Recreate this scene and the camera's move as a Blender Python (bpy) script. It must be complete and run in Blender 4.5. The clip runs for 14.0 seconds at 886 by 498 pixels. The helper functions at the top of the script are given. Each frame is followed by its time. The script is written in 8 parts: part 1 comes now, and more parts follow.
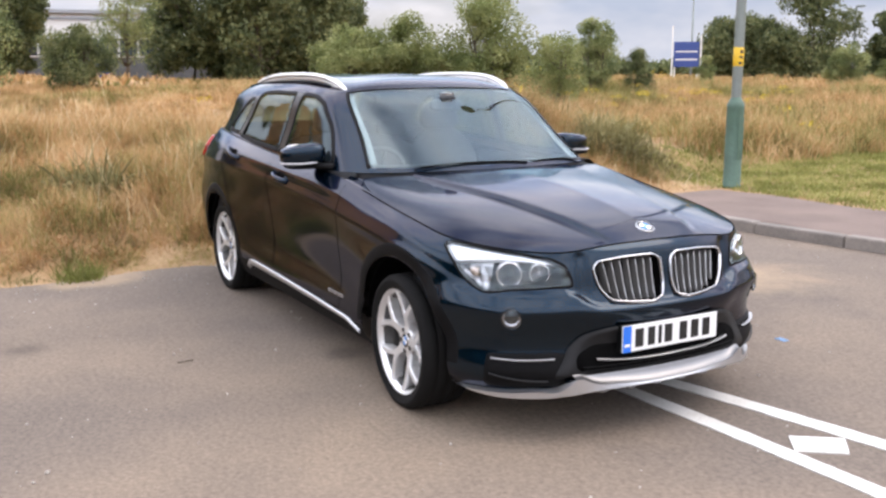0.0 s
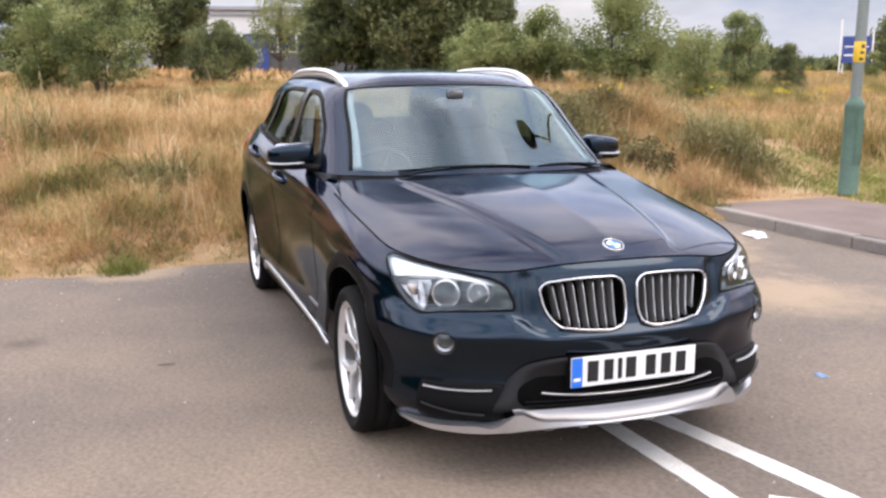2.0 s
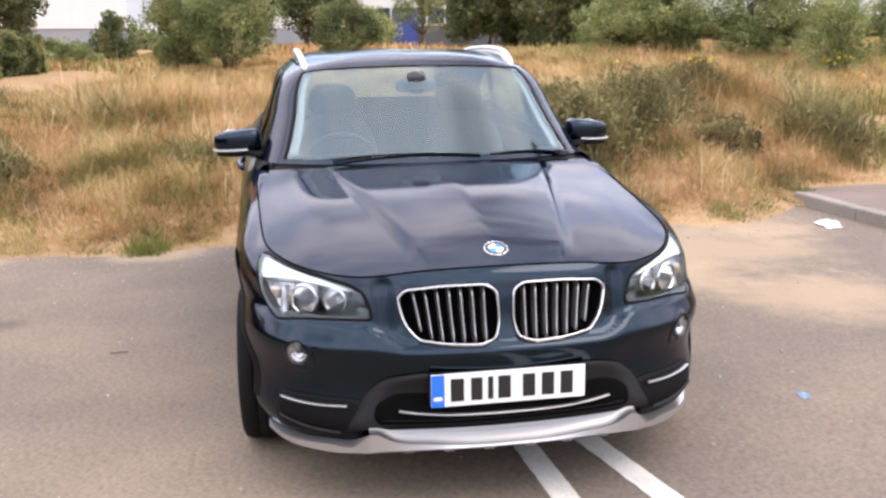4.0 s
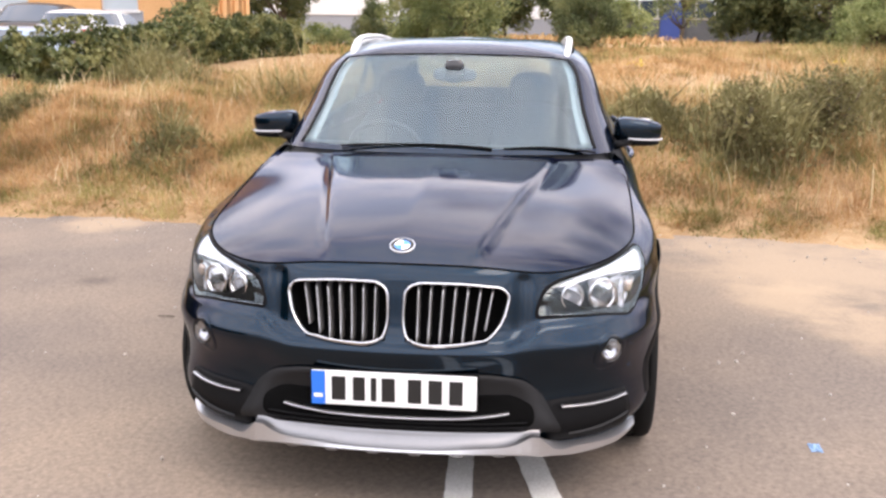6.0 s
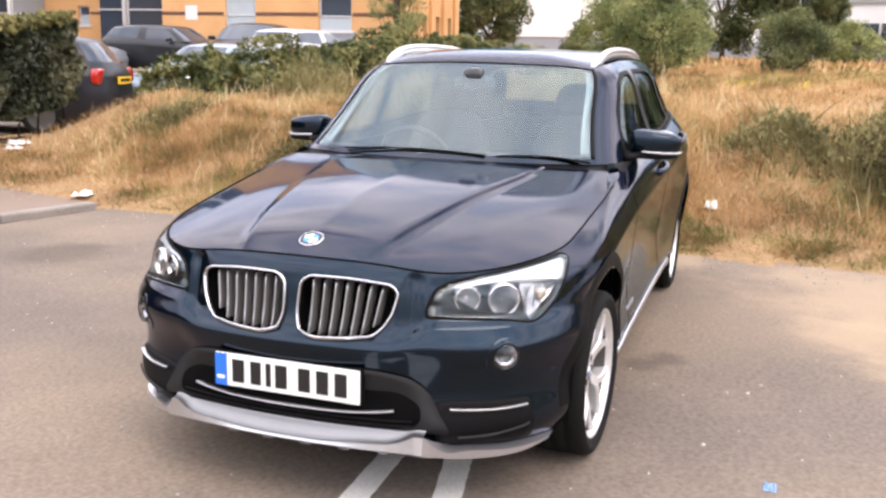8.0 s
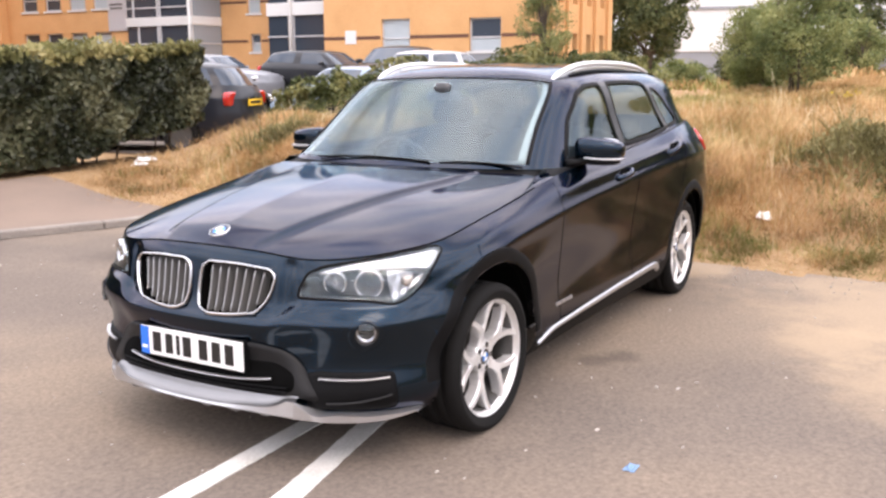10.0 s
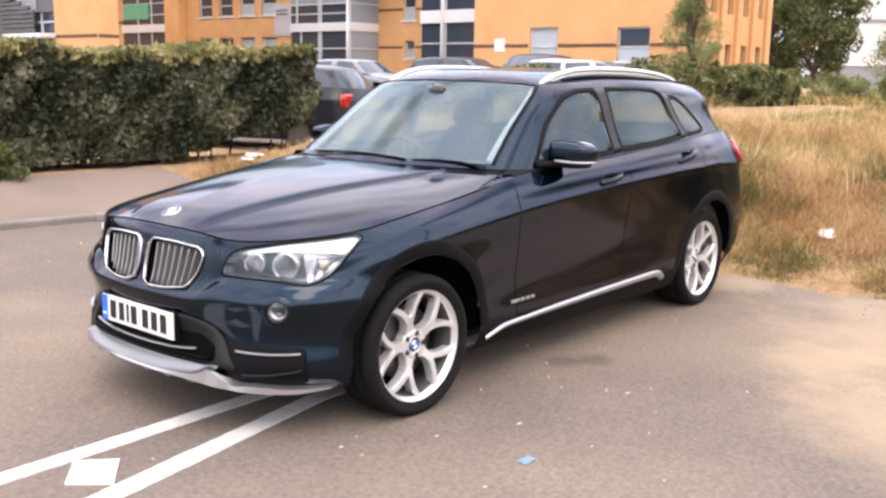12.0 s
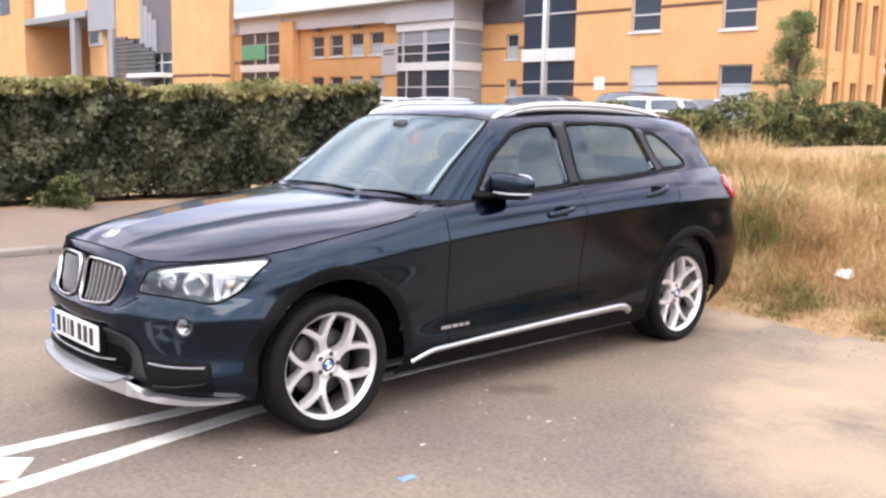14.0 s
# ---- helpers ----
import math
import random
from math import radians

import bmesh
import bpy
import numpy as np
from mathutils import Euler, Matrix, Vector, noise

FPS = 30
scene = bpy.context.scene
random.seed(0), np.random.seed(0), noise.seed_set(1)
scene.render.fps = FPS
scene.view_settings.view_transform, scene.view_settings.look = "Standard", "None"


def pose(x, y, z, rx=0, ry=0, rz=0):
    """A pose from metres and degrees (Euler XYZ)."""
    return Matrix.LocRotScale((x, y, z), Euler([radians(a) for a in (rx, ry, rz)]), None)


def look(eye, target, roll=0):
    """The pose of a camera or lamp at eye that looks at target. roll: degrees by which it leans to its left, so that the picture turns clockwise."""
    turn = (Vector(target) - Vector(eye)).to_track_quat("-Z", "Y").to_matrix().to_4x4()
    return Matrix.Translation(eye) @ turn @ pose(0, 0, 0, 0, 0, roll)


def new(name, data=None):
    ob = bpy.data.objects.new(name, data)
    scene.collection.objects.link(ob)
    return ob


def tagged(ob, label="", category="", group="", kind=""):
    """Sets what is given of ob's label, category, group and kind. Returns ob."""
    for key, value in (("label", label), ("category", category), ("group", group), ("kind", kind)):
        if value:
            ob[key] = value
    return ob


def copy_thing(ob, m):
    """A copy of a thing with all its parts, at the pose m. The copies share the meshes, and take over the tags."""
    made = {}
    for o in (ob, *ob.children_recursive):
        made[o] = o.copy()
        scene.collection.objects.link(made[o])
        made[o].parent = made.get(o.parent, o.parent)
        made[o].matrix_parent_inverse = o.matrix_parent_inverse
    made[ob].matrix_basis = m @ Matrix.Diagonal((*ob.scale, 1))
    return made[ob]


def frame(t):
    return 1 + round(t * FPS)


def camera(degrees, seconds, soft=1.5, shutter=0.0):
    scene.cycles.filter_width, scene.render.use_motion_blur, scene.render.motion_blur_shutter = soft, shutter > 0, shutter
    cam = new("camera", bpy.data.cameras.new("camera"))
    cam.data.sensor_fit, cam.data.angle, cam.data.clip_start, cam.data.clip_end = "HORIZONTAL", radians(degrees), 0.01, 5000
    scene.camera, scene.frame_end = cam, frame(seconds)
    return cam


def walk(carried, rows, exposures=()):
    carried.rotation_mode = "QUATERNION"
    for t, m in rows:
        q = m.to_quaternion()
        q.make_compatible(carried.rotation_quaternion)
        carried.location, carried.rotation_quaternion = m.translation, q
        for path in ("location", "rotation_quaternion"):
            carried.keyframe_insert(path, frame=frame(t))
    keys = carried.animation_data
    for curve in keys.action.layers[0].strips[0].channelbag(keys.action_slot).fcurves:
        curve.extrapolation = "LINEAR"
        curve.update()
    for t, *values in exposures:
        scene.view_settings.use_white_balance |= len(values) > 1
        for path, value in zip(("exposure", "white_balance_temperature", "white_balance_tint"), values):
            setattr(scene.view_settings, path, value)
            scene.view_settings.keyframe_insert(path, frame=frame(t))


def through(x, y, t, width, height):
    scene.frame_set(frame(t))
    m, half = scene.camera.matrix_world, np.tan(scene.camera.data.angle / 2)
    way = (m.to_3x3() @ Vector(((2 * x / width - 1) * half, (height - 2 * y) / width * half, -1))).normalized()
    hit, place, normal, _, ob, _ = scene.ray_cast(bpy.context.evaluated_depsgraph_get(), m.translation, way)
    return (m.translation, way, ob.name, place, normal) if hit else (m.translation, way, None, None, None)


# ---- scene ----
cam = camera(50.3, 14.0, soft=2.6)
PATH = [
    (0, (3.683, -2.682, 1.514), (1.966, -1.724, 1.148), -0.2),
    (0.5, (3.721, -2.52, 1.512), (1.955, -1.654, 1.15), -0.3),
    (1, (3.663, -2.33, 1.503), (1.881, -1.498, 1.136), 0.6),
    (1.5, (3.596, -2.086, 1.504), (1.799, -1.291, 1.128), 1.2),
    (2, (3.696, -1.77, 1.516), (1.846, -1.108, 1.141), -0.0),
    (2.5, (3.707, -1.488, 1.507), (1.837, -0.901, 1.106), 0.3),
    (3, (3.61, -1.225, 1.51), (1.718, -0.721, 1.1), 1.7),
    (3.2, (3.633, -1.136, 1.524), (1.739, -0.647, 1.109), 0.9),
    (5.5, (3.651, 0.189, 1.559), (1.702, 0.113, 1.116), -0.1),
    (6, (3.54, 0.427, 1.528), (1.6, 0.228, 1.083), 0.7),
    (6.5, (3.45, 0.646, 1.537), (1.532, 0.32, 1.074), 0.6),
    (7, (3.487, 0.993, 1.51), (1.601, 0.499, 1.064), -0.1),
    (7.5, (3.415, 1.196, 1.477), (1.547, 0.616, 1.06), 1.0),
    (8, (3.359, 1.409, 1.475), (1.511, 0.762, 1.068), 1.2),
    (10.3, (3.272, 2.639, 1.467), (1.597, 1.612, 1.091), 0.3),
    (10.5, (3.226, 2.698, 1.459), (1.569, 1.645, 1.078), 0.8),
    (11, (3.073, 2.866, 1.453), (1.463, 1.737, 1.085), 1.9),
    (11.5, (2.992, 3.119, 1.454), (1.435, 1.909, 1.123), 0.6),
    (12, (2.918, 3.393, 1.443), (1.408, 2.131, 1.086), 1.1),
    (12.5, (2.747, 3.541, 1.406), (1.263, 2.248, 1.051), 2.2),
    (13, (2.583, 3.686, 1.422), (1.132, 2.35, 1.09), 3.1),
    (13.5, (2.483, 3.99, 1.425), (1.095, 2.585, 1.112), 1.8),
    (14, (2.432, 4.147, 1.44), (1.084, 2.697, 1.156), 1.2),
]
walk(cam, [(t, look(eye, target, roll)) for t, eye, target, roll in PATH], [(0, -0.03, 6950, 19), (3, 0.03, 7050, 21), (6.5, 0.21, 7300, 22), (11, 0.20, 7320, 23), (14, 0.30, 7080, 21)])

# ---- world and sun ----
world = bpy.data.worlds.new("sky")
scene.world = world
world.use_nodes = True
wn, wl = world.node_tree.nodes, world.node_tree.links
wn.clear()
SUN_EL, SUN_AZ = 54.0, 36.0
sky = wn.new("ShaderNodeTexSky")
sky.sky_type, sky.sun_disc = "NISHITA", False
sky.sun_elevation, sky.sun_rotation = radians(SUN_EL), radians(SUN_AZ)
sky.dust_density, sky.air_density = 1.6, 1.0
coord = wn.new("ShaderNodeTexCoord")
squash = wn.new("ShaderNodeMapping")
squash.inputs["Scale"].default_value = (1.0, 1.0, 2.6)
cloud = wn.new("ShaderNodeTexNoise")
cloud.inputs["Scale"].default_value, cloud.inputs["Detail"].default_value, cloud.inputs["Roughness"].default_value = 2.6, 7.0, 0.55
ramp = wn.new("ShaderNodeValToRGB")
ramp.color_ramp.elements[0].position, ramp.color_ramp.elements[1].position = 0.24, 0.46
shade = wn.new("ShaderNodeTexNoise")
shade.inputs["Scale"].default_value, shade.inputs["Detail"].default_value = 4.5, 5.0
ramp2 = wn.new("ShaderNodeValToRGB")
ramp2.color_ramp.elements[0].position, ramp2.color_ramp.elements[1].position = 0.38, 0.64
ramp2.color_ramp.elements[0].color, ramp2.color_ramp.elements[1].color = (5.3, 6.5, 8.2, 1), (9.4, 10.0, 10.7, 1)
mixsky = wn.new("ShaderNodeMix")
mixsky.data_type = "RGBA"
back = wn.new("ShaderNodeBackground")
back.inputs["Strength"].default_value = 0.1
wout = wn.new("ShaderNodeOutputWorld")
wl.new(coord.outputs["Generated"], squash.inputs["Vector"])
wl.new(squash.outputs["Vector"], cloud.inputs["Vector"])
wl.new(squash.outputs["Vector"], shade.inputs["Vector"])
wl.new(cloud.outputs["Fac"], ramp.inputs["Fac"])
wl.new(shade.outputs["Fac"], ramp2.inputs["Fac"])
wl.new(ramp.outputs["Color"], mixsky.inputs["Factor"])
wl.new(sky.outputs["Color"], mixsky.inputs["A"])
sep = wn.new("ShaderNodeSeparateXYZ")
wl.new(coord.outputs["Generated"], sep.inputs[0])
rise = wn.new("ShaderNodeMapRange")
rise.interpolation_type = "SMOOTHSTEP"
rise.inputs["From Min"].default_value, rise.inputs["From Max"].default_value = 0.05, 0.32
rise.inputs["To Min"].default_value, rise.inputs["To Max"].default_value = 0.95, 3.15
wl.new(sep.outputs["Z"], rise.inputs["Value"])
lift = wn.new("ShaderNodeVectorMath")
lift.operation = "SCALE"
wl.new(ramp2.outputs["Color"], lift.inputs[0])
wl.new(rise.outputs["Result"], lift.inputs["Scale"])
wl.new(lift.outputs["Vector"], mixsky.inputs["B"])
wl.new(mixsky.outputs["Result"], back.inputs["Color"])
wl.new(back.outputs["Background"], wout.inputs["Surface"])
sun = new("sun", bpy.data.lights.new("sun", "SUN"))
sun.data.energy, sun.data.angle, sun.data.color = 1.35, radians(34), (1.0, 0.91, 0.79)
sd = Vector((math.sin(radians(SUN_AZ)) * math.cos(radians(SUN_EL)), math.cos(radians(SUN_AZ)) * math.cos(radians(SUN_EL)), math.sin(radians(SUN_EL))))
sun.matrix_basis = look(sd * 50, (0, 0, 0))


# ---- mesh helpers ----
def mesh_of(name, verts, faces, smooth=False):
    me = bpy.data.meshes.new(name)
    me.from_pydata([tuple(v) for v in verts], [], [tuple(f) for f in faces])
    if smooth:
        me.shade_smooth()
    return me


def put(name, me, material, parent=None, label=""):
    """One mesh object, a part under its thing where a parent is given."""
    ob = new(name, me)
    if material:
        me.materials.append(material)
    if parent:
        ob.parent = parent
    if label:
        ob["label"] = label
    return ob


def part(name, bm, material, parent=None, label="", smooth=True):
    me = bpy.data.meshes.new(name)
    bm.to_mesh(me)
    bm.free()
    if smooth:
        me.shade_smooth()
    return put(name, me, material, parent, label)


def thing(name, label, category, group="", at=None):
    ob = new(name)
    ob.empty_display_size = 0.2
    if at:
        ob.matrix_basis = at
    return tagged(ob, label, category, group)


def add_box(bm, lo, hi, bevel=0.0, m=None, segs=2):
    """A box between two corners, with rounded edges."""
    made = bmesh.ops.create_cube(bm, size=1.0)["verts"]
    for v in made:
        v.co = Vector([lo[k] + (v.co[k] + 0.5) * (hi[k] - lo[k]) for k in range(3)])
    if bevel:
        edges = list({e for v in made for e in v.link_edges})
        out = bmesh.ops.bevel(bm, geom=edges, offset=bevel, segments=segs, profile=0.5, affect="EDGES")
        made = list({v for f in out["faces"] for v in f.verts} | {v for v in made if v.is_valid})
    if m is not None:
        for v in made:
            v.co = m @ v.co
    return made


def box_part(name, lo, hi, material, parent=None, bevel=0.0, label="", m=None):
    bm = bmesh.new()
    add_box(bm, lo, hi, bevel, m)
    return part(name, bm, material, parent, label, smooth=False)


def add_tube(bm, pts, radius, sides=8, closed=False, flat=1.0, cap=True):
    """A tube along points; radius a number or one per point."""
    pts = [Vector(p) for p in pts]
    n = len(pts)
    rad = [float(r) for r in radius] if hasattr(radius, "__len__") else [float(radius)] * n
    rings = []
    up = Vector((0, 0, 1))
    for i, p in enumerate(pts):
        a = pts[(i - 1) % n] if closed or i else p
        b = pts[(i + 1) % n] if closed or i < n - 1 else p
        t = (b - a).normalized()
        s = t.cross(up)
        if s.length < 1e-3:
            s = t.cross(Vector((1, 0, 0)))
        s.normalize()
        w = s.cross(t)
        rings.append([bm.verts.new(p + rad[i] * (math.cos(k / sides * math.tau) * s + flat * math.sin(k / sides * math.tau) * w)) for k in range(sides)])
    for i in range(n if closed else n - 1):
        a, b = rings[i], rings[(i + 1) % n]
        for k in range(sides):
            bm.faces.new((a[k], a[(k + 1) % sides], b[(k + 1) % sides], b[k]))
    if cap and not closed:
        bm.faces.new(rings[0][::-1])
        bm.faces.new(rings[-1])
    return rings


def lathe(profile, seg=48, axis="y"):
    """A turned mesh from (radius, along) pairs round the y or z axis."""
    verts, faces = [], []
    n = len(profile)
    for k in range(seg):
        a = math.tau * k / seg
        for r, h in profile:
            verts.append((r * math.cos(a), h, r * math.sin(a)) if axis == "y" else (r * math.cos(a), r * math.sin(a), h))
    for k in range(seg):
        for i in range(n - 1):
            a, b = k * n + i, ((k + 1) % seg) * n + i
            faces.append((a, a + 1, b + 1, b) if axis == "y" else (a, b, b + 1, a + 1))
    return verts, faces


def sstep(a, b, x):
    t = np.clip((np.asarray(x, float) - a) / (b - a), 0, 1)
    return t * t * (3 - 2 * t)


# ---- materials ----
def material(name, colour, rough=0.6, metal=0.0, vary=0.0, scale=6.0, fine=60.0, bump=0.0, spec=0.5, coat=0.0, second=None, island=0.0, rand=0.0, rough_vary=0.0, trans=0.0):
    """A surface with grain at two scales: colour and its second tint, gloss and fine relief."""
    m = bpy.data.materials.new(name)
    m.use_nodes = True
    n, l = m.node_tree.nodes, m.node_tree.links
    p = n["Principled BSDF"]
    p.inputs["Roughness"].default_value, p.inputs["Metallic"].default_value = rough, metal
    p.inputs["Specular IOR Level"].default_value, p.inputs["Coat Weight"].default_value = spec, coat
    p.inputs["Coat Roughness"].default_value = 0.03
    p.inputs["Base Color"].default_value = (*colour, 1)
    if trans:
        p.inputs["Transmission Weight"].default_value = trans
    if not (vary or second or island or rand or bump or rough_vary):
        return m
    tc = n.new("ShaderNodeTexCoord")
    big, small = n.new("ShaderNodeTexNoise"), n.new("ShaderNodeTexNoise")
    for tex, sc in ((big, scale), (small, fine)):
        tex.inputs["Scale"].default_value, tex.inputs["Detail"].default_value = sc, 5.0
        l.new(tc.outputs["Object"], tex.inputs["Vector"])
    other = second or tuple(c * (1 - vary) for c in colour)
    r = n.new("ShaderNodeValToRGB")
    r.color_ramp.elements[0].position, r.color_ramp.elements[1].position = 0.35, 0.65
    r.color_ramp.elements[0].color, r.color_ramp.elements[1].color = (*other, 1), (*colour, 1)
    add = n.new("ShaderNodeMath")
    add.operation = "MULTIPLY_ADD"
    l.new(small.outputs["Fac"], add.inputs[0])
    add.inputs[1].default_value = 0.45
    half = n.new("ShaderNodeMath")
    half.operation = "MULTIPLY"
    half.inputs[1].default_value = 0.55
    l.new(big.outputs["Fac"], half.inputs[0])
    l.new(half.outputs[0], add.inputs[2])
    src = add.outputs[0]
    if island or rand:
        info = n.new("ShaderNodeNewGeometry" if island else "ShaderNodeObjectInfo")
        off = n.new("ShaderNodeMath")
        off.operation = "MULTIPLY_ADD"
        l.new(info.outputs["Random Per Island" if island else "Random"], off.inputs[0])
        off.inputs[1].default_value = island or rand
        l.new(src, off.inputs[2])
        sub = n.new("ShaderNodeMath")
        sub.operation = "SUBTRACT"
        sub.inputs[1].default_value = (island or rand) / 2
        l.new(off.outputs[0], sub.inputs[0])
        src = sub.outputs[0]
    l.new(src, r.inputs["Fac"])
    l.new(r.outputs["Color"], p.inputs["Base Color"])
    if rough_vary:
        rv = n.new("ShaderNodeMapRange")
        rv.inputs["To Min"].default_value, rv.inputs["To Max"].default_value = rough - rough_vary, rough + rough_vary
        l.new(big.outputs["Fac"], rv.inputs["Value"])
        l.new(rv.outputs["Result"], p.inputs["Roughness"])
    if bump:
        b = n.new("ShaderNodeBump")
        b.inputs["Strength"].default_value, b.inputs["Distance"].default_value = 1.0, bump
        l.new(small.outputs["Fac"], b.inputs["Height"])
        l.new(b.outputs["Normal"], p.inputs["Normal"])
    return m


def leaf_material(name, a, b, c, rough=0.6, through=0.3, extra=None):
    """Foliage: three tints picked leaf by leaf, with some light coming through."""
    m = bpy.data.materials.new(name)
    m.use_nodes = True
    n, l = m.node_tree.nodes, m.node_tree.links
    p = n["Principled BSDF"]
    p.inputs["Roughness"].default_value, p.inputs["Specular IOR Level"].default_value = rough, 0.25
    geo = n.new("ShaderNodeNewGeometry")
    tc = n.new("ShaderNodeTexCoord")
    noise_ = n.new("ShaderNodeTexNoise")
    noise_.inputs["Scale"].default_value, noise_.inputs["Detail"].default_value = 1.3, 5.0
    l.new(tc.outputs["Object"], noise_.inputs["Vector"])
    mixed = n.new("ShaderNodeMath")
    mixed.operation = "MULTIPLY_ADD"
    mixed.inputs[1].default_value = 0.45
    l.new(geo.outputs["Random Per Island"], mixed.inputs[0])
    shift = n.new("ShaderNodeMath")
    shift.operation = "MULTIPLY_ADD"
    shift.inputs[1].default_value, shift.inputs[2].default_value = 3.4, -1.42
    l.new(noise_.outputs["Fac"], shift.inputs[0])
    l.new(shift.outputs[0], mixed.inputs[2])
    r = n.new("ShaderNodeValToRGB")
    r.color_ramp.elements[0].position, r.color_ramp.elements[1].position = 0.12, 0.88
    r.color_ramp.elements[0].color, r.color_ramp.elements[1].color = (*a, 1), (*c, 1)
    e = r.color_ramp.elements.new(0.5)
    e.color = (*b, 1)
    if extra:
        e = r.color_ramp.elements.new(0.3)
        e.color = (*extra, 1)
    l.new(mixed.outputs[0], r.inputs["Fac"])
    l.new(r.outputs["Color"], p.inputs["Base Color"])
    tr = n.new("ShaderNodeBsdfTranslucent")
    l.new(r.outputs["Color"], tr.inputs["Color"])
    mx = n.new("ShaderNodeMixShader")
    mx.inputs[0].default_value = through
    l.new(p.outputs[0], mx.inputs[1])
    l.new(tr.outputs[0], mx.inputs[2])
    l.new(mx.outputs[0], n["Material Output"].inputs["Surface"])
    return m


def glass_material(name, tint, least=0.06, most=0.85):
    """A thin pane: tinted see-through, with gloss that grows at grazing angles."""
    m = bpy.data.materials.new(name)
    m.use_nodes = True
    n, l = m.node_tree.nodes, m.node_tree.links
    n.remove(n["Principled BSDF"])
    t, g, f, x = n.new("ShaderNodeBsdfTransparent"), n.new("ShaderNodeBsdfGlossy"), n.new("ShaderNodeLayerWeight"), n.new("ShaderNodeMixShader")
    t.inputs["Color"].default_value = (*tint, 1)
    g.inputs["Roughness"].default_value = 0.0
    g.inputs["Color"].default_value = (0.80, 0.95, 1.0, 1)
    f.inputs["Blend"].default_value = 0.5
    power, scaled = n.new("ShaderNodeMath"), n.new("ShaderNodeMath")
    power.operation, scaled.operation = "POWER", "MULTIPLY_ADD"
    power.inputs[1].default_value = 4.0
    scaled.inputs[1].default_value, scaled.inputs[2].default_value = most, least
    l.new(f.outputs["Facing"], power.inputs[0])
    l.new(power.outputs[0], scaled.inputs[0])
    l.new(scaled.outputs[0], x.inputs[0])
    l.new(t.outputs[0], x.inputs[1])
    l.new(g.outputs[0], x.inputs[2])
    l.new(x.outputs[0], n["Material Output"].inputs["Surface"])
    return m




def road_material(name, base, dark, sand, spots, stains):
    """Worn tarmac: blotches, grit, sand washed over it in places, and old oil stains."""
    m = material(name, base, 0.92, second=dark, scale=0.9, fine=150.0, bump=0.0007, spec=0.2)
    n, l = m.node_tree.nodes, m.node_tree.links
    p = n["Principled BSDF"]
    ground_colour = p.inputs["Base Color"].links[0].from_socket
    geo = n.new("ShaderNodeNewGeometry")
    wob = n.new("ShaderNodeTexNoise")
    wob.inputs["Scale"].default_value, wob.inputs["Detail"].default_value, wob.inputs["Roughness"].default_value = 1.4, 7.0, 0.65
    l.new(geo.outputs["Position"], wob.inputs["Vector"])
    grit = n.new("ShaderNodeTexNoise")
    grit.inputs["Scale"].default_value, grit.inputs["Detail"].default_value, grit.inputs["Roughness"].default_value = 46.0, 6.0, 0.72
    l.new(geo.outputs["Position"], grit.inputs["Vector"])
    gr = n.new("ShaderNodeMapRange")
    gr.inputs["From Min"].default_value, gr.inputs["From Max"].default_value = 0.3, 0.7
    gr.inputs["To Min"].default_value, gr.inputs["To Max"].default_value = 0.70, 1.28
    l.new(grit.outputs["Fac"], gr.inputs["Value"])
    broad = n.new("ShaderNodeTexNoise")
    broad.inputs["Scale"].default_value, broad.inputs["Detail"].default_value = 0.45, 4.0
    l.new(geo.outputs["Position"], broad.inputs["Vector"])
    br = n.new("ShaderNodeMapRange")
    br.inputs["From Min"].default_value, br.inputs["From Max"].default_value = 0.42, 0.72
    br.inputs["To Min"].default_value, br.inputs["To Max"].default_value = 0.0, 0.32
    l.new(broad.outputs["Fac"], br.inputs["Value"])
    dusty = n.new("ShaderNodeMix")
    dusty.data_type = "RGBA"
    l.new(br.outputs["Result"], dusty.inputs["Factor"])
    l.new(ground_colour, dusty.inputs["A"])
    dusty.inputs["B"].default_value = (*sand, 1)
    ground_colour = dusty.outputs["Result"]
    scaled = n.new("ShaderNodeVectorMath")
    scaled.operation = "SCALE"
    l.new(ground_colour, scaled.inputs[0])
    l.new(gr.outputs["Result"], scaled.inputs["Scale"])
    out = scaled.outputs["Vector"]
    for tint, places, strong in ((sand, spots, 0.6), (tuple(c * 0.45 for c in dark), stains, 0.5)):
        for x, y, r in places:
            dist = n.new("ShaderNodeVectorMath")
            dist.operation = "DISTANCE"
            l.new(geo.outputs["Position"], dist.inputs[0])
            dist.inputs[1].default_value = (x, y, 0.03)
            rel = n.new("ShaderNodeMath")
            rel.operation = "MULTIPLY_ADD"
            l.new(wob.outputs["Fac"], rel.inputs[0])
            rel.inputs[1].default_value = r * 2.4
            l.new(dist.outputs["Value"], rel.inputs[2])
            ra = n.new("ShaderNodeMapRange")
            ra.interpolation_type = "SMOOTHSTEP"
            ra.inputs["From Min"].default_value, ra.inputs["From Max"].default_value = r * 2.5, r * 1.55
            ra.inputs["To Min"].default_value, ra.inputs["To Max"].default_value = 0.0, strong
            l.new(rel.outputs[0], ra.inputs["Value"])
            mx = n.new("ShaderNodeMix")
            mx.data_type = "RGBA"
            l.new(ra.outputs["Result"], mx.inputs["Factor"])
            l.new(out, mx.inputs["A"])
            mx.inputs["B"].default_value = (*tint, 1)
            out = mx.outputs["Result"]
    l.new(out, p.inputs["Base Color"])
    return m


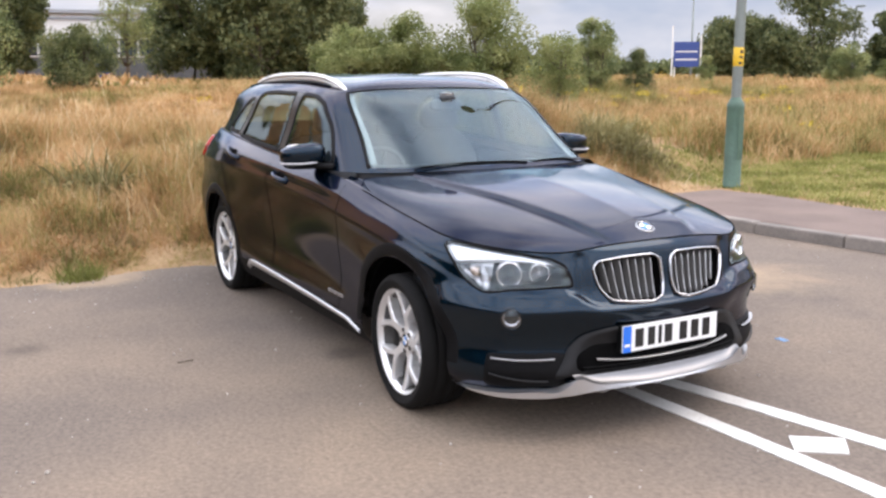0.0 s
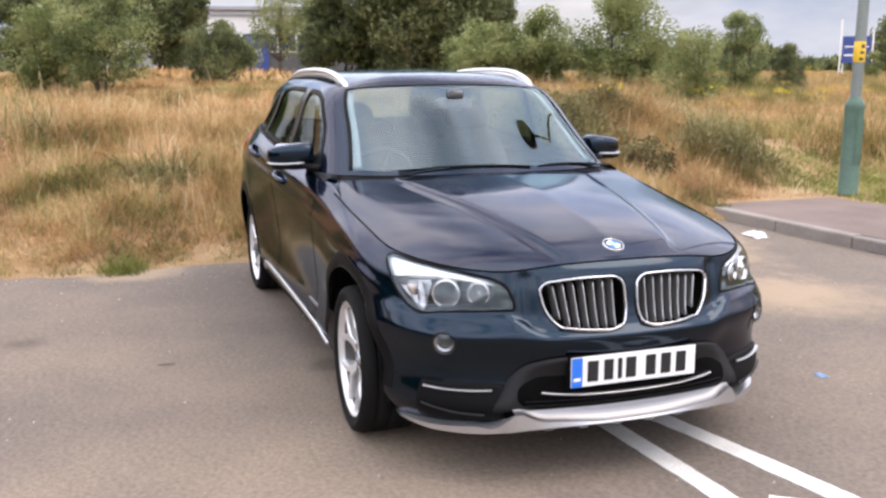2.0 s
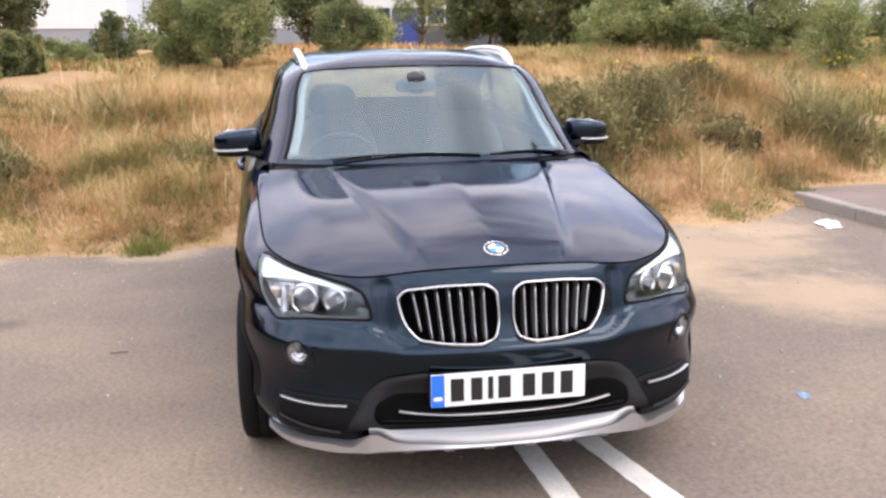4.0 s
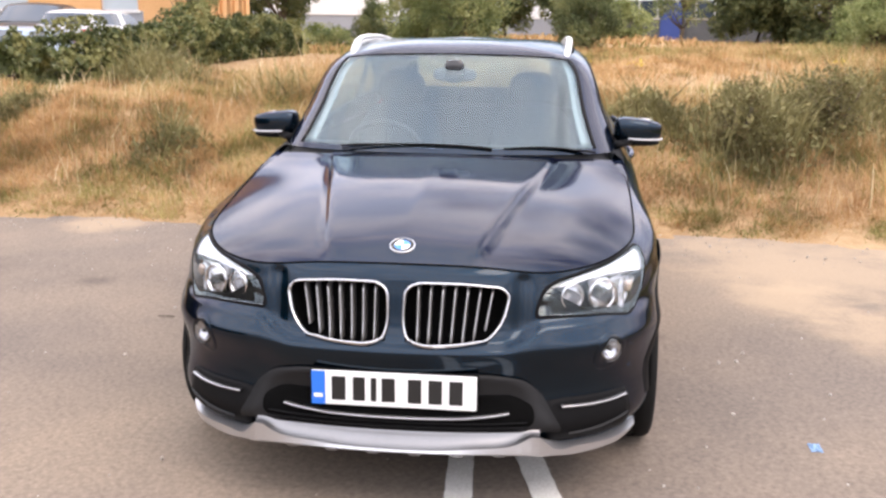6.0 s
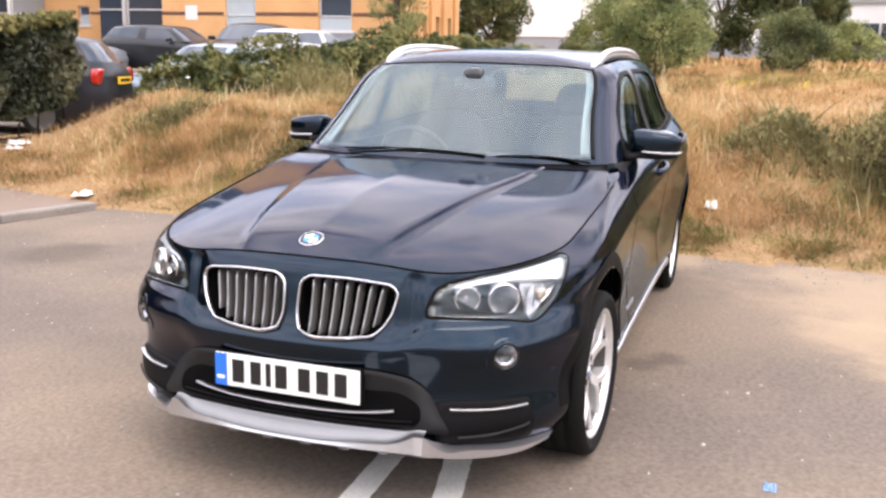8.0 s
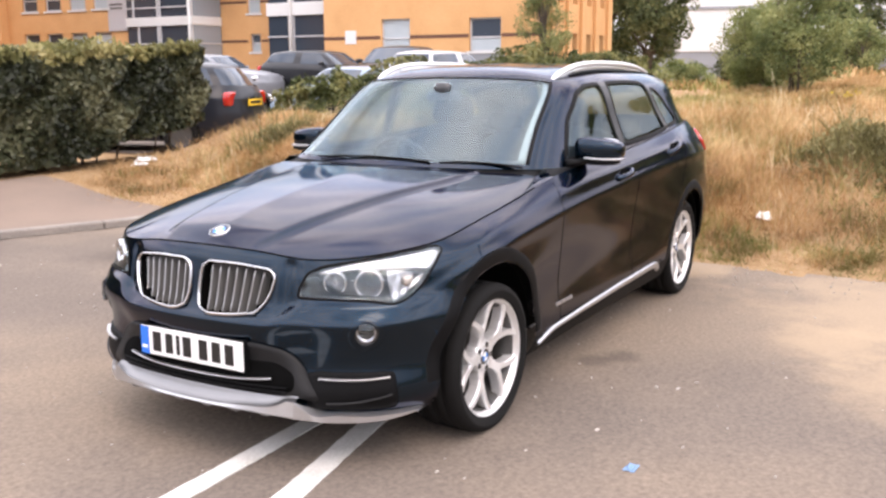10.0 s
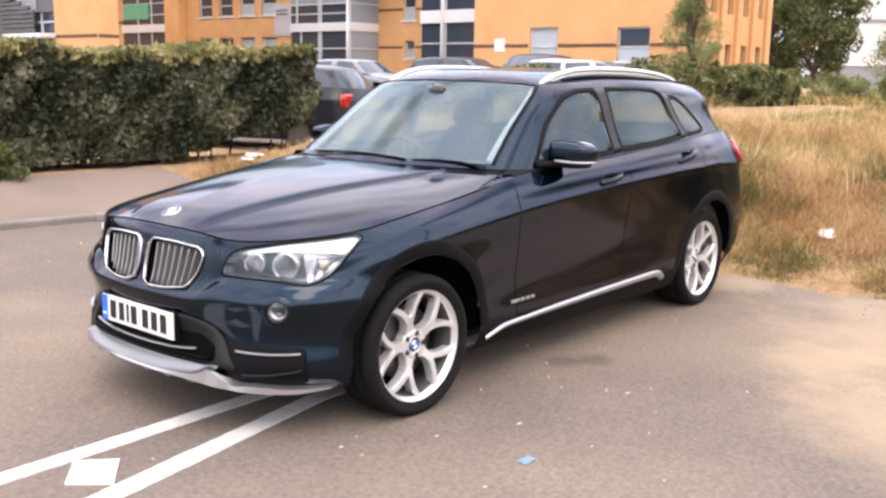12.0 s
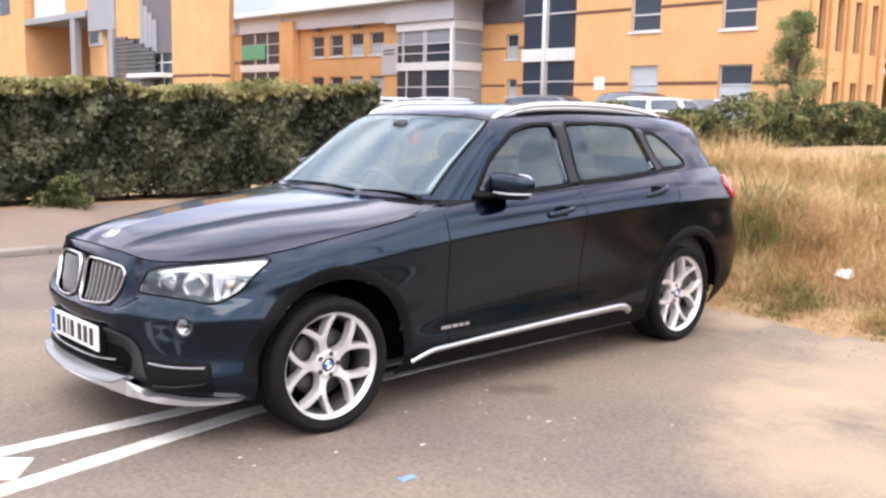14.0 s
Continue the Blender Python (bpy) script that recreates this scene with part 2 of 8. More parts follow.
ASPHALT = road_material("asphalt", (0.190, 0.153, 0.125), (0.148, 0.121, 0.101), (0.40, 0.295, 0.195),
    [(-2.9, 2.3, 1.0), (-3.3, 3.2, 0.5), (-3.6, -1.6, 0.35), (-3.6, -3.0, 0.4), (-3.5, 0.6, 0.45), (-2.0, 1.9, 0.4), (-1.3, 2.5, 0.6)],
    [(-1.81, -2.26, 0.16), (-0.88, -0.75, 0.12), (-1.85, -3.3, 0.42), (-1.2, 0.98, 0.12), (-1.06, 0.88, 0.10), (1.1, -1.6, 0.2)])
PAVING = material("tarmac footway", (0.225, 0.170, 0.145), 0.92, second=(0.145, 0.110, 0.096), scale=1.6, fine=110.0, bump=0.003, spec=0.2)
SANDWALK = material("sandy footway", (0.275, 0.205, 0.162), 0.92, second=(0.185, 0.142, 0.116), scale=0.8, fine=110.0, bump=0.002, spec=0.2)
KERB = material("kerb concrete", (0.27, 0.235, 0.205), 0.9, second=(0.16, 0.14, 0.125), scale=3.0, fine=70.0, bump=0.002, rand=0.25)
SOIL = material("dry soil", (0.385, 0.262, 0.150), 0.95, second=(0.275, 0.165, 0.080), scale=1.2, fine=9.0, bump=0.03, spec=0.1)
LINE = material("road paint", (0.80, 0.79, 0.76), 0.75, second=(0.52, 0.50, 0.46), scale=5.0, fine=90.0, bump=0.001)
STRAW = leaf_material("dry grass", (0.195, 0.150, 0.055), (0.48, 0.305, 0.136), (0.62, 0.428, 0.230), 0.85, 0.22, (0.39, 0.203, 0.088))
STRAWPALE = leaf_material("flattened straw", (0.25, 0.168, 0.085), (0.48, 0.315, 0.165), (0.62, 0.44, 0.265), 0.85, 0.2, (0.42, 0.24, 0.118))
GREENGRASS = leaf_material("green grass", (0.125, 0.132, 0.036), (0.25, 0.232, 0.078), (0.43, 0.36, 0.15), 0.75, 0.25)
LAWN = leaf_material("mown grass", (0.16, 0.17, 0.045), (0.25, 0.26, 0.075), (0.36, 0.345, 0.125), 0.75, 0.25)
WEED = leaf_material("weed leaves", (0.12, 0.105, 0.045), (0.20, 0.18, 0.075), (0.30, 0.26, 0.12), 0.7, 0.25)
SEEDSTALK = leaf_material("pale seed stalks", (0.48, 0.36, 0.19), (0.66, 0.53, 0.32), (0.82, 0.70, 0.47), 0.85, 0.2)
YELLOW = material("yellow petals", (0.75, 0.55, 0.03), 0.7, vary=0.3)
HEDGE = leaf_material("hedge leaves", (0.026, 0.031, 0.017), (0.053, 0.060, 0.031), (0.150, 0.150, 0.085), 0.36, 0.2)
HEDGELOW = leaf_material("loose hedge leaves", (0.045, 0.06, 0.02), (0.105, 0.12, 0.042), (0.24, 0.23, 0.09), 0.5, 0.25)
HEDGETOP = leaf_material("olive hedge shoots", (0.13, 0.13, 0.05), (0.27, 0.25, 0.10), (0.45, 0.39, 0.19), 0.55, 0.3)
# near-black tone for the shade between the hedge's leaves
HEDGESHADE = material("hedge inner shade", (0.03, 0.025, 0.015), 0.95, vary=0.5, scale=8.0)
DARKLEAF = leaf_material("dark tree leaves", (0.066, 0.086, 0.038), (0.128, 0.152, 0.064), (0.225, 0.238, 0.105), 0.55, 0.38)
WILLOW = leaf_material("willow leaves", (0.145, 0.178, 0.062), (0.250, 0.280, 0.108), (0.375, 0.392, 0.175), 0.55, 0.42)
BIRCH = leaf_material("birch leaves", (0.125, 0.162, 0.065), (0.222, 0.256, 0.104), (0.365, 0.376, 0.168), 0.55, 0.4)
BARK = material("bark", (0.15, 0.12, 0.09), 0.95, second=(0.07, 0.055, 0.04), scale=3.0, fine=25.0, bump=0.02)


# ---- ground ----
ROAD_Z = 0.026


def kerb_left(x):
    """The y of the kerb on the lamp post's side of the road."""
    return 4.08 + 0.04 * np.maximum(np.asarray(x, float) + 3.2, -1.0) + 0.028 * np.clip(np.asarray(x, float) + 3.2, 0, 6.4) ** 2 + 0.36 * np.maximum(np.asarray(x, float) - 3.2, 0)


def kerb_right(x):
    """The y of the kerb on the hedge's side of the road."""
    return -5.0 + 0.68 * sstep(-1.3, -3.6, x) - 0.02 * np.maximum(np.asarray(x, float), 0)


def edge_x(y):
    """Where the tarmac ends and the rough grass bank begins."""
    y = np.asarray(y, float)
    return -3.72 - 0.10 * np.sin(y * 1.3 + 0.4) - 0.05 * np.sin(y * 3.7) - 0.75 * sstep(3.0, 4.6, y) - 0.9 * sstep(5.2, 7.0, y) + 0.15 * sstep(-3.0, -4.5, y)


def ground_z(x, y):
    """The height of the land: road, bank, field behind it, hedge verge and car park."""
    x, y = np.asarray(x, float), np.asarray(y, float)
    e = edge_x(y)
    t = np.clip((e - x) / 2.6, 0, 1)
    bank = 0.06 * sstep(0, 0.12, t) + 0.52 * t * t * (3 - 2 * t) + 0.045 * np.sin(2.1 * x + 1.3 * y) * sstep(0.1, 0.6, t) + 0.03 * np.sin(5.3 * y - 2.2 * x) * sstep(0.1, 0.6, t)
    bank = bank * (1 - 0.28 * sstep(0.2, 1.2, y) * sstep(-6.5, -5.2, x))
    field = bank - 0.10 * sstep(-7.0, -9.5, x) + 0.62 * sstep(-13.0, -26.0, x) + 0.12 * np.sin(0.31 * x + 0.23 * y) * sstep(-9, -16, x)
    side = 0.10 * sstep(0.0, 0.05, y - kerb_left(x)) + 0.10 * sstep(6, 12, y)
    field = np.where(y > 2, np.maximum(field * (1 - 0.25 * sstep(5.5, 9, y)), side), field)
    verge = 0.062 * sstep(0.0, 0.05, kerb_right(x) - y) + 0.20 * sstep(-5.3, -6.9, y) - 0.14 * sstep(-7.6, -9.5, y) + 0.50 * sstep(-11, -21, x)
    k = sstep(-7.4, -4.3, y) * sstep(-6.9, -4.6, y + 0.10 * (x + 4))
    z = np.where(y < -3.5, verge * (1 - k) + np.maximum(field, 0) * k, field)
    z = z + 0.30 * np.exp(-(((x + 9.2) / 2.4) ** 2) - ((y + 6.3) / 1.1) ** 2) + 0.46 * np.exp(-(((x + 8.3) / 1.9) ** 2) - ((y + 4.3) / 1.35) ** 2) + 0.20 * np.exp(-(((x + 6.6) / 1.0) ** 2) - ((y + 5.4) / 0.8) ** 2) + 0.38 * np.exp(-(((x + 7.3) / 1.4) ** 2) - ((y + 6.35) / 0.85) ** 2)
    return np.where(np.hypot(x, y) > 120, 1.0 + 0 * z, z) + ROAD_Z


def axis_steps(lo, mid_lo, mid_hi, hi, fine, grow=1.22):
    out = list(np.arange(mid_lo, mid_hi + 1e-6, fine))
    for sign, a, b in ((-1, mid_lo, lo), (1, mid_hi, hi)):
        p, d = a, fine
        side = []
        while (p - b) * sign < 0:
            d *= grow
            p += sign * d
            side.append(p)
        out = side[::-1] + out if sign < 0 else out + side
    return np.array(out)


gx, gy = axis_steps(-2500, -14, 6, 2500, 0.14), axis_steps(-2500, -11, 11, 2500, 0.14)
GX, GY = np.meshgrid(gx, gy, indexing="ij")
GZ = ground_z(GX, GY)
on_road = (GX > edge_x(GY) + 0.12) & (GY < kerb_left(GX) + 0.13) & (GY > kerb_right(GX) - 0.13)
on_walk = ((GX > -4.6) & (GY > kerb_left(GX) + 0.13) & (GY < kerb_left(GX) + 1.75)) | ((GX > -3.6) & (GY < kerb_right(GX) - 0.13) & (GY > -6.68))
GZ = np.where(on_road, ROAD_Z - 0.03, np.where(on_walk, GZ - 0.03, GZ))
ni, nj = GX.shape
gv = np.stack([GX, GY, GZ], -1).reshape(-1, 3)
ii, jj = np.meshgrid(np.arange(ni - 1), np.arange(nj - 1), indexing="ij")
a0 = (ii * nj + jj).ravel()
gf = np.stack([a0, a0 + nj, a0 + nj + 1, a0 + 1], -1)
ground = put("ground", mesh_of("ground", gv, gf, True), SOIL)
tagged(ground, "dry sandy soil and rough grassland round the road end", "ground", kind="structure")


def strip_sheet(name, x0, x1, n, ya, yb, m, zfun, mat_, label, category):
    """A sheet between two edge lines along x, with a small turned-down rim."""
    xs = np.linspace(x0, x1, n)
    verts, faces = [], []
    for x in xs:
        a, b = float(ya(x)), float(yb(x))
        for k in range(m + 1):
            y = a + (b - a) * k / m
            verts.append((x, y, zfun(x, y)))
    for i in range(n - 1):
        for k in range(m):
            p = i * (m + 1) + k
            faces.append((p, p + m + 1, p + m + 2, p + 1))
    ob = put(name, mesh_of(name, verts, faces, True), mat_)
    return tagged(ob, label, category, kind="structure")


# road: rows across, from the grass edge out past the camera
verts, faces = [], []
ys = np.linspace(-5.1, 4.9, 101)
xs_t = np.r_[np.linspace(0, 1, 90) ** 1.6]
for y in ys:
    e = float(edge_x(y)) + 0.05 * math.sin(7.1 * y) + 0.03 * math.sin(17.3 * y + 1)
    for t in xs_t:
        x = e + (40 - e) * t
        yy = y * max(1.0, float(kerb_left(x)) / 4.9) if y > 0 else y
        verts.append((x, float(np.clip(yy, kerb_right(x), kerb_left(x))) if abs(y) > 3.9 else yy, ROAD_Z + 0.002 * math.sin(x * 1.1 + y)))
for j in range(len(ys) - 1):
    for i in range(len(xs_t) - 1):
        p = j * len(xs_t) + i
        faces.append((p, p + 1, p + 1 + len(xs_t), p + len(xs_t)))
road = put("road", mesh_of("road", verts, faces, True), ASPHALT)
tagged(road, "worn grey tarmac road end with faint stains", "road", kind="structure")
pave_l = strip_sheet("pavement", -4.55, 40, 160, lambda x: kerb_left(x) + 0.12, lambda x: kerb_left(x) + 1.72 + 0.05 * math.sin(3 * x), 8, lambda x, y: ROAD_Z + 0.105 + 0.002 * math.sin(9 * y + 5 * x), PAVING, "brown tarmac footway beside the lamp post", "pavement")
pave_r = strip_sheet("pavement", -3.75, 40, 160, lambda x: kerb_right(x) - 0.12, lambda x: -6.82 + 0.05 * math.sin(4 * x), 8, lambda x, y: float(ground_z(x, y)) + 0.008, SANDWALK, "sandy tarmac footway in front of the clipped hedge", "pavement")


def tufts(name, mat_, count, area, height, width, lean, seed, keep=None, label="", category="grass", spread=0.05, clump=7, curve=0.5):
    """Grass as one mesh of bent tapering blades in clumps, rooted on the land."""
    rng = np.random.default_rng(seed)
    nc = count // clump
    cx, cy = rng.uniform(area[0], area[1], nc * 3), rng.uniform(area[2], area[3], nc * 3)
    if keep is not None:
        ok = rng.uniform(0, 1, nc * 3) < keep(cx, cy)
        cx, cy = cx[ok], cy[ok]
    cx, cy = cx[:nc], cy[:nc]
    hs = rng.uniform(0.55, 1.15, len(cx))
    x = np.repeat(cx, clump) + rng.normal(0, spread, len(cx) * clump)
    y = np.repeat(cy, clump) + rng.normal(0, spread, len(cx) * clump)
    h = np.repeat(hs, clump) * rng.uniform(0.5, 1.1, len(x)) * height(x, y)
    z = ground_z(x, y) - 0.02
    az, ln = rng.uniform(0, math.tau, len(x)), rng.uniform(0.05, lean, len(x))
    bx, by = np.cos(az) * ln, np.sin(az) * ln
    fx, fy = -np.sin(az), np.cos(az)
    turn = rng.uniform(0, math.tau, len(x))
    fx, fy = np.cos(turn), np.sin(turn)
    w = width * rng.uniform(0.6, 1.3, len(x)) * (0.4 + 0.6 * np.repeat(hs, clump))
    rows = []
    for f, wid in ((0.0, 1.0), (0.45, 0.8), (0.8, 0.5)):
        px, py, pz = x + bx * h * (f * (1 - curve) + curve * f * f), y + by * h * (f * (1 - curve) + curve * f * f), z + h * (f - 0.25 * ln * f * f)
        rows.append(np.stack([px - fx * w * wid / 2, py - fy * w * wid / 2, pz], -1))
        rows.append(np.stack([px + fx * w * wid / 2, py + fy * w * wid / 2, pz], -1))
    rows.append(np.stack([x + bx * h, y + by * h, z + h * (1 - 0.25 * ln)], -1))
    v = np.stack(rows, 1).reshape(-1, 3)
    b = np.arange(len(x))[:, None] * 7
    quads = np.concatenate([b + [0, 1, 3, 2], b + [2, 3, 5, 4]])
    tris = b + [4, 5, 6]
    me = bpy.data.meshes.new(name)
    me.vertices.add(len(v))
    me.vertices.foreach_set("co", v.ravel())
    loops = np.concatenate([quads.ravel(), tris.ravel()])
    me.loops.add(len(loops))
    me.loops.foreach_set("vertex_index", loops.astype(np.int32))
    starts = np.concatenate([np.arange(len(quads)) * 4, len(quads) * 4 + np.arange(len(tris)) * 3])
    me.polygons.add(len(starts))
    me.polygons.foreach_set("loop_start", starts.astype(np.int32))
    me.update(calc_edges=True)
    ob = put(name, me, mat_)
    return tagged(ob, label, category, kind="stuff")


def patchy(x, y, s=1.0, k=0.0):
    """A soft patch pattern between 0 and 1."""
    return np.clip(0.5 + 0.3 * np.sin(0.9 * s * x + 1.7 * np.sin(0.6 * s * y + k)) + 0.3 * np.sin(1.3 * s * y + 1.1 * np.sin(0.7 * s * x) + 2 * k), 0, 1)


def grassland(x, y):
    """1 where rough grass grows, 0 on tarmac, footways and car park."""
    g = sstep(0.0, 0.5, edge_x(y) - x)
    g = np.where(y > 4.0, np.where(x > -4.5, sstep(1.72, 1.9, y - kerb_left(x)), np.maximum(g, sstep(1.75, 2.0, y - kerb_left(x)))), g)
    g = np.where((y > 3.8) & (y < 6.0) & (x < -4.5), np.maximum(g, sstep(-4.62, -4.85, x)), g)
    g = np.where(y < -4.2, g * sstep(-7.6, -5.2, y + 0.10 * (x + 4)), g)
    return g


def tall(x, y):
    """How high the grass stands: knee-high behind the car, short and matted on the sunny ends of the bank."""
    far = sstep(0.05, 1.3, edge_x(y) - x)
    high = 0.125 + 0.21 * sstep(-3.6, -2.4, y) * sstep(0.9, 0.0, y) + 0.30 * sstep(-6.2, -7.6, x) * sstep(-3.4, -2.2, y) + 0.22 * sstep(2.6, 4.0, y)
    return 0.05 + far * high * (0.55 + 0.75 * patchy(x, y, 1.3, 0.5))


near = lambda x, y: grassland(x, y) * (0.22 + 0.78 * sstep(0.2, 0.75, 0.55 * patchy(x, y, 3.6, 2.0) + 0.45 * patchy(x, y, 7.0, 1.0))) * (y < 5.6) * (0.62 + 0.38 * sstep(0.0, 0.9, edge_x(y) - x)) * (1 - 0.45 * sstep(0.7, 1.3, y) * sstep(4.2, 3.2, y) * sstep(-8.0, -7.0, x))
tufts("dry_grass", STRAW, 112000, (-9.5, -3.7, -7.0, 7.0), tall, 0.0075, 1.15, 3, near, "dry straw-coloured grass on the bank", spread=0.06, curve=0.7)
tufts("matted_grass", STRAWPALE, 90000, (-9.5, -3.6, -7.0, 7.0), lambda x, y: 0.10 + 0.35 * tall(x, y), 0.008, 2.6, 23, lambda x, y: grassland(x, y) * (y < 5.6) * (0.25 + 0.75 * sstep(0.2, 0.7, patchy(x, y, 5.0, 6.0))), "flattened dead grass lying on the bank", spread=0.09, curve=0.3)
tufts("green_grass", GREENGRASS, 68000, (-9.5, -3.7, -6.5, 7.0), lambda x, y: 0.08 + 0.62 * tall(x, y), 0.009, 1.2, 4, lambda x, y: near(x, y) * sstep(0.30, 0.66, 0.6 * patchy(x, y, 2.6, 4.0) + 0.4 * patchy(x, y, 6.0, 0.7)) * (1 - 0.6 * sstep(-3.2, -4.4, y)) * (0.75 + 0.9 * sstep(-3.8, -2.8, y) * sstep(0.8, 0.0, y)), "olive green grass growing among the dry stalks", spread=0.07, curve=0.6)
mid = lambda x, y: grassland(x, y) * (0.35 + 0.65 * patchy(x, y, 0.7, 1.0))
tufts("field_grass", STRAW, 150000, (-30, -9.3, -9.5, 16), lambda x, y: 0.15 + 0.20 * patchy(x, y, 0.8, 1), 0.014, 1.1, 5, mid, "dry grass of the field behind the bank", spread=0.16, curve=0.7)
tufts("field_grass_green", GREENGRASS, 90000, (-30, -9.3, -9.5, 18), lambda x, y: 0.14 + 0.20 * patchy(x, y, 0.8, 3), 0.016, 1.1, 6, lambda x, y: mid(x, y) * sstep(0.35, 0.75, patchy(x, y, 0.55, 5)), "greener grass patches in the dry field", spread=0.16, curve=0.7)
tufts("hedge_foot_grass", GREENGRASS, 38000, (-28, -8.2, -7.8, -1.5), lambda x, y: 0.10 + 0.13 * patchy(x, y, 1.2, 4), 0.012, 1.15, 41, lambda x, y: grassland(x, y) * (0.25 + 0.75 * sstep(-3.0, -6.0, y)) * (0.3 + 0.7 * patchy(x, y, 1.1, 2)), "green grass growing along the foot of the low hedge", spread=0.14, curve=0.7)
tufts("far_grass", STRAW, 110000, (-140, -29, -16, 110), lambda x, y: 0.42 + 0 * x, 0.09, 0.9, 7, lambda x, y: 0.9 * (y > -13) + 0 * x, "dry grass of the far field", spread=0.3)
tufts("far_grass_green", GREENGRASS, 60000, (-140, -29, -16, 110), lambda x, y: 0.42 + 0 * x, 0.09, 0.9, 27, lambda x, y: (y > -13) * sstep(0.35, 0.8, patchy(x, y, 0.25, 2)), "greener strips in the far field", spread=0.3)
verge_line = lambda x, y: -6.1 + 0.10 * (y - 8.9) - x
tufts("side_grass", STRAW, 120000, (-30, 3, 7.4, 34), lambda x, y: 0.32 + 0.35 * patchy(x, y, 0.9, 2), 0.013, 1.1, 8, lambda x, y: sstep(0.0, 0.4, verge_line(x, y)) * grassland(x, y) * (0.35 + 0.65 * patchy(x, y, 0.8, 2)), "tall dry grass behind the mown verge", spread=0.14, curve=0.7)
tufts("side_grass_green", GREENGRASS, 70000, (-30, 3, 7.4, 30), lambda x, y: 0.34 + 0.35 * patchy(x, y, 0.9, 3), 0.014, 1.1, 9, lambda x, y: sstep(0.0, 0.4, verge_line(x, y)) * grassland(x, y) * sstep(0.3, 0.75, patchy(x, y, 0.6, 7)), "greener grass behind the mown verge", spread=0.14, curve=0.7)
tufts("lawn_grass", LAWN, 190000, (-7, 4, 5.6, 16), lambda x, y: 0.09 + 0 * x, 0.015, 1.2, 10, lambda x, y: (y > kerb_left(x) + 1.75) * sstep(1.3, 0.4, verge_line(x, y)) * grassland(x, y), "short mown grass verge behind the footway", spread=0.06)

edge_band = lambda x, y: sstep(-0.02, 0.06, edge_x(y) - x) * sstep(0.75, 0.35, edge_x(y) - x) * (np.abs(y) < 4.3) * sstep(0.32, 0.66, 0.5 * patchy(x, y, 6.5, 3.0) + 0.5 * patchy(x, y, 11.0, 0.4))
tufts("edge_grass", GREENGRASS, 34000, (-5.4, -3.4, -4.6, 4.6), lambda x, y: 0.06 + 0.05 * patchy(x, y, 4.0, 1.0), 0.008, 1.9, 31, edge_band, "short olive grass along the ragged tarmac edge", spread=0.04)
tufts("green_tuft", LAWN, 420, (-3.68, -3.46, -1.84, -1.56), lambda x, y: 0.17 + 0 * x, 0.009, 1.0, 34, None, "bright green grass tuft at the tarmac edge", spread=0.03, curve=0.6)
tufts("edge_straw", STRAW, 24000, (-5.4, -3.4, -4.6, 4.6), lambda x, y: 0.07 + 0.05 * patchy(x, y, 5.0, 2.0), 0.007, 2.2, 32, lambda x, y: edge_band(x + 0.1, y + 0.7), "short dead grass along the tarmac edge", spread=0.05)
tufts("seed_stalks", SEEDSTALK, 3600, (-14, -4.2, -6.0, 8.0), lambda x, y: 0.20 + 0.9 * tall(x, y), 0.0075, 0.55, 33, lambda x, y: grassland(x, y) * (y < 6.5) * (0.2 + 0.8 * patchy(x, y, 3.0, 5.0)), "pale grass stalks with seed heads standing above the bank", spread=0.10, clump=2, curve=0.9)


# ---- the car ----
PAINT = material("deep sea blue paint", (0.0006, 0.0120, 0.0255), 0.25, 0.94, vary=0.0, spec=0.5, coat=0.69)
PAINT.node_tree.nodes["Principled BSDF"].inputs["Coat Roughness"].default_value = 0.06
PAINT.node_tree.nodes["Principled BSDF"].inputs["Specular Tint"].default_value = (0.025, 0.31, 0.45, 1)
BLACKTRIM = material("black trim plastic", (0.0035, 0.0035, 0.004), 0.6, vary=0.25, scale=20, fine=200, bump=0.0004, spec=0.13)
FRAMEPLASTIC = material("grained bumper plastic", (0.009, 0.009, 0.0098), 0.54, vary=0.25, scale=20, fine=200, bump=0.0004, spec=0.28)
GLOSSBLACK = material("gloss black", (0.006, 0.006, 0.007), 0.08, coat=0.5)
GAP = material("panel gap", (0.003, 0.003, 0.003), 0.9, spec=0.05)
SILVER = material("satin silver", (0.52, 0.52, 0.53), 0.30, 0.85, vary=0.06, scale=8, fine=100)
CHROME = material("chrome", (0.66, 0.66, 0.67), 0.08, 1.0)
ALLOY = material("silver alloy", (0.78, 0.775, 0.77), 0.28, 0.55, vary=0.07, scale=9, fine=80)
RUBBER = material("tyre rubber", (0.008, 0.0077, 0.0075), 0.85, vary=0.3, scale=10, fine=160, bump=0.0006, spec=0.2)
DARKMETAL = material("dark brake metal", (0.10, 0.095, 0.09), 0.5, 0.8, vary=0.3)
WINDSCREEN = glass_material("windscreen glass", (0.74, 0.90, 0.93), 0.115, 0.46)
SIDEGLASS = glass_material("side glass", (0.46, 0.54, 0.55), 0.065, 0.34)
LAMPGLASS = glass_material("lamp glass", (0.97, 0.98, 0.99), 0.06, 0.55)


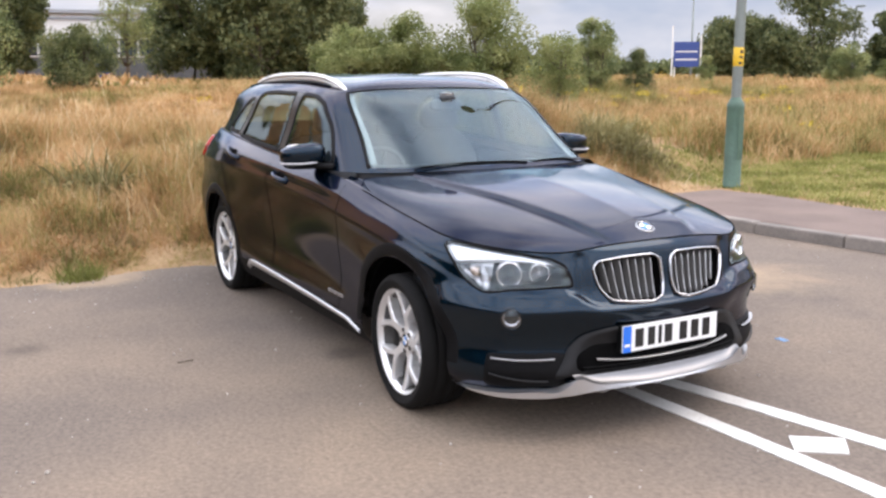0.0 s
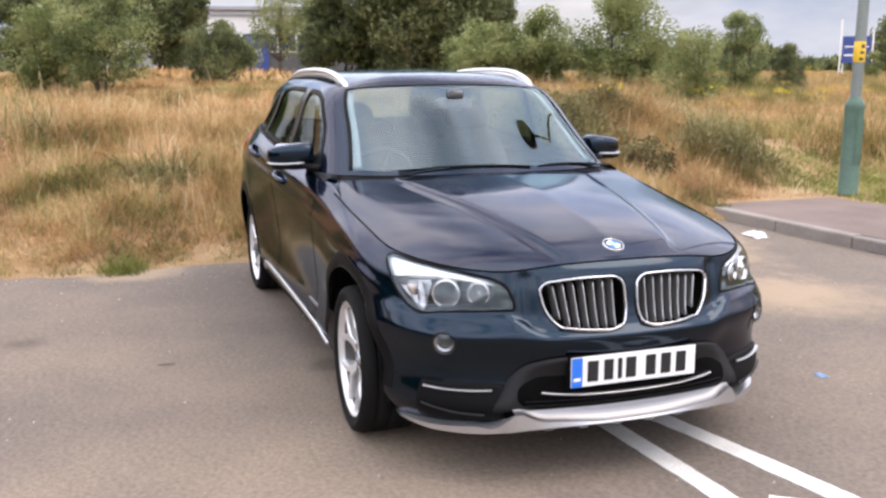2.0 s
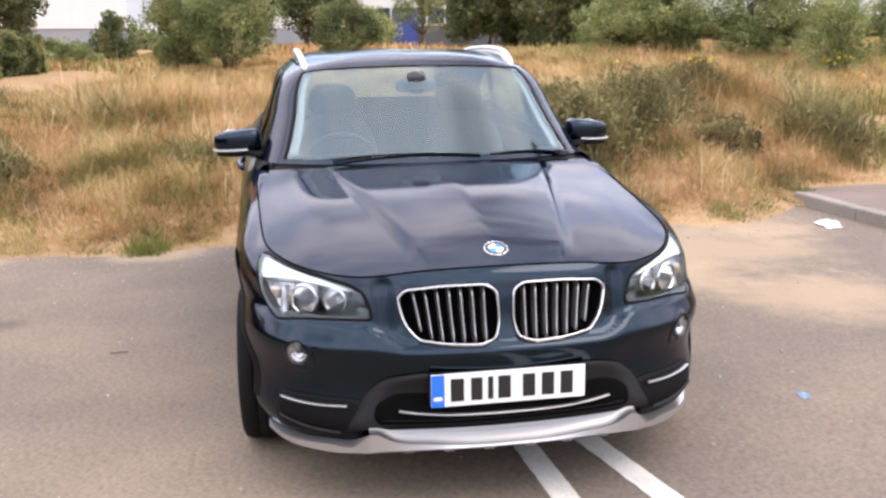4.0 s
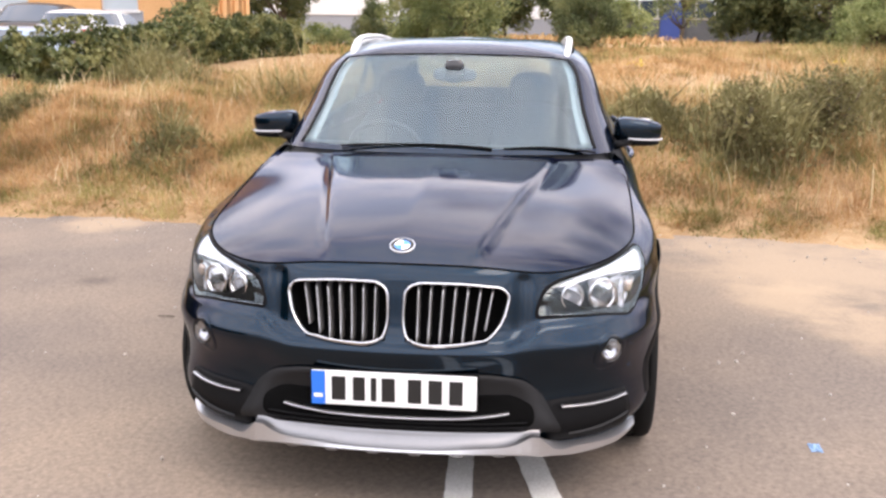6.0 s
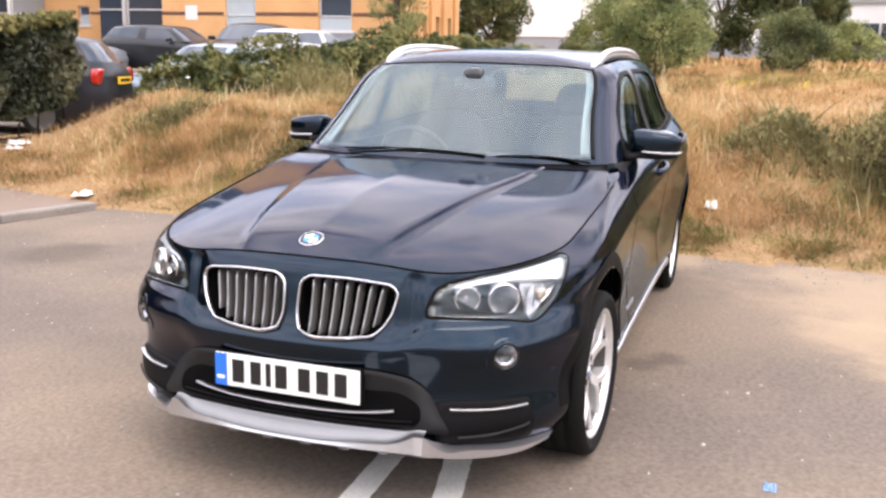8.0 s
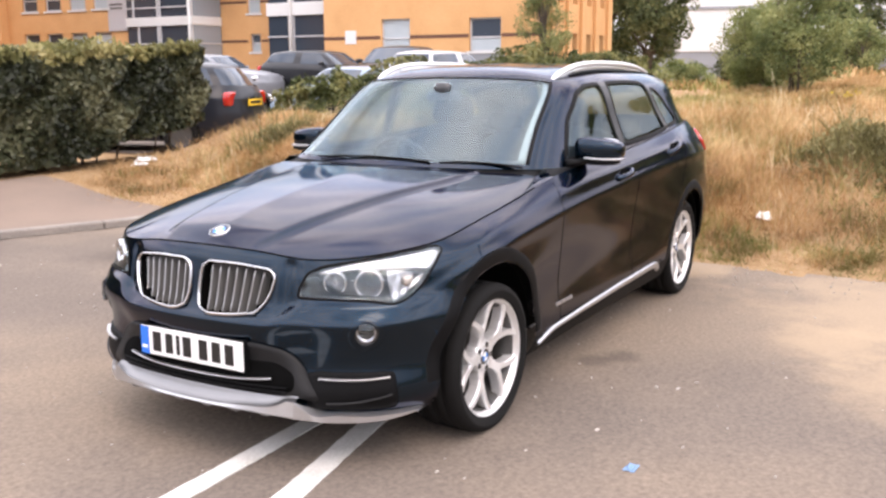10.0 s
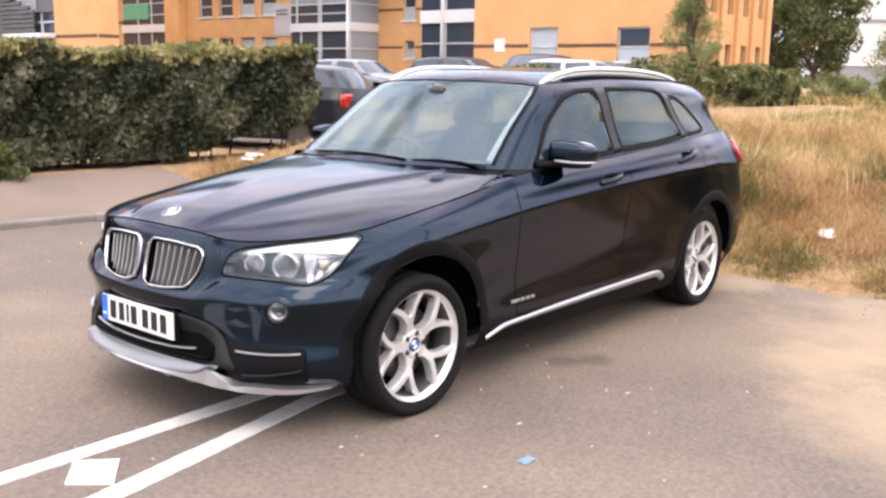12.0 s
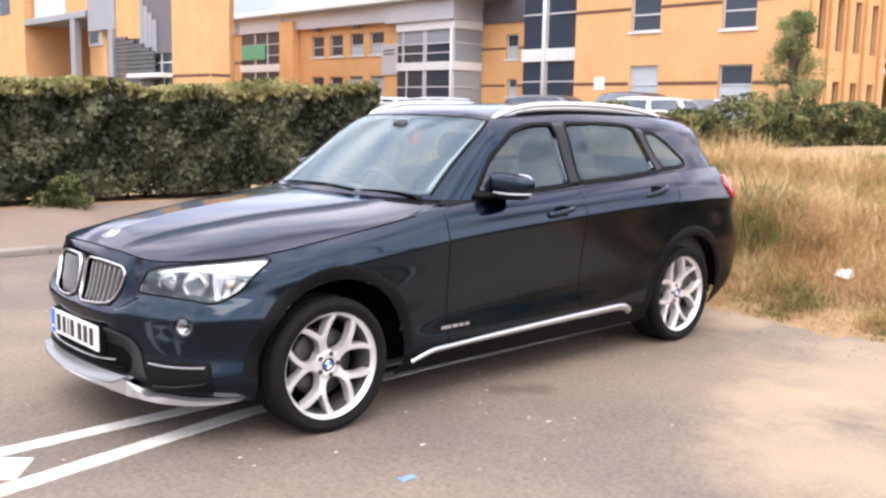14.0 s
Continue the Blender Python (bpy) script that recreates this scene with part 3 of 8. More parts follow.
def spline(t, p):
    """A smooth curve through the points p at the knots t: a function of the knot value."""
    t, p = np.asarray(t, float), np.asarray(p, float)
    n, h = len(t), np.diff(t)
    a, r = np.zeros((n, n)), np.zeros(p.shape)
    a[0, 0] = a[-1, -1] = 1
    for i in range(1, n - 1):
        a[i, i - 1 : i + 2] = h[i - 1], 2 * (h[i - 1] + h[i]), h[i]
        r[i] = 6 * ((p[i + 1] - p[i]) / h[i] - (p[i] - p[i - 1]) / h[i - 1])
    m = np.linalg.solve(a, r.reshape(n, -1)).reshape(p.shape)

    def at(q):
        q = np.asarray(q, float)
        i = np.clip(np.searchsorted(t, q) - 1, 0, n - 2)
        s = (-1,) + (1,) * (p.ndim - 1)
        u, v, d = (q - t[i]).reshape(s), (t[i + 1] - q).reshape(s), h[i].reshape(s)
        return m[i] * v**3 / (6 * d) + m[i + 1] * u**3 / (6 * d) + (p[i] / d - m[i] * d / 6) * v + (p[i + 1] / d - m[i + 1] * d / 6) * u

    return at


class Skin:
    """A smooth surface over half a car, from lines of points that run from the front's middle to the rear's middle."""

    relief = None

    def __init__(self, lines):
        c = np.array(lines, float)
        flip = np.array([1, -1, 1])
        ext = np.concatenate([c[:, 3:0:-1] * flip, c, c[:, -2:-5:-1] * flip], 1)
        gap = np.linalg.norm(np.diff(ext, axis=1), axis=2).mean(0)
        self.t = np.r_[0, np.cumsum(gap)]
        self.along = spline(self.t, ext.transpose(1, 0, 2))
        self.n, self.levels = c.shape[1], c.shape[0]
        rise = np.linalg.norm(np.diff(c, axis=0), axis=2).mean(1)
        self.w = np.r_[0, np.cumsum(rise)]

    def grid(self, u, v):
        """Points at the stations u (0 to n-1) and levels v (0 to levels-1)."""
        tq = np.interp(np.asarray(u, float) + 3, np.arange(len(self.t)), self.t)
        rows = self.along(tq)
        wq = np.interp(np.asarray(v, float), np.arange(self.levels), self.w)
        p = spline(self.w, rows.transpose(1, 0, 2))(wq).transpose(1, 0, 2)
        return self.relief(p) if self.relief else p


X_SIDE = (-0.35, -0.75, -1.3, -1.9, -2.4, -2.76, -3.1)


def line(front, side, rear):
    return list(front) + [(x, y, z) for x, (y, z) in zip(X_SIDE, side)] + list(rear)


SHOULDER = line([(0.726, 0, 0.831), (0.722, 0.15, 0.829), (0.705, 0.30, 0.820), (0.672, 0.456, 0.805), (0.578, 0.592, 0.809), (0.445, 0.686, 0.820), (0.285, 0.750, 0.836), (0.12, 0.772, 0.860), (-0.05, 0.780, 0.886)],
    [(0.790, 0.931), (0.797, 0.992), (0.808, 1.022), (0.812, 1.056), (0.80, 1.090), (0.775, 1.112), (0.725, 1.122)],
    [(-3.36, 0.655, 1.12), (-3.50, 0.54, 1.105), (-3.57, 0.33, 1.095), (-3.59, 0, 1.095)])
BROW = line([(0.762, 0, 0.778), (0.757, 0.15, 0.776), (0.738, 0.30, 0.766), (0.697, 0.448, 0.748), (0.632, 0.575, 0.742), (0.536, 0.686, 0.747), (0.403, 0.775, 0.763), (0.20, 0.830, 0.800), (0.0, 0.848, 0.841)],
    [(0.842, 0.885), (0.852, 0.930), (0.862, 0.962), (0.866, 0.992), (0.862, 1.018), (0.845, 1.030), (0.80, 1.030)],
    [(-3.40, 0.715, 1.02), (-3.545, 0.575, 1.01), (-3.61, 0.34, 1.0), (-3.63, 0, 1.0)])
WAIST = line([(0.788, 0, 0.66), (0.783, 0.15, 0.66), (0.763, 0.30, 0.656), (0.722, 0.445, 0.648), (0.660, 0.570, 0.646), (0.567, 0.690, 0.654), (0.42, 0.788, 0.680), (0.22, 0.855, 0.725), (0.0, 0.878, 0.765)],
    [(0.878, 0.805), (0.878, 0.845), (0.884, 0.882), (0.890, 0.912), (0.892, 0.928), (0.885, 0.930), (0.85, 0.92)],
    [(-3.43, 0.765, 0.90), (-3.585, 0.605, 0.885), (-3.645, 0.35, 0.875), (-3.665, 0, 0.875)])
MIDDLE = line([(0.814, 0, 0.565), (0.809, 0.15, 0.565), (0.790, 0.30, 0.564), (0.748, 0.457, 0.564), (0.687, 0.591, 0.563), (0.594, 0.715, 0.564), (0.446, 0.815, 0.570), (0.24, 0.875, 0.58), (0.0, 0.895, 0.615)],
    [(0.878, 0.635), (0.860, 0.650), (0.860, 0.672), (0.867, 0.690), (0.896, 0.702), (0.900, 0.705), (0.87, 0.70)],
    [(-3.45, 0.785, 0.70), (-3.61, 0.63, 0.70), (-3.68, 0.36, 0.70), (-3.695, 0, 0.70)])
LOWER = line([(0.790, 0, 0.42), (0.785, 0.15, 0.42), (0.768, 0.30, 0.42), (0.727, 0.450, 0.42), (0.669, 0.580, 0.42), (0.578, 0.701, 0.42), (0.436, 0.798, 0.42), (0.25, 0.862, 0.43), (0.0, 0.887, 0.44)],
    [(0.866, 0.452), (0.850, 0.458), (0.850, 0.468), (0.856, 0.478), (0.884, 0.482), (0.888, 0.482), (0.86, 0.48)],
    [(-3.45, 0.78, 0.48), (-3.61, 0.63, 0.48), (-3.68, 0.36, 0.48), (-3.695, 0, 0.48)])
SKIRT = line([(0.800, 0, 0.305), (0.796, 0.15, 0.305), (0.780, 0.30, 0.305), (0.745, 0.455, 0.305), (0.685, 0.588, 0.305), (0.592, 0.708, 0.305), (0.447, 0.803, 0.305), (0.25, 0.848, 0.305), (0.0, 0.862, 0.305)],
    [(0.863, 0.310), (0.862, 0.315), (0.862, 0.322), (0.864, 0.330), (0.868, 0.335), (0.865, 0.335), (0.835, 0.335)],
    [(-3.42, 0.76, 0.335), (-3.57, 0.61, 0.335), (-3.63, 0.35, 0.335), (-3.645, 0, 0.335)])
UNDER = [(x - 0.05 * (x > 0.3) + 0.05 * (x < -3.3), y * 0.945, 0.215 + (0.05 if x < -3.2 else 0)) for x, y, z in SKIRT]


def between(a, b, t):
    return [tuple(p + (q - p) * t for p, q in zip(m, n)) for m, n in zip(a, b)]


# a sharp waist crease along the doors, soft round the nose
NOSE = 7
WAIST_HI = between(WAIST, BROW, 0.25)[:NOSE] + [(x, y - 0.009, z + 0.026) for x, y, z in WAIST[NOSE:]]
WAIST_LO = between(WAIST, MIDDLE, 0.25)[:NOSE] + [(x, y - 0.001, z - 0.026) for x, y, z in WAIST[NOSE:]]
body_skin = Skin([SHOULDER, BROW, WAIST_HI, WAIST, WAIST_LO, MIDDLE, LOWER, SKIRT, UNDER])


def nose_relief(p):
    """The bumper's shelf below grilles and lamps, and the valley between grille and lamp."""
    x, y, z = p[..., 0], np.abs(p[..., 1]), p[..., 2]
    front = sstep(0.25, 0.50, x)
    z0 = 0.578 + 0.062 * sstep(0.33, 0.47, y)
    shelf = 0.017 * sstep(0.030, -0.004, z - z0) * sstep(z0 - 0.16, z0 - 0.02, z) - 0.006 * sstep(0.0, 0.03, z - z0) * sstep(0.82, 0.76, z)
    valley = -0.012 * np.exp(-(((y - 0.385) / 0.024) ** 2)) * sstep(0.60, 0.64, z) * sstep(0.82, 0.78, z)
    out = p.copy()
    out[..., 0] = x + front * (shelf + valley)
    return out


body_skin.relief = nose_relief


def bvh_of(verts, faces):
    from mathutils.bvhtree import BVHTree

    return BVHTree.FromPolygons([tuple(v) for v in verts], [tuple(f) for f in faces])


def grid_faces(nu, nv):
    i, j = np.meshgrid(np.arange(nu - 1), np.arange(nv - 1), indexing="ij")
    a = (i * nv + j).ravel()
    return np.stack([a, a + 1, a + nv + 1, a + nv], -1)


def both_sides(p, faces):
    """A half surface and its mirror image, as one set of vertices and faces."""
    flat = p.reshape(-1, 3)
    n = len(flat)
    return np.concatenate([flat, flat * [1, -1, 1]]), np.concatenate([faces, faces[:, ::-1] + n])


def welded(name, verts, faces, mat_, parent, label="", thick=0.0, smooth=True):
    bm = bmesh.new()
    vs = [bm.verts.new(v) for v in verts]
    for f in faces:
        if len({int(k) for k in f}) > 2:
            bm.faces.new([vs[k] for k in f])
    bmesh.ops.remove_doubles(bm, verts=bm.verts, dist=2e-4)
    bmesh.ops.delete(bm, geom=[v for v in bm.verts if not v.link_faces], context="VERTS")
    return part(name, bm, mat_, parent, label, smooth)


car = thing("car", "dark blue five-door estate car with roof rails, parked on tarmac", "car")
AXLES = ((0.0, 0.33), (-2.735, 0.33))
ARCH = 0.385
us = np.arange(0, 19 + 1e-6, 0.1)
vs_ = np.arange(0, 8 + 1e-6, 0.125)
side_p = body_skin.grid(us, vs_)
FULL_P = side_p.copy()
for ax, az in AXLES:
    dx, dz = side_p[..., 0] - ax, side_p[..., 2] - az
    r = np.hypot(dx, dz)
    snap = (np.abs(r - ARCH) < 0.018) & (side_p[..., 1] > 0.6)
    k = np.where(snap, ARCH / np.maximum(r, 1e-6), 1.0)
    side_p[..., 0], side_p[..., 2] = ax + dx * k, az + dz * k
bf = grid_faces(len(us), len(vs_))
flat = side_p.reshape(-1, 3)
mids = flat[bf].mean(1)
open_ = np.zeros(len(bf), bool)
for ax, az in AXLES:
    open_ |= (np.hypot(mids[:, 0] - ax, mids[:, 2] - az) < ARCH) & (mids[:, 1] > 0.6)
LAMP = [(-0.165, 0.756), (-0.112, 0.780), (-0.004, 0.797), (0.116, 0.808), (0.235, 0.818), (0.318, 0.826), (0.350, 0.816), (0.288, 0.752), (0.248, 0.702), (0.195, 0.664), (0.135, 0.647), (0.04, 0.660), (-0.08, 0.667), (-0.20, 0.672), (-0.195, 0.70)]
KIDNEY = [(0.024, 0.70), (0.028, 0.757), (0.06, 0.779), (0.194, 0.779), (0.321, 0.766), (0.346, 0.742), (0.33, 0.664), (0.285, 0.606), (0.196, 0.594), (0.088, 0.590), (0.038, 0.604), (0.024, 0.653)]


def inside(poly, x, z):
    n, c = len(poly), np.zeros(np.shape(x), bool)
    for i in range(n):
        (x0, z0), (x1, z1) = poly[i - 1], poly[i]
        c ^= ((z0 > z) != (z1 > z)) & (x < (x1 - x0) * (z - z0) / (z1 - z0 + 1e-12) + x0)
    return c


open_ |= inside(LAMP, (mids[:, 1] - mids[:, 0]) / math.sqrt(2), mids[:, 2]) & (mids[:, 0] > 0.1)
open_ |= inside(KIDNEY, mids[:, 1], mids[:, 2]) & (mids[:, 0] > 0.6)
open_ |= (np.hypot((mids[:, 1] - mids[:, 0]) / math.sqrt(2) - 0.023, mids[:, 2] - 0.556) < 0.036) & (mids[:, 0] > 0.4)
fu = np.repeat((us[:-1] + us[1:]) / 2, len(vs_) - 1)
fv = np.tile((vs_[:-1] + vs_[1:]) / 2, len(us) - 1)
cx_, cz_ = mids[:, 0], mids[:, 2]
is_bumper = (fu < 6.6) & ~open_
is_front_door = (cx_ < -0.66) & (cx_ > -1.68) & (fv < 7.0) & (mids[:, 1] > 0.5)
is_rear_door = (cx_ <= -1.68) & (cx_ > -2.42 - 0.18 * np.clip((cz_ - 0.55) / 0.4, -0.6, 1.0)) & (fv < 7.0) & (mids[:, 1] > 0.5)
is_rear = (fu > 15.6) & (cz_ < 0.70)
is_gate = (fu > 16.6) & (cz_ >= 0.70)
is_sill = (fv > 7.0) & (fu > 6.6) & (fu < 15.6)
rest = ~(open_ | is_sill | is_bumper | is_front_door | is_rear_door | is_rear | is_gate)
for name, sel, label in (("front_bumper", is_bumper, ""), ("rear_bumper", is_rear, ""), ("tailgate", is_gate, "")):
    v, f = both_sides(side_p, bf[sel & ~open_])
    welded(name, v, f, PAINT, car, label)
for name, sel in (("front_door", is_front_door), ("rear_door", is_rear_door), ("wing", rest & (cx_ > -1.2)), ("rear_quarter", rest & (cx_ <= -1.2)), ("side_sill", is_sill)):
    for s in (1, -1):
        pick = bf[sel & ~open_]
        welded(name, flat * [1, s, 1], pick if s > 0 else pick[:, ::-1], BLACKTRIM if name == "side_sill" else PAINT, car)
bv, bfaces = both_sides(FULL_P, bf)
body_tree = bvh_of(bv, bfaces)


# bonnet: a patch between the front edge, the two sides and the scuttle, with two raised creases
def bonnet_point(s, r):
    """s: 0 at the front edge, 1 at the scuttle; r: 0 in the middle, 1 at the side."""
    side = spline(BON_T, BON_SIDE)(np.array([s]))[0]
    fr = spline(BON_FT, BON_FRONT)(np.array([r]))[0]
    rear = np.array([-0.50 - 0.14 * r**2.2, 0.735 * r, 1.018 - 0.022 * r**3])
    mid = spline([0, 0.12, 0.35, 0.7, 1.0], [(0.728, 0, 0.833), (0.60, 0, 0.878), (0.30, 0, 0.942), (-0.15, 0, 0.996), (-0.50, 0, 1.018)])(np.array([s]))[0]
    lr = (1 - r) * mid + r * side
    fb = (1 - s) * fr + s * rear
    c00, c10, c01, c11 = np.array([0.728, 0, 0.833]), np.array(BON_FRONT[-1]), np.array([-0.50, 0, 1.018]), np.array(BON_SIDE[-1])
    bil = (1 - s) * (1 - r) * c00 + (1 - s) * r * c10 + s * (1 - r) * c01 + s * r * c11
    p = lr + fb - bil
    p[2] += 0.045 * (1 - r**2) * math.sin(math.pi * min(1, s * 1.05)) * r**1.2
    yd = 0.22 + 0.27 * s
    d = abs(p[1]) - yd
    p[2] += 0.012 * (1 - float(sstep(-0.025, 0.042, d))) * float(sstep(0.0, 0.14, s)) * float(sstep(1.0, 0.9, s)) - 0.010 * float(sstep(0.30, -0.02, d)) * (d > 0) * float(sstep(0.0, 0.2, s)) * 0.6
    return p


BON_SIDE = [SHOULDER[3], SHOULDER[4], SHOULDER[5], SHOULDER[6], SHOULDER[7], SHOULDER[8], (-0.35, 0.790, 0.931), (-0.64, 0.737, 0.996)]
BON_T = np.r_[0, np.cumsum(np.linalg.norm(np.diff(np.array(BON_SIDE), axis=0), axis=1))]
BON_T = BON_T / BON_T[-1]
BON_FRONT = [SHOULDER[0], SHOULDER[1], SHOULDER[2], SHOULDER[3]]
BON_FT = [0, 0.34, 0.68, 1.0]
ns, nr = 80, 54


def across(s):
    """Grid lines across the bonnet, gathered along the crease."""
    wide = float(spline(BON_T, BON_SIDE)(np.array([s]))[0][1])
    c, d = (0.2285 + 0.27 * s) / wide, 0.062 / wide
    c = min(c, 0.98 - d)
    return np.r_[np.linspace(0, c - d, 16)[:-1], np.linspace(c - d, c + d, 21)[:-1], np.linspace(c + d, 1, 19)]


bon = np.array([[bonnet_point(i / (ns - 1), r) for r in across(i / (ns - 1))] for i in range(ns)])
bonf = grid_faces(ns, nr)[:, ::-1]
v, f = both_sides(bon, bonf)
welded("bonnet", v, f, PAINT, car)

# glasshouse
GLASS_LOW = [(-0.53, 0, 1.018), (-0.56, 0.35, 1.018), (-0.625, 0.58, 1.018), (-0.71, 0.70, 1.016), (-0.84, 0.768, 1.012), (-1.3, 0.792, 1.018), (-1.9, 0.797, 1.052), (-2.4, 0.785, 1.086), (-2.8, 0.755, 1.108), (-3.13, 0.70, 1.116), (-3.40, 0.60, 1.10), (-3.53, 0.36, 1.09), (-3.56, 0, 1.09)]
GLASS_MID = [(-0.86, 0, 1.238), (-0.88, 0.32, 1.236), (-0.925, 0.53, 1.234), (-0.985, 0.630, 1.232), (-1.09, 0.690, 1.230), (-1.4, 0.714, 1.236), (-1.9, 0.720, 1.252), (-2.4, 0.708, 1.262), (-2.8, 0.68, 1.266), (-3.08, 0.638, 1.266), (-3.31, 0.54, 1.26), (-3.42, 0.33, 1.26), (-3.45, 0, 1.26)]
GLASS_TOP = [(-1.18, 0, 1.442), (-1.195, 0.30, 1.437), (-1.22, 0.47, 1.427), (-1.255, 0.558, 1.416), (-1.33, 0.602, 1.414), (-1.55, 0.622, 1.424), (-1.9, 0.630, 1.432), (-2.4, 0.620, 1.428), (-2.75, 0.60, 1.418), (-3.0, 0.57, 1.404), (-3.2, 0.49, 1.40), (-3.28, 0.31, 1.405), (-3.3, 0, 1.41)]
ROOF_EDGE = [(-1.27, 0, 1.474), (-1.28, 0.27, 1.469), (-1.30, 0.41, 1.459), (-1.345, 0.488, 1.451), (-1.42, 0.527, 1.452), (-1.6, 0.547, 1.463), (-1.9, 0.556, 1.473), (-2.4, 0.546, 1.471), (-2.75, 0.527, 1.460), (-2.97, 0.497, 1.446), (-3.14, 0.42, 1.442), (-3.22, 0.27, 1.446), (-3.24, 0, 1.45)]
ROOF_IN = [(-2.15 + (x + 2.15) * 0.68, y * 0.52, 1.500) for x, y, z in ROOF_EDGE]
ROOF_MID = [(-2.15 + (x + 2.15) * 0.45, 0.0, 1.512) for x, y, z in ROOF_EDGE]
top_skin = Skin([GLASS_LOW, GLASS_MID, GLASS_TOP, ROOF_EDGE, ROOF_IN, ROOF_MID])
WS_U, WS_V0, WS_V1 = 2.72, 0.10, 1.93
gu = np.unique(np.round(np.r_[np.linspace(0, WS_U, 28), np.linspace(WS_U, 4, 12), np.arange(4, 12.001, 0.04)], 6))
gv_ = np.unique(np.round(np.r_[np.linspace(0, WS_V0, 3), np.linspace(WS_V0, WS_V1, 32), np.linspace(WS_V1, 5, 26)], 6))
top_p = top_skin.grid(gu, gv_)
tf = grid_faces(len(gu), len(gv_))[:, ::-1]
tm = top_p.reshape(-1, 3)[tf].mean(1)
tu = np.repeat((gu[:-1] + gu[1:]) / 2, len(gv_) - 1)
tv = np.tile((gv_[:-1] + gv_[1:]) / 2, len(gu) - 1)
tv_all, tf_all = both_sides(top_p, tf)
top_tree = bvh_of(tv_all, tf_all)
# side windows as outlines in (x, z)
WIN_FRONT = [(-0.93, 1.045), (-1.10, 1.225), (-1.28, 1.352), (-1.42, 1.390), (-1.62, 1.398), (-1.655, 1.06), (-1.40, 1.045)]
WIN_REAR = [(-1.735, 1.068), (-1.715, 1.400), (-2.05, 1.404), (-2.30, 1.396), (-2.37, 1.37), (-2.50, 1.115), (-2.15, 1.088)]
WIN_QUART = [(-2.565, 1.125), (-2.45, 1.355), (-2.55, 1.352), (-2.70, 1.285), (-2.85, 1.18), (-2.86, 1.15), (-2.80, 1.138)]


hole = (tu < WS_U) & (tv > WS_V0) & (tv < WS_V1)
for poly in (WIN_FRONT, WIN_REAR, WIN_QUART):
    hole |= inside(poly, tm[:, 0], tm[:, 2]) & (tm[:, 1] > 0.5)
rear_glass = (tu > 10.35) & (tv > 0.35) & (tv < 1.8)
hole |= rear_glass
v, f = both_sides(top_p, tf[~hole])
welded("roof", v, f, PAINT, car)


def rounded(poly, radius=0.03, step=0.02, closed=True):
    """An outline with rounded corners, as evenly spaced points."""
    pts = []
    n = len(poly)
    for i in range(n):
        p = Vector(poly[i])
        if not closed and i in (0, n - 1):
            pts.append(p)
            continue
        a, b = Vector(poly[i - 1]) - p, Vector(poly[(i + 1) % n]) - p
        r = min(radius, a.length * 0.45, b.length * 0.45)
        a, b = p + a.normalized() * r, p + b.normalized() * r
        for k in range(5):
            t = k / 4
            pts.append((1 - t) ** 2 * a + 2 * t * (1 - t) * p + t * t * b)
    out = []
    m = len(pts)
    for i in range(m if closed else m - 1):
        a, b = pts[i], pts[(i + 1) % m]
        k = max(1, int((b - a).length / step))
        out += [a + (b - a) * (q / k) for q in range(k)]
    if not closed:
        out.append(pts[-1])
    return out


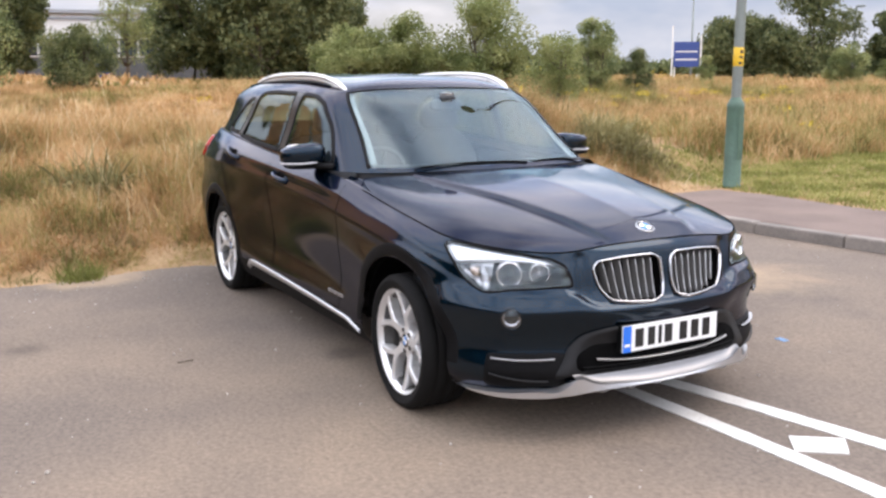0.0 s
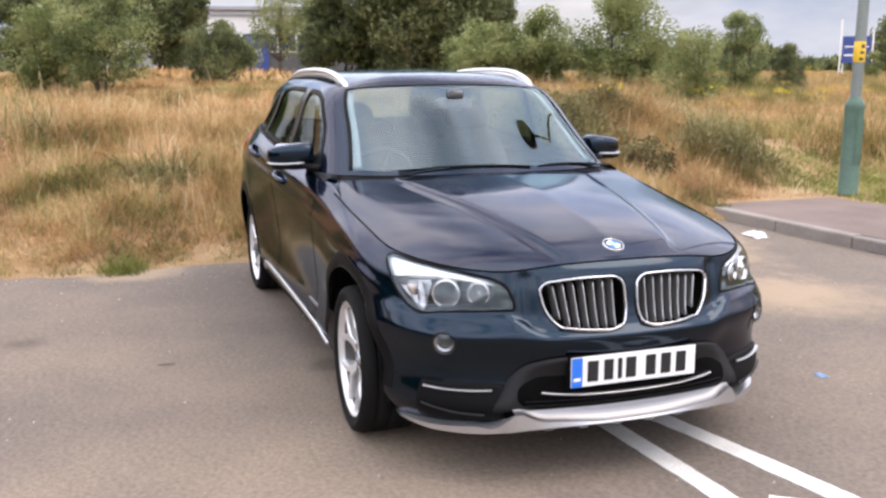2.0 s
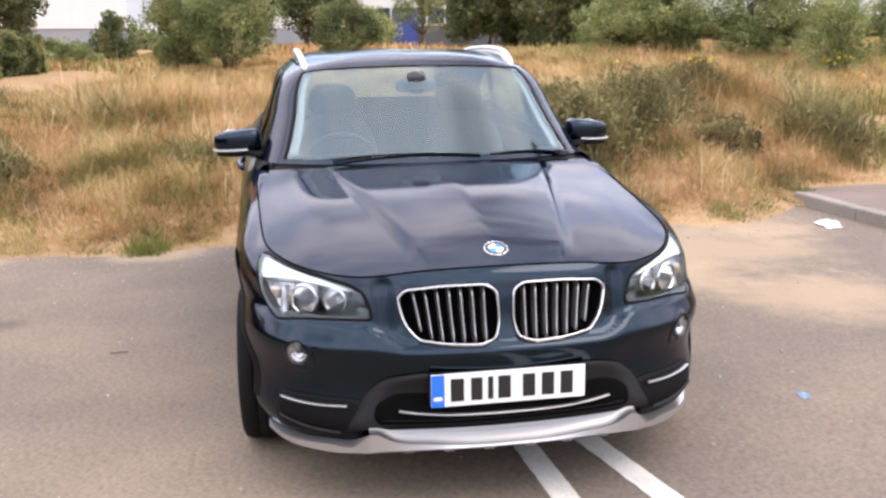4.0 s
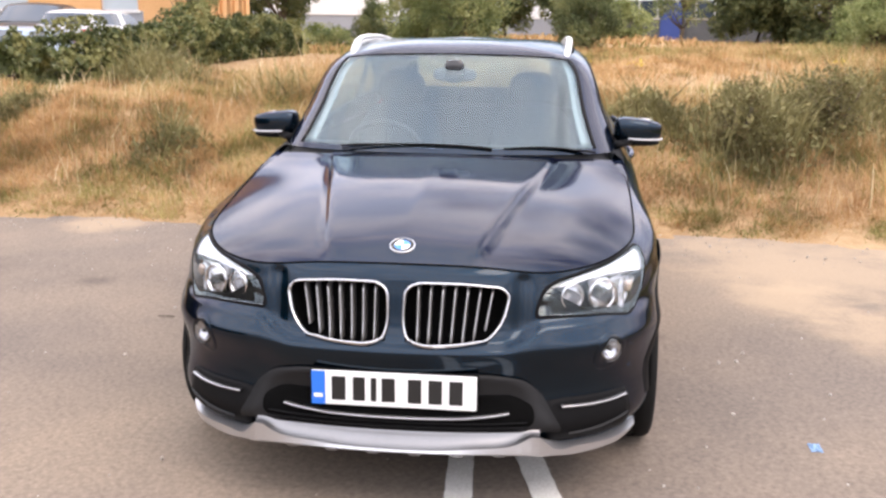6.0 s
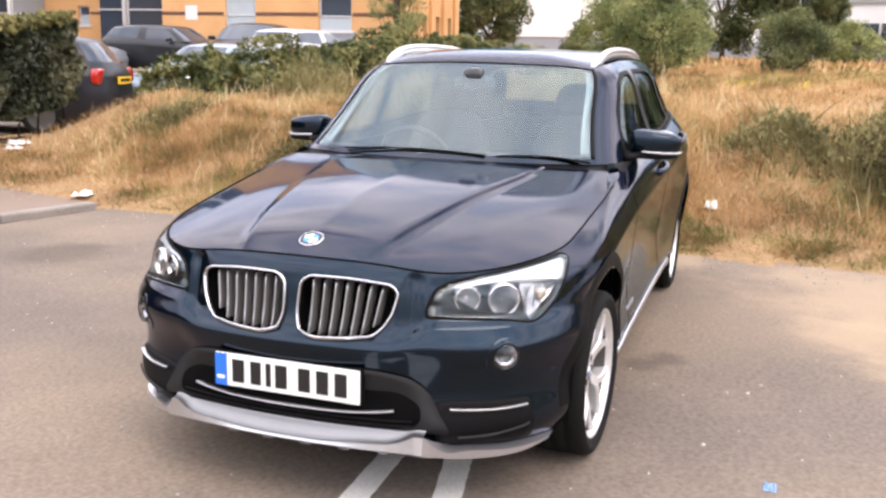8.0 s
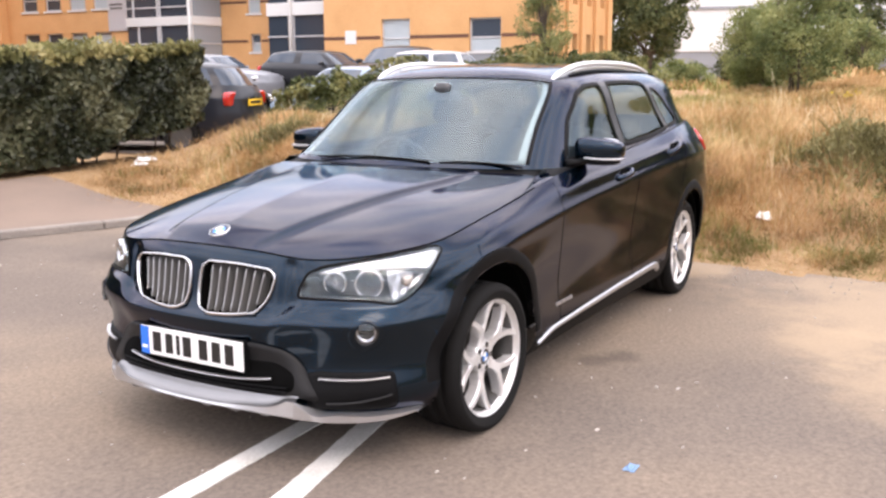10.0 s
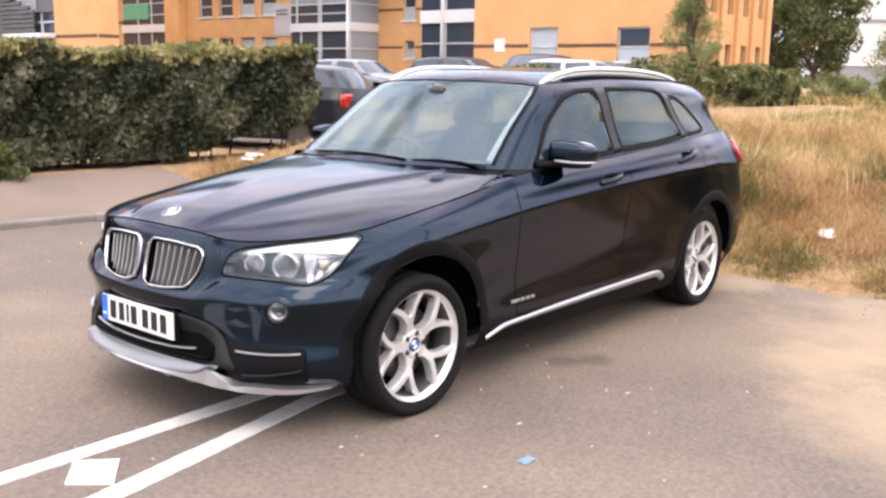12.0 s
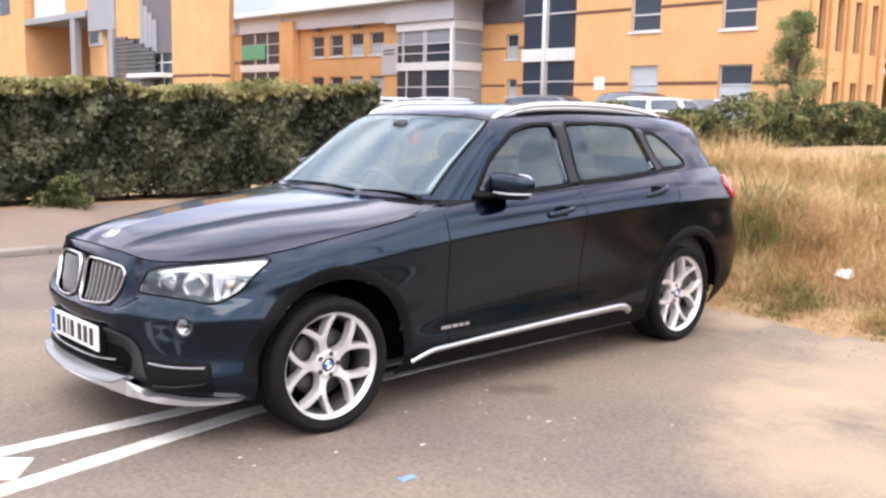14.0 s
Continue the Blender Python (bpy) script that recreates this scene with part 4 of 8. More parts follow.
class Cast:
    """Lays outlines drawn on a flat sheet onto a surface, along one direction."""

    def __init__(self, tree, origin, e1, e2, aim):
        self.tree, self.o = tree, Vector(origin)
        self.e1, self.e2, self.d = Vector(e1).normalized(), Vector(e2).normalized(), Vector(aim).normalized()

    def point(self, q, off=0.0):
        start = self.o + self.e1 * q[0] + self.e2 * q[1]
        hit, nrm, _, _ = self.tree.ray_cast(start, self.d)
        if hit is None:
            hit, nrm, _, _ = self.tree.find_nearest(start + self.d * 2.0)
        if nrm.dot(self.d) > 0:
            nrm = -nrm
        return hit + nrm * off, nrm

    def patch(self, name, outline, off, mat_, parent, label="", rings=6, depth=0.008, side=1, bulge=0.0, flat_in=None):
        """A curved plate over the outline, off the surface, its rim turned down by depth."""
        n = len(outline)
        c = sum((Vector(q) for q in outline), Vector((0, 0))) / n
        verts, faces = [self.point(c, off + bulge)[0]], []
        for k in range(1, rings + 1):
            t = k / rings
            for q in outline:
                verts.append(self.point(c + (Vector(q) - c) * t, off + bulge * (1 - t * t))[0])
        for q in outline:
            verts.append(self.point(q, off - depth)[0])
        for i in range(n):
            faces.append((0, 1 + i, 1 + (i + 1) % n))
        for k in range(rings):
            a = 1 + k * n
            faces += [(a + i, a + n + i, a + n + (i + 1) % n, a + (i + 1) % n) for i in range(n)]
        verts = [Vector((p.x, p.y * side, p.z)) for p in verts]
        bm = bmesh.new()
        vs = [bm.verts.new(p) for p in verts]
        for f in faces:
            bm.faces.new([vs[i] for i in f])
        bmesh.ops.recalc_face_normals(bm, faces=bm.faces)
        mid = verts[0]
        out_way = -self.d.copy()
        out_way.y *= side
        bm.faces.ensure_lookup_table()
        if bm.faces[0].normal.dot(out_way) < 0:
            bmesh.ops.reverse_faces(bm, faces=bm.faces)
        return part(name, bm, mat_, parent, label)

    def ribbon(self, name, pts, width, off, mat_, parent, label="", closed=False, height=0.0, side=1, sides=8):
        """A rounded moulding along a line on the surface: width across, height off it."""
        bm = bmesh.new()
        n = len(pts)
        ring = []
        P = [self.point(q, off) for q in pts]
        for i, (p, nrm) in enumerate(P):
            a = P[(i - 1) % n][0] if closed or i else p
            b = P[(i + 1) % n][0] if closed or i < n - 1 else p
            t = (b - a).normalized()
            s = nrm.cross(t).normalized()
            w = width if not hasattr(width, "__len__") else width[0] + (width[1] - width[0]) * i / (n - 1)
            h = height or 0.001
            row = []
            for k in range(sides + 1):
                g = math.pi * k / sides
                q = p + s * (w / 2 * math.cos(g)) + nrm * (h * math.sin(g))
                row.append(bm.verts.new((q.x, q.y * side, q.z)))
            ring.append(row)
        for i in range(n if closed else n - 1):
            a, b = ring[i], ring[(i + 1) % n]
            for k in range(sides):
                bm.faces.new((a[k], a[k + 1], b[k + 1], b[k]) if side > 0 else (b[k], b[k + 1], a[k + 1], a[k]))
        bmesh.ops.recalc_face_normals(bm, faces=bm.faces)
        return part(name, bm, mat_, parent, label)


TO_SIDE_TOP = Cast(top_tree, (0, 2.5, 0), (1, 0, 0), (0, 0, 1), (0, -1, 0))
TO_SIDE = Cast(body_tree, (0, 2.5, 0), (1, 0, 0), (0, 0, 1), (0, -1, 0))
TO_FRONT = Cast(body_tree, (3, 0, 0), (0, 1, 0), (0, 0, 1), (-1, 0, 0))
TO_CORNER = Cast(body_tree, (2.1, 2.1, 0), (-1, 1, 0), (0, 0, 1), (-1, -1, 0))
for s in (1, -1):
    for nm, poly in (("front_side_window", WIN_FRONT), ("rear_side_window", WIN_REAR), ("quarter_window", WIN_QUART)):
        o = rounded(poly, 0.035)
        pane = TO_SIDE_TOP.patch(nm, o, -0.002, SIDEGLASS, car, "tinted side glass", side=s)
        TO_SIDE_TOP.ribbon("window_trim", o, 0.026, 0.001, BLACKTRIM, pane, "black window surround", closed=True, height=0.003, side=s)
# windscreen and rear window follow the skin exactly
wu, wv = np.linspace(0, WS_U, 28), np.linspace(WS_V0, WS_V1, 32)
wp = top_skin.grid(wu, wv)
v, f = both_sides(wp, grid_faces(28, 32)[:, ::-1])
screen = welded("windscreen", v, f, WINDSCREEN, car, "clear windscreen glass reflecting the sky")
screen.visible_shadow = False
ru, rv = np.linspace(10.3, 12, 20), np.linspace(0.33, 1.82, 20)
v, f = both_sides(top_skin.grid(ru, rv), grid_faces(20, 20)[:, ::-1])
welded("rear_window", v, f, SIDEGLASS, car, "tinted rear glass")


def border(name, loops, width, mat_, parent, off=0.002, height=0.004, label=""):
    """A flat moulding along a line of points on the glass."""
    bm = bmesh.new()
    add_tube(bm, loops, width / 2, 8, closed=False, flat=0.35)
    return part(name, bm, mat_, parent, label)


edge = [tuple(p) for p in top_skin.grid([WS_U], np.linspace(WS_V0, WS_V1, 20))[0]]
top_edge = [tuple(p) for p in top_skin.grid(np.linspace(WS_U, 0, 24), [WS_V1])[:, 0]]
for s in (1, -1):
    border("pillar_seal", [(x, y * s, z) for x, y, z in edge], 0.022, BLACKTRIM, screen)
full_top = [(x, -y, z) for x, y, z in top_edge][:-1] + [(x, y, z) for x, y, z in top_edge[::-1]]
border("header_seal", full_top, 0.016, BLACKTRIM, screen)


def tube_part(name, pts, radius, mat_, parent, label="", sides=8, flat=1.0, closed=False, side=1):
    bm = bmesh.new()
    add_tube(bm, [(x, y * side, z) for x, y, z in pts], radius, sides, closed, flat)
    bmesh.ops.recalc_face_normals(bm, faces=bm.faces)
    return part(name, bm, mat_, parent, label)


def blob(name, centre, half, mat_, parent, power=3.0, label="", nu=28, nv=16, shape=None):
    """A rounded box-like body (a super-ellipsoid), reshaped point by point where shape is given."""
    verts, faces = [], []
    sg = lambda c, e: math.copysign(abs(c) ** e, c)
    e = 2 / power
    for i in range(nv + 1):
        b = -math.pi / 2 + math.pi * i / nv
        for j in range(nu):
            a = math.tau * j / nu
            p = [half[0] * sg(math.cos(b), e) * sg(math.cos(a), e), half[1] * sg(math.cos(b), e) * sg(math.sin(a), e), half[2] * sg(math.sin(b), e)]
            p = shape(*p) if shape else p
            verts.append([c + q for c, q in zip(centre, p)])
    for i in range(nv):
        for j in range(nu):
            faces.append((i * nu + j, i * nu + (j + 1) % nu, (i + 1) * nu + (j + 1) % nu, (i + 1) * nu + j))
    bm = bmesh.new()
    vs = [bm.verts.new(v) for v in verts]
    for f in faces:
        bm.faces.new([vs[k] for k in f])
    bmesh.ops.remove_doubles(bm, verts=bm.verts, dist=1e-5)
    bmesh.ops.recalc_face_normals(bm, faces=bm.faces)
    return part(name, bm, mat_, parent, label)


CREAM = material("pale cabin trim", (0.44, 0.44, 0.42), 0.8, vary=0.1)
PILLARBLACK = material("satin black panel", (0.008, 0.008, 0.009), 0.3, spec=0.25)
PILLARTRIM = material("grey pillar lining", (0.30, 0.30, 0.29), 0.8, vary=0.1)
CABIN = material("dark cabin plastic", (0.055, 0.055, 0.058), 0.65, vary=0.2, scale=20)
SEATCLOTH = material("dark seat cloth", (0.055, 0.055, 0.06), 0.9, vary=0.3, scale=30, fine=200, bump=0.001)
LAMPBLACK = material("matt lamp black", (0.004, 0.004, 0.0045), 0.5, spec=0.15, vary=0.2)
REFLECTOR = material("lamp reflector", (0.86, 0.86, 0.87), 0.16, 0.9)
# silver brow, its pale tone also holding the sky's reflection
BROWSILVER = material("lamp brow silver", (0.84, 0.85, 0.88), 0.32, 0.25, coat=0.4)
AMBER = material("turn lens", (0.50, 0.42, 0.36), 0.15, 0.4)
REDLENS = material("red lamp lens", (0.42, 0.012, 0.008), 0.12, coat=0.6)
PLATEWHITE = material("plate white", (0.86, 0.86, 0.85), 0.35, vary=0.04)
PLATEBLUE = material("plate blue", (0.01, 0.16, 0.68), 0.35)
INK = material("plate black", (0.012, 0.012, 0.012), 0.4)
ROUNDBLUE = material("badge blue", (0.03, 0.22, 0.62), 0.2, coat=0.5)
ROUNDWHITE = material("badge white", (0.82, 0.83, 0.85), 0.2, coat=0.5)
FOGMETAL = material("fog reflector", (0.42, 0.42, 0.44), 0.10, 0.95)
SLATGREY = material("grey slat plastic", (0.26, 0.255, 0.25), 0.38, 0.5)
# chin silver darker than the lip's: shade under the intake is in the colour
CHIN = material("shaded silver chin", (0.26, 0.26, 0.265), 0.38, 0.9, vary=0.08, scale=8, fine=100)
CHINLIP = material("satin silver lip", (0.54, 0.54, 0.55), 0.28, 0.85, vary=0.06, scale=8, fine=100)
INDICATOR = material("clear indicator strip", (0.6, 0.6, 0.62), 0.2, 0.2, coat=0.5)

# seams between panels
for s in (1, -1):
    seam = [tuple(p) for p in body_skin.grid(np.linspace(0, 9.4, 90), [0.0])[:, 0]]
    tube_part("panel_gap", seam, 0.0035, GAP, car, side=s)
    for line_ in (
        [(-0.665, 0.965), (-0.655, 0.90), (-0.66, 0.70), (-0.665, 0.45), (-0.67, 0.33)],
        [(-1.685, 1.03), (-1.685, 0.90), (-1.68, 0.70), (-1.68, 0.45), (-1.68, 0.335)],
        [(-2.60, 1.08), (-2.60, 0.97), (-2.54, 0.85), (-2.44, 0.72), (-2.38, 0.60)],
        [(-0.67, 0.335), (-1.3, 0.337), (-1.68, 0.34), (-2.20, 0.345)],
    ):
        TO_SIDE.ribbon("panel_gap", rounded(line_, 0.05, 0.03, False), 0.006, 0.0005, GAP, car, height=0.0008, side=s, sides=3)

# strip that closes the glasshouse foot to the shoulder, and the scuttle
foot = [tuple(p) for p in top_skin.grid(np.linspace(3.0, 12.0, 80), [0.0])[:, 0]]
for s in (1, -1):
    verts, faces = [], []
    shoulder = body_skin.grid(np.linspace(9.0, 19.0, 400), [0.0])[:, 0]
    for x, y, z in foot:
        near_i = int(np.argmin(np.hypot(shoulder[:, 0] - x, shoulder[:, 1] - y)))
        q = shoulder[near_i]
        verts += [(x, y * s, z + 0.004), ((x + q[0]) / 2, (y + q[1]) / 2 * s, max(z, q[2]) + 0.005), (q[0], q[1] * s, q[2] + 0.0005)]
    for i in range(len(foot) - 1):
        for k in range(2):
            a = i * 3 + k
            faces.append((a, a + 3, a + 4, a + 1) if s < 0 else (a, a + 1, a + 4, a + 3))
    put("belt_moulding", mesh_of("belt_moulding", verts, faces, True), BLACKTRIM, car)
    # wing top between the bonnet side and the pillar foot
    verts, faces = [], []
    for i in range(24):
        t = i / 23
        a = spline(BON_T, BON_SIDE)(np.array([0.80 + 0.20 * t]))[0]
        b = body_skin.grid([8.2 + 2.6 * t], [0.0])[0, 0]
        for k in range(5):
            f_ = k / 4
            p = a + (b - a) * f_
            verts.append((p[0], p[1] * s, p[2] + 0.004 * math.sin(math.pi * f_) - 0.002 * (1 - f_)))
    for i in range(23):
        for k in range(4):
            q = i * 5 + k
            faces.append((q, q + 1, q + 6, q + 5) if s > 0 else (q, q + 5, q + 6, q + 1))
    put("wing_top", mesh_of("wing_top", verts, faces, True), PAINT, car)
verts, faces = [], []
for i in range(41):
    r = -1 + i / 20
    a = np.array([-0.47 - 0.14 * abs(r) ** 2.2, 0.742 * r, 1.000 - 0.022 * abs(r) ** 3])
    g = top_skin.grid([min(3.3, abs(r) * 3.3)], [0.07])[0, 0] * [1, 1 if r > 0 else -1, 1]
    verts += [tuple(a), tuple((a + g) / 2 + [0, 0, -0.012]), tuple(g + [-0.006, 0, -0.004])]
for i in range(40):
    for k in range(2):
        q = i * 3 + k
        faces.append((q, q + 3, q + 4, q + 1))
put("scuttle_panel", mesh_of("scuttle_panel", verts, faces, True), BLACKTRIM, car, "black slatted plastic scuttle below the windscreen")
# dark band fired onto the foot of the glass, and the sensor patch
frit = top_skin.grid(np.linspace(0, WS_U, 30), np.linspace(WS_V0, 0.20, 4))
v, f = both_sides(frit + [0.004, 0, -0.006], grid_faces(30, 4)[:, ::-1])
welded("glass_band", v, f, LAMPBLACK, screen)
# wipers
for a, b, lift in (((-0.655, 0.665, 1.030), (-0.580, 0.265, 1.046), 0.012), ((-0.57, 0.215, 1.046), (-0.585, -0.46, 1.046), 0.012)):
    pts = [(a[0] + (b[0] - a[0]) * t, a[1] + (b[1] - a[1]) * t, a[2] + (b[2] - a[2]) * t + lift * math.sin(math.pi * t) - 0.004) for t in np.linspace(0, 1, 10)]
    wiper = tube_part("wiper", pts, [0.009 - 0.004 * t for t in np.linspace(0, 1, 10)], BLACKTRIM, car, "black wiper arm and blade", flat=0.6)
    tube_part("wiper_blade", [(x - 0.012, y, z - 0.003) for x, y, z in pts[2:]], 0.004, RUBBER, wiper)

# headlamps: deep housing, two bowls, bright brow, fluted outer reflector, clear cover
LAMPGREY = material("lamp housing grey", (0.10, 0.10, 0.105), 0.35, 0.6, vary=0.2, scale=30)
FLUTE = material("fluted lamp silver", (0.42, 0.42, 0.43), 0.25, 0.85, vary=0.1, scale=40)
lamp_o = rounded(LAMP, 0.02, 0.012)
BEZEL = [(-0.19, 0.735), (-0.135, 0.750), (-0.118, 0.712), (-0.075, 0.690), (0.0, 0.682), (0.07, 0.676), (0.13, 0.668), (0.135, 0.652), (0.04, 0.664), (-0.08, 0.671), (-0.195, 0.676)]
BROW_O = [(-0.130, 0.757), (-0.09, 0.772), (0.0, 0.789), (0.116, 0.801), (0.235, 0.812), (0.318, 0.819), (0.340, 0.811), (0.290, 0.758), (0.22, 0.772), (0.10, 0.778), (-0.03, 0.772)]
FLUTES = ([(0.122, 0.770), (0.170, 0.768), (0.168, 0.720), (0.160, 0.664), (0.138, 0.660), (0.128, 0.70)], [(0.176, 0.767), (0.222, 0.763), (0.214, 0.715), (0.194, 0.676), (0.166, 0.666), (0.174, 0.72)], [(0.228, 0.762), (0.292, 0.746), (0.252, 0.708), (0.202, 0.682), (0.220, 0.715)])


def turned(name, profile, at, side, mat_, parent, label=""):
    """A turned part set by a matrix, mirrored for the other side."""
    vv, ff = lathe(profile, 28)
    bm = bmesh.new()
    q = [bm.verts.new((p.x, p.y * side, p.z)) for p in (at @ Vector(p) for p in vv)]
    for fc in ff:
        bm.faces.new([q[k] for k in fc])
    bmesh.ops.remove_doubles(bm, verts=bm.verts, dist=1e-5)
    bmesh.ops.recalc_face_normals(bm, faces=bm.faces)
    return part(name, bm, mat_, parent, label)


for s in (1, -1):
    housing = TO_CORNER.patch("headlamp", lamp_o, -0.085, LAMPGREY, car, "clear headlamp with bright silver brow", depth=-0.084, side=s)
    TO_CORNER.patch("lamp_bezel", rounded(BEZEL, 0.012, 0.012), -0.010, LAMPBLACK, housing, "black lower lamp bezel", depth=0.030, side=s)
    TO_CORNER.patch("lamp_brow", rounded(BROW_O, 0.012, 0.015), -0.008, BROWSILVER, housing, "silver lamp brow whitened for the sky's reflection", depth=0.03, side=s)
    for k, poly in enumerate(FLUTES):
        TO_CORNER.patch("lamp_flute", rounded(poly, 0.008, 0.012), -0.020 - 0.006 * k, FLUTE, housing, "silver fluted reflector", depth=0.02, side=s, bulge=-0.012)
    TO_CORNER.patch("turn_lens", rounded([(0.180, 0.742), (0.222, 0.742), (0.216, 0.712), (0.186, 0.70)], 0.012, 0.012), -0.016, AMBER, housing, "pale clear turn lens", depth=0.02, side=s, bulge=0.006)
    for sc, zc, rr in ((-0.072, 0.730, 0.040), (0.052, 0.724, 0.050)):
        base, nrm = TO_CORNER.point((sc, zc), -0.030)
        way = Vector((0.86, 0.51, 0.02)).normalized()
        at = Matrix.Translation(base) @ way.to_track_quat("Y", "Z").to_matrix().to_4x4()
        turned("lamp_ring", [(rr * 0.84, 0.004), (rr * 0.90, 0.022), (rr, 0.026), (rr * 1.07, 0.018), (rr * 1.05, -0.03)], at, s, CHROME, housing)
        turned("lamp_bowl", [(0.0, -0.050), (rr * 0.35, -0.046), (rr * 0.62, -0.030), (rr * 0.80, -0.010), (rr * 0.88, 0.014)], at, s, REFLECTOR, housing)
        turned("lamp_bulb", [(0.0, 0.004), (rr * 0.20, 0.001), (rr * 0.28, -0.010), (rr * 0.30, -0.046)], at, s, GLOSSBLACK if sc > 0 else SILVER, housing)
    cover = TO_CORNER.patch("lamp_cover", lamp_o, 0.002, LAMPGLASS, housing, "clear lamp cover", depth=0.0, side=s)
    cover.visible_shadow = False
    TO_CORNER.ribbon("lamp_seal", lamp_o, 0.012, 0.0, BLACKTRIM, housing, closed=True, height=0.003, side=s)

# kidney grilles
kid_o = rounded(KIDNEY, 0.05, 0.012)
for s in (1, -1):
    grille = TO_FRONT.patch("grille", kid_o, -0.055, GAP, car, "dark kidney-shaped grille with chrome frame and upright slats", depth=-0.05, side=s)
    TO_FRONT.ribbon("grille_frame", kid_o, 0.011, 0.002, CHROME, grille, "chrome grille frame", closed=True, height=0.012, side=s, sides=10)
    for k in range(7):
        yt = 0.068 + 0.0385 * k
        yb = 0.067 + 0.0352 * k
        pts, top_, bot_ = [], 0.768 - 0.0028 * max(0, k - 3), 0.604 + (0.012 * max(0, k - 4) + 0.012 * max(0, k - 5))
        for t in np.linspace(0, 1, 8):
            p, n_ = TO_FRONT.point((yt + (yb - yt) * t, top_ + (bot_ - top_) * t), -0.016)
            pts.append(tuple(p))
        bm = bmesh.new()
        rows = []
        for x, y, z in pts:
            rows.append([bm.verts.new((x + dx, (y + dy) * s, z)) for dx, dy in ((0.010, -0.0026), (0.012, 0.0), (0.010, 0.0026), (-0.035, 0.0040), (-0.035, -0.0040))])
        for a, b in zip(rows, rows[1:]):
            for q in range(5):
                bm.faces.new((a[q], a[(q + 1) % 5], b[(q + 1) % 5], b[q]))
        bmesh.ops.recalc_face_normals(bm, faces=bm.faces)
        part("slat", bm, SLATGREY, grille, smooth=False)
        tube_part("slat_edge", [(x + 0.011, y, z) for x, y, z in pts], 0.0024, SILVER, grille, side=s)

# lower black grille frame, plate, strips
FRAME = [(-0.30, 0.505), (0.30, 0.505), (0.40, 0.480), (0.455, 0.43), (0.485, 0.37), (0.53, 0.300), (0.45, 0.312), (0.30, 0.316), (-0.30, 0.316), (-0.45, 0.312), (-0.53, 0.300), (-0.485, 0.37), (-0.455, 0.43), (-0.40, 0.480)]
TO_FRONT.patch("bumper_grille", rounded(FRAME, 0.05, 0.02), 0.010, FRAMEPLASTIC, car, "matt black lower bumper frame", rings=8, depth=0.012)
mouth = TO_FRONT.patch("air_intake", rounded([(-0.36, 0.435), (0.36, 0.435), (0.43, 0.39), (0.435, 0.335), (0.38, 0.322), (-0.38, 0.322), (-0.435, 0.335), (-0.43, 0.39)], 0.03, 0.02), 0.0125, GAP, car, "dark lower air intake", depth=0.004)
for zz in (0.330, 0.343):
    TO_FRONT.ribbon("intake_bar", [(y, zz) for y in np.linspace(-0.41, 0.41, 30)], 0.007, 0.0125, BLACKTRIM, mouth, height=0.008)
TO_FRONT.ribbon("intake_strip", [(y, 0.357 + 0.016 * (abs(y) / 0.35) ** 3) for y in np.linspace(-0.352, 0.352, 40)], 0.010, 0.014, SILVER, mouth, "satin silver strip", height=0.014)
for s in (1, -1):
    vent = TO_CORNER.patch("side_intake", rounded([(-0.19, 0.400), (-0.14, 0.408), (0.128, 0.402), (0.135, 0.350), (0.14, 0.265), (-0.05, 0.262), (-0.18, 0.270)], 0.02, 0.015), 0.006, BLACKTRIM, car, "black side intake with silver strip", depth=0.01, side=s)
    TO_CORNER.ribbon("intake_strip", [(-0.139 + 0.247 * t, 0.381 - 0.004 * math.sin(math.pi * t)) for t in np.linspace(0, 1, 16)], 0.010, 0.006, SILVER, vent, "satin silver strip", height=0.014, side=s)
    TO_CORNER.ribbon("intake_bar", [(-0.117 + 0.232 * t, 0.296 + 0.026 * t * t) for t in np.linspace(0, 1, 16)], 0.008, 0.008, FRAMEPLASTIC, vent, height=0.008, side=s)
    # fog lamp in a round recess
    base, nrm = TO_CORNER.point((0.023, 0.556), 0.0)
    at = Matrix.Translation(base) @ Vector((0.85, 0.52, 0.02)).normalized().to_track_quat("Y", "Z").to_matrix().to_4x4()
    fog = turned("fog_lamp", [(0.0, -0.034), (0.030, -0.028), (0.040, -0.006), (0.0425, 0.003), (0.046, -0.004)], at, s, GLOSSBLACK, car, "round fog lamp with chrome reflector")
    turned("fog_reflector", [(0.0, -0.028), (0.014, -0.026), (0.027, -0.016), (0.036, 0.000), (0.038, -0.004)], at, s, FOGMETAL, fog)
    turned("fog_bulb", [(0.0, -0.004), (0.008, -0.006), (0.010, -0.024)], at, s, GLOSSBLACK, fog)
    turned("fog_cover", [(0.0, 0.009), (0.018, 0.007), (0.034, 0.002)], at, s, LAMPGLASS, fog)
    TO_CORNER.ribbon("fog_recess", [(0.023 + 0.050 * math.cos(a), 0.547 + 0.054 * math.sin(a)) for a in np.linspace(0, math.tau, 36, endpoint=False)], 0.026, 0.001, PAINT, fog, closed=True, height=0.002, side=s)

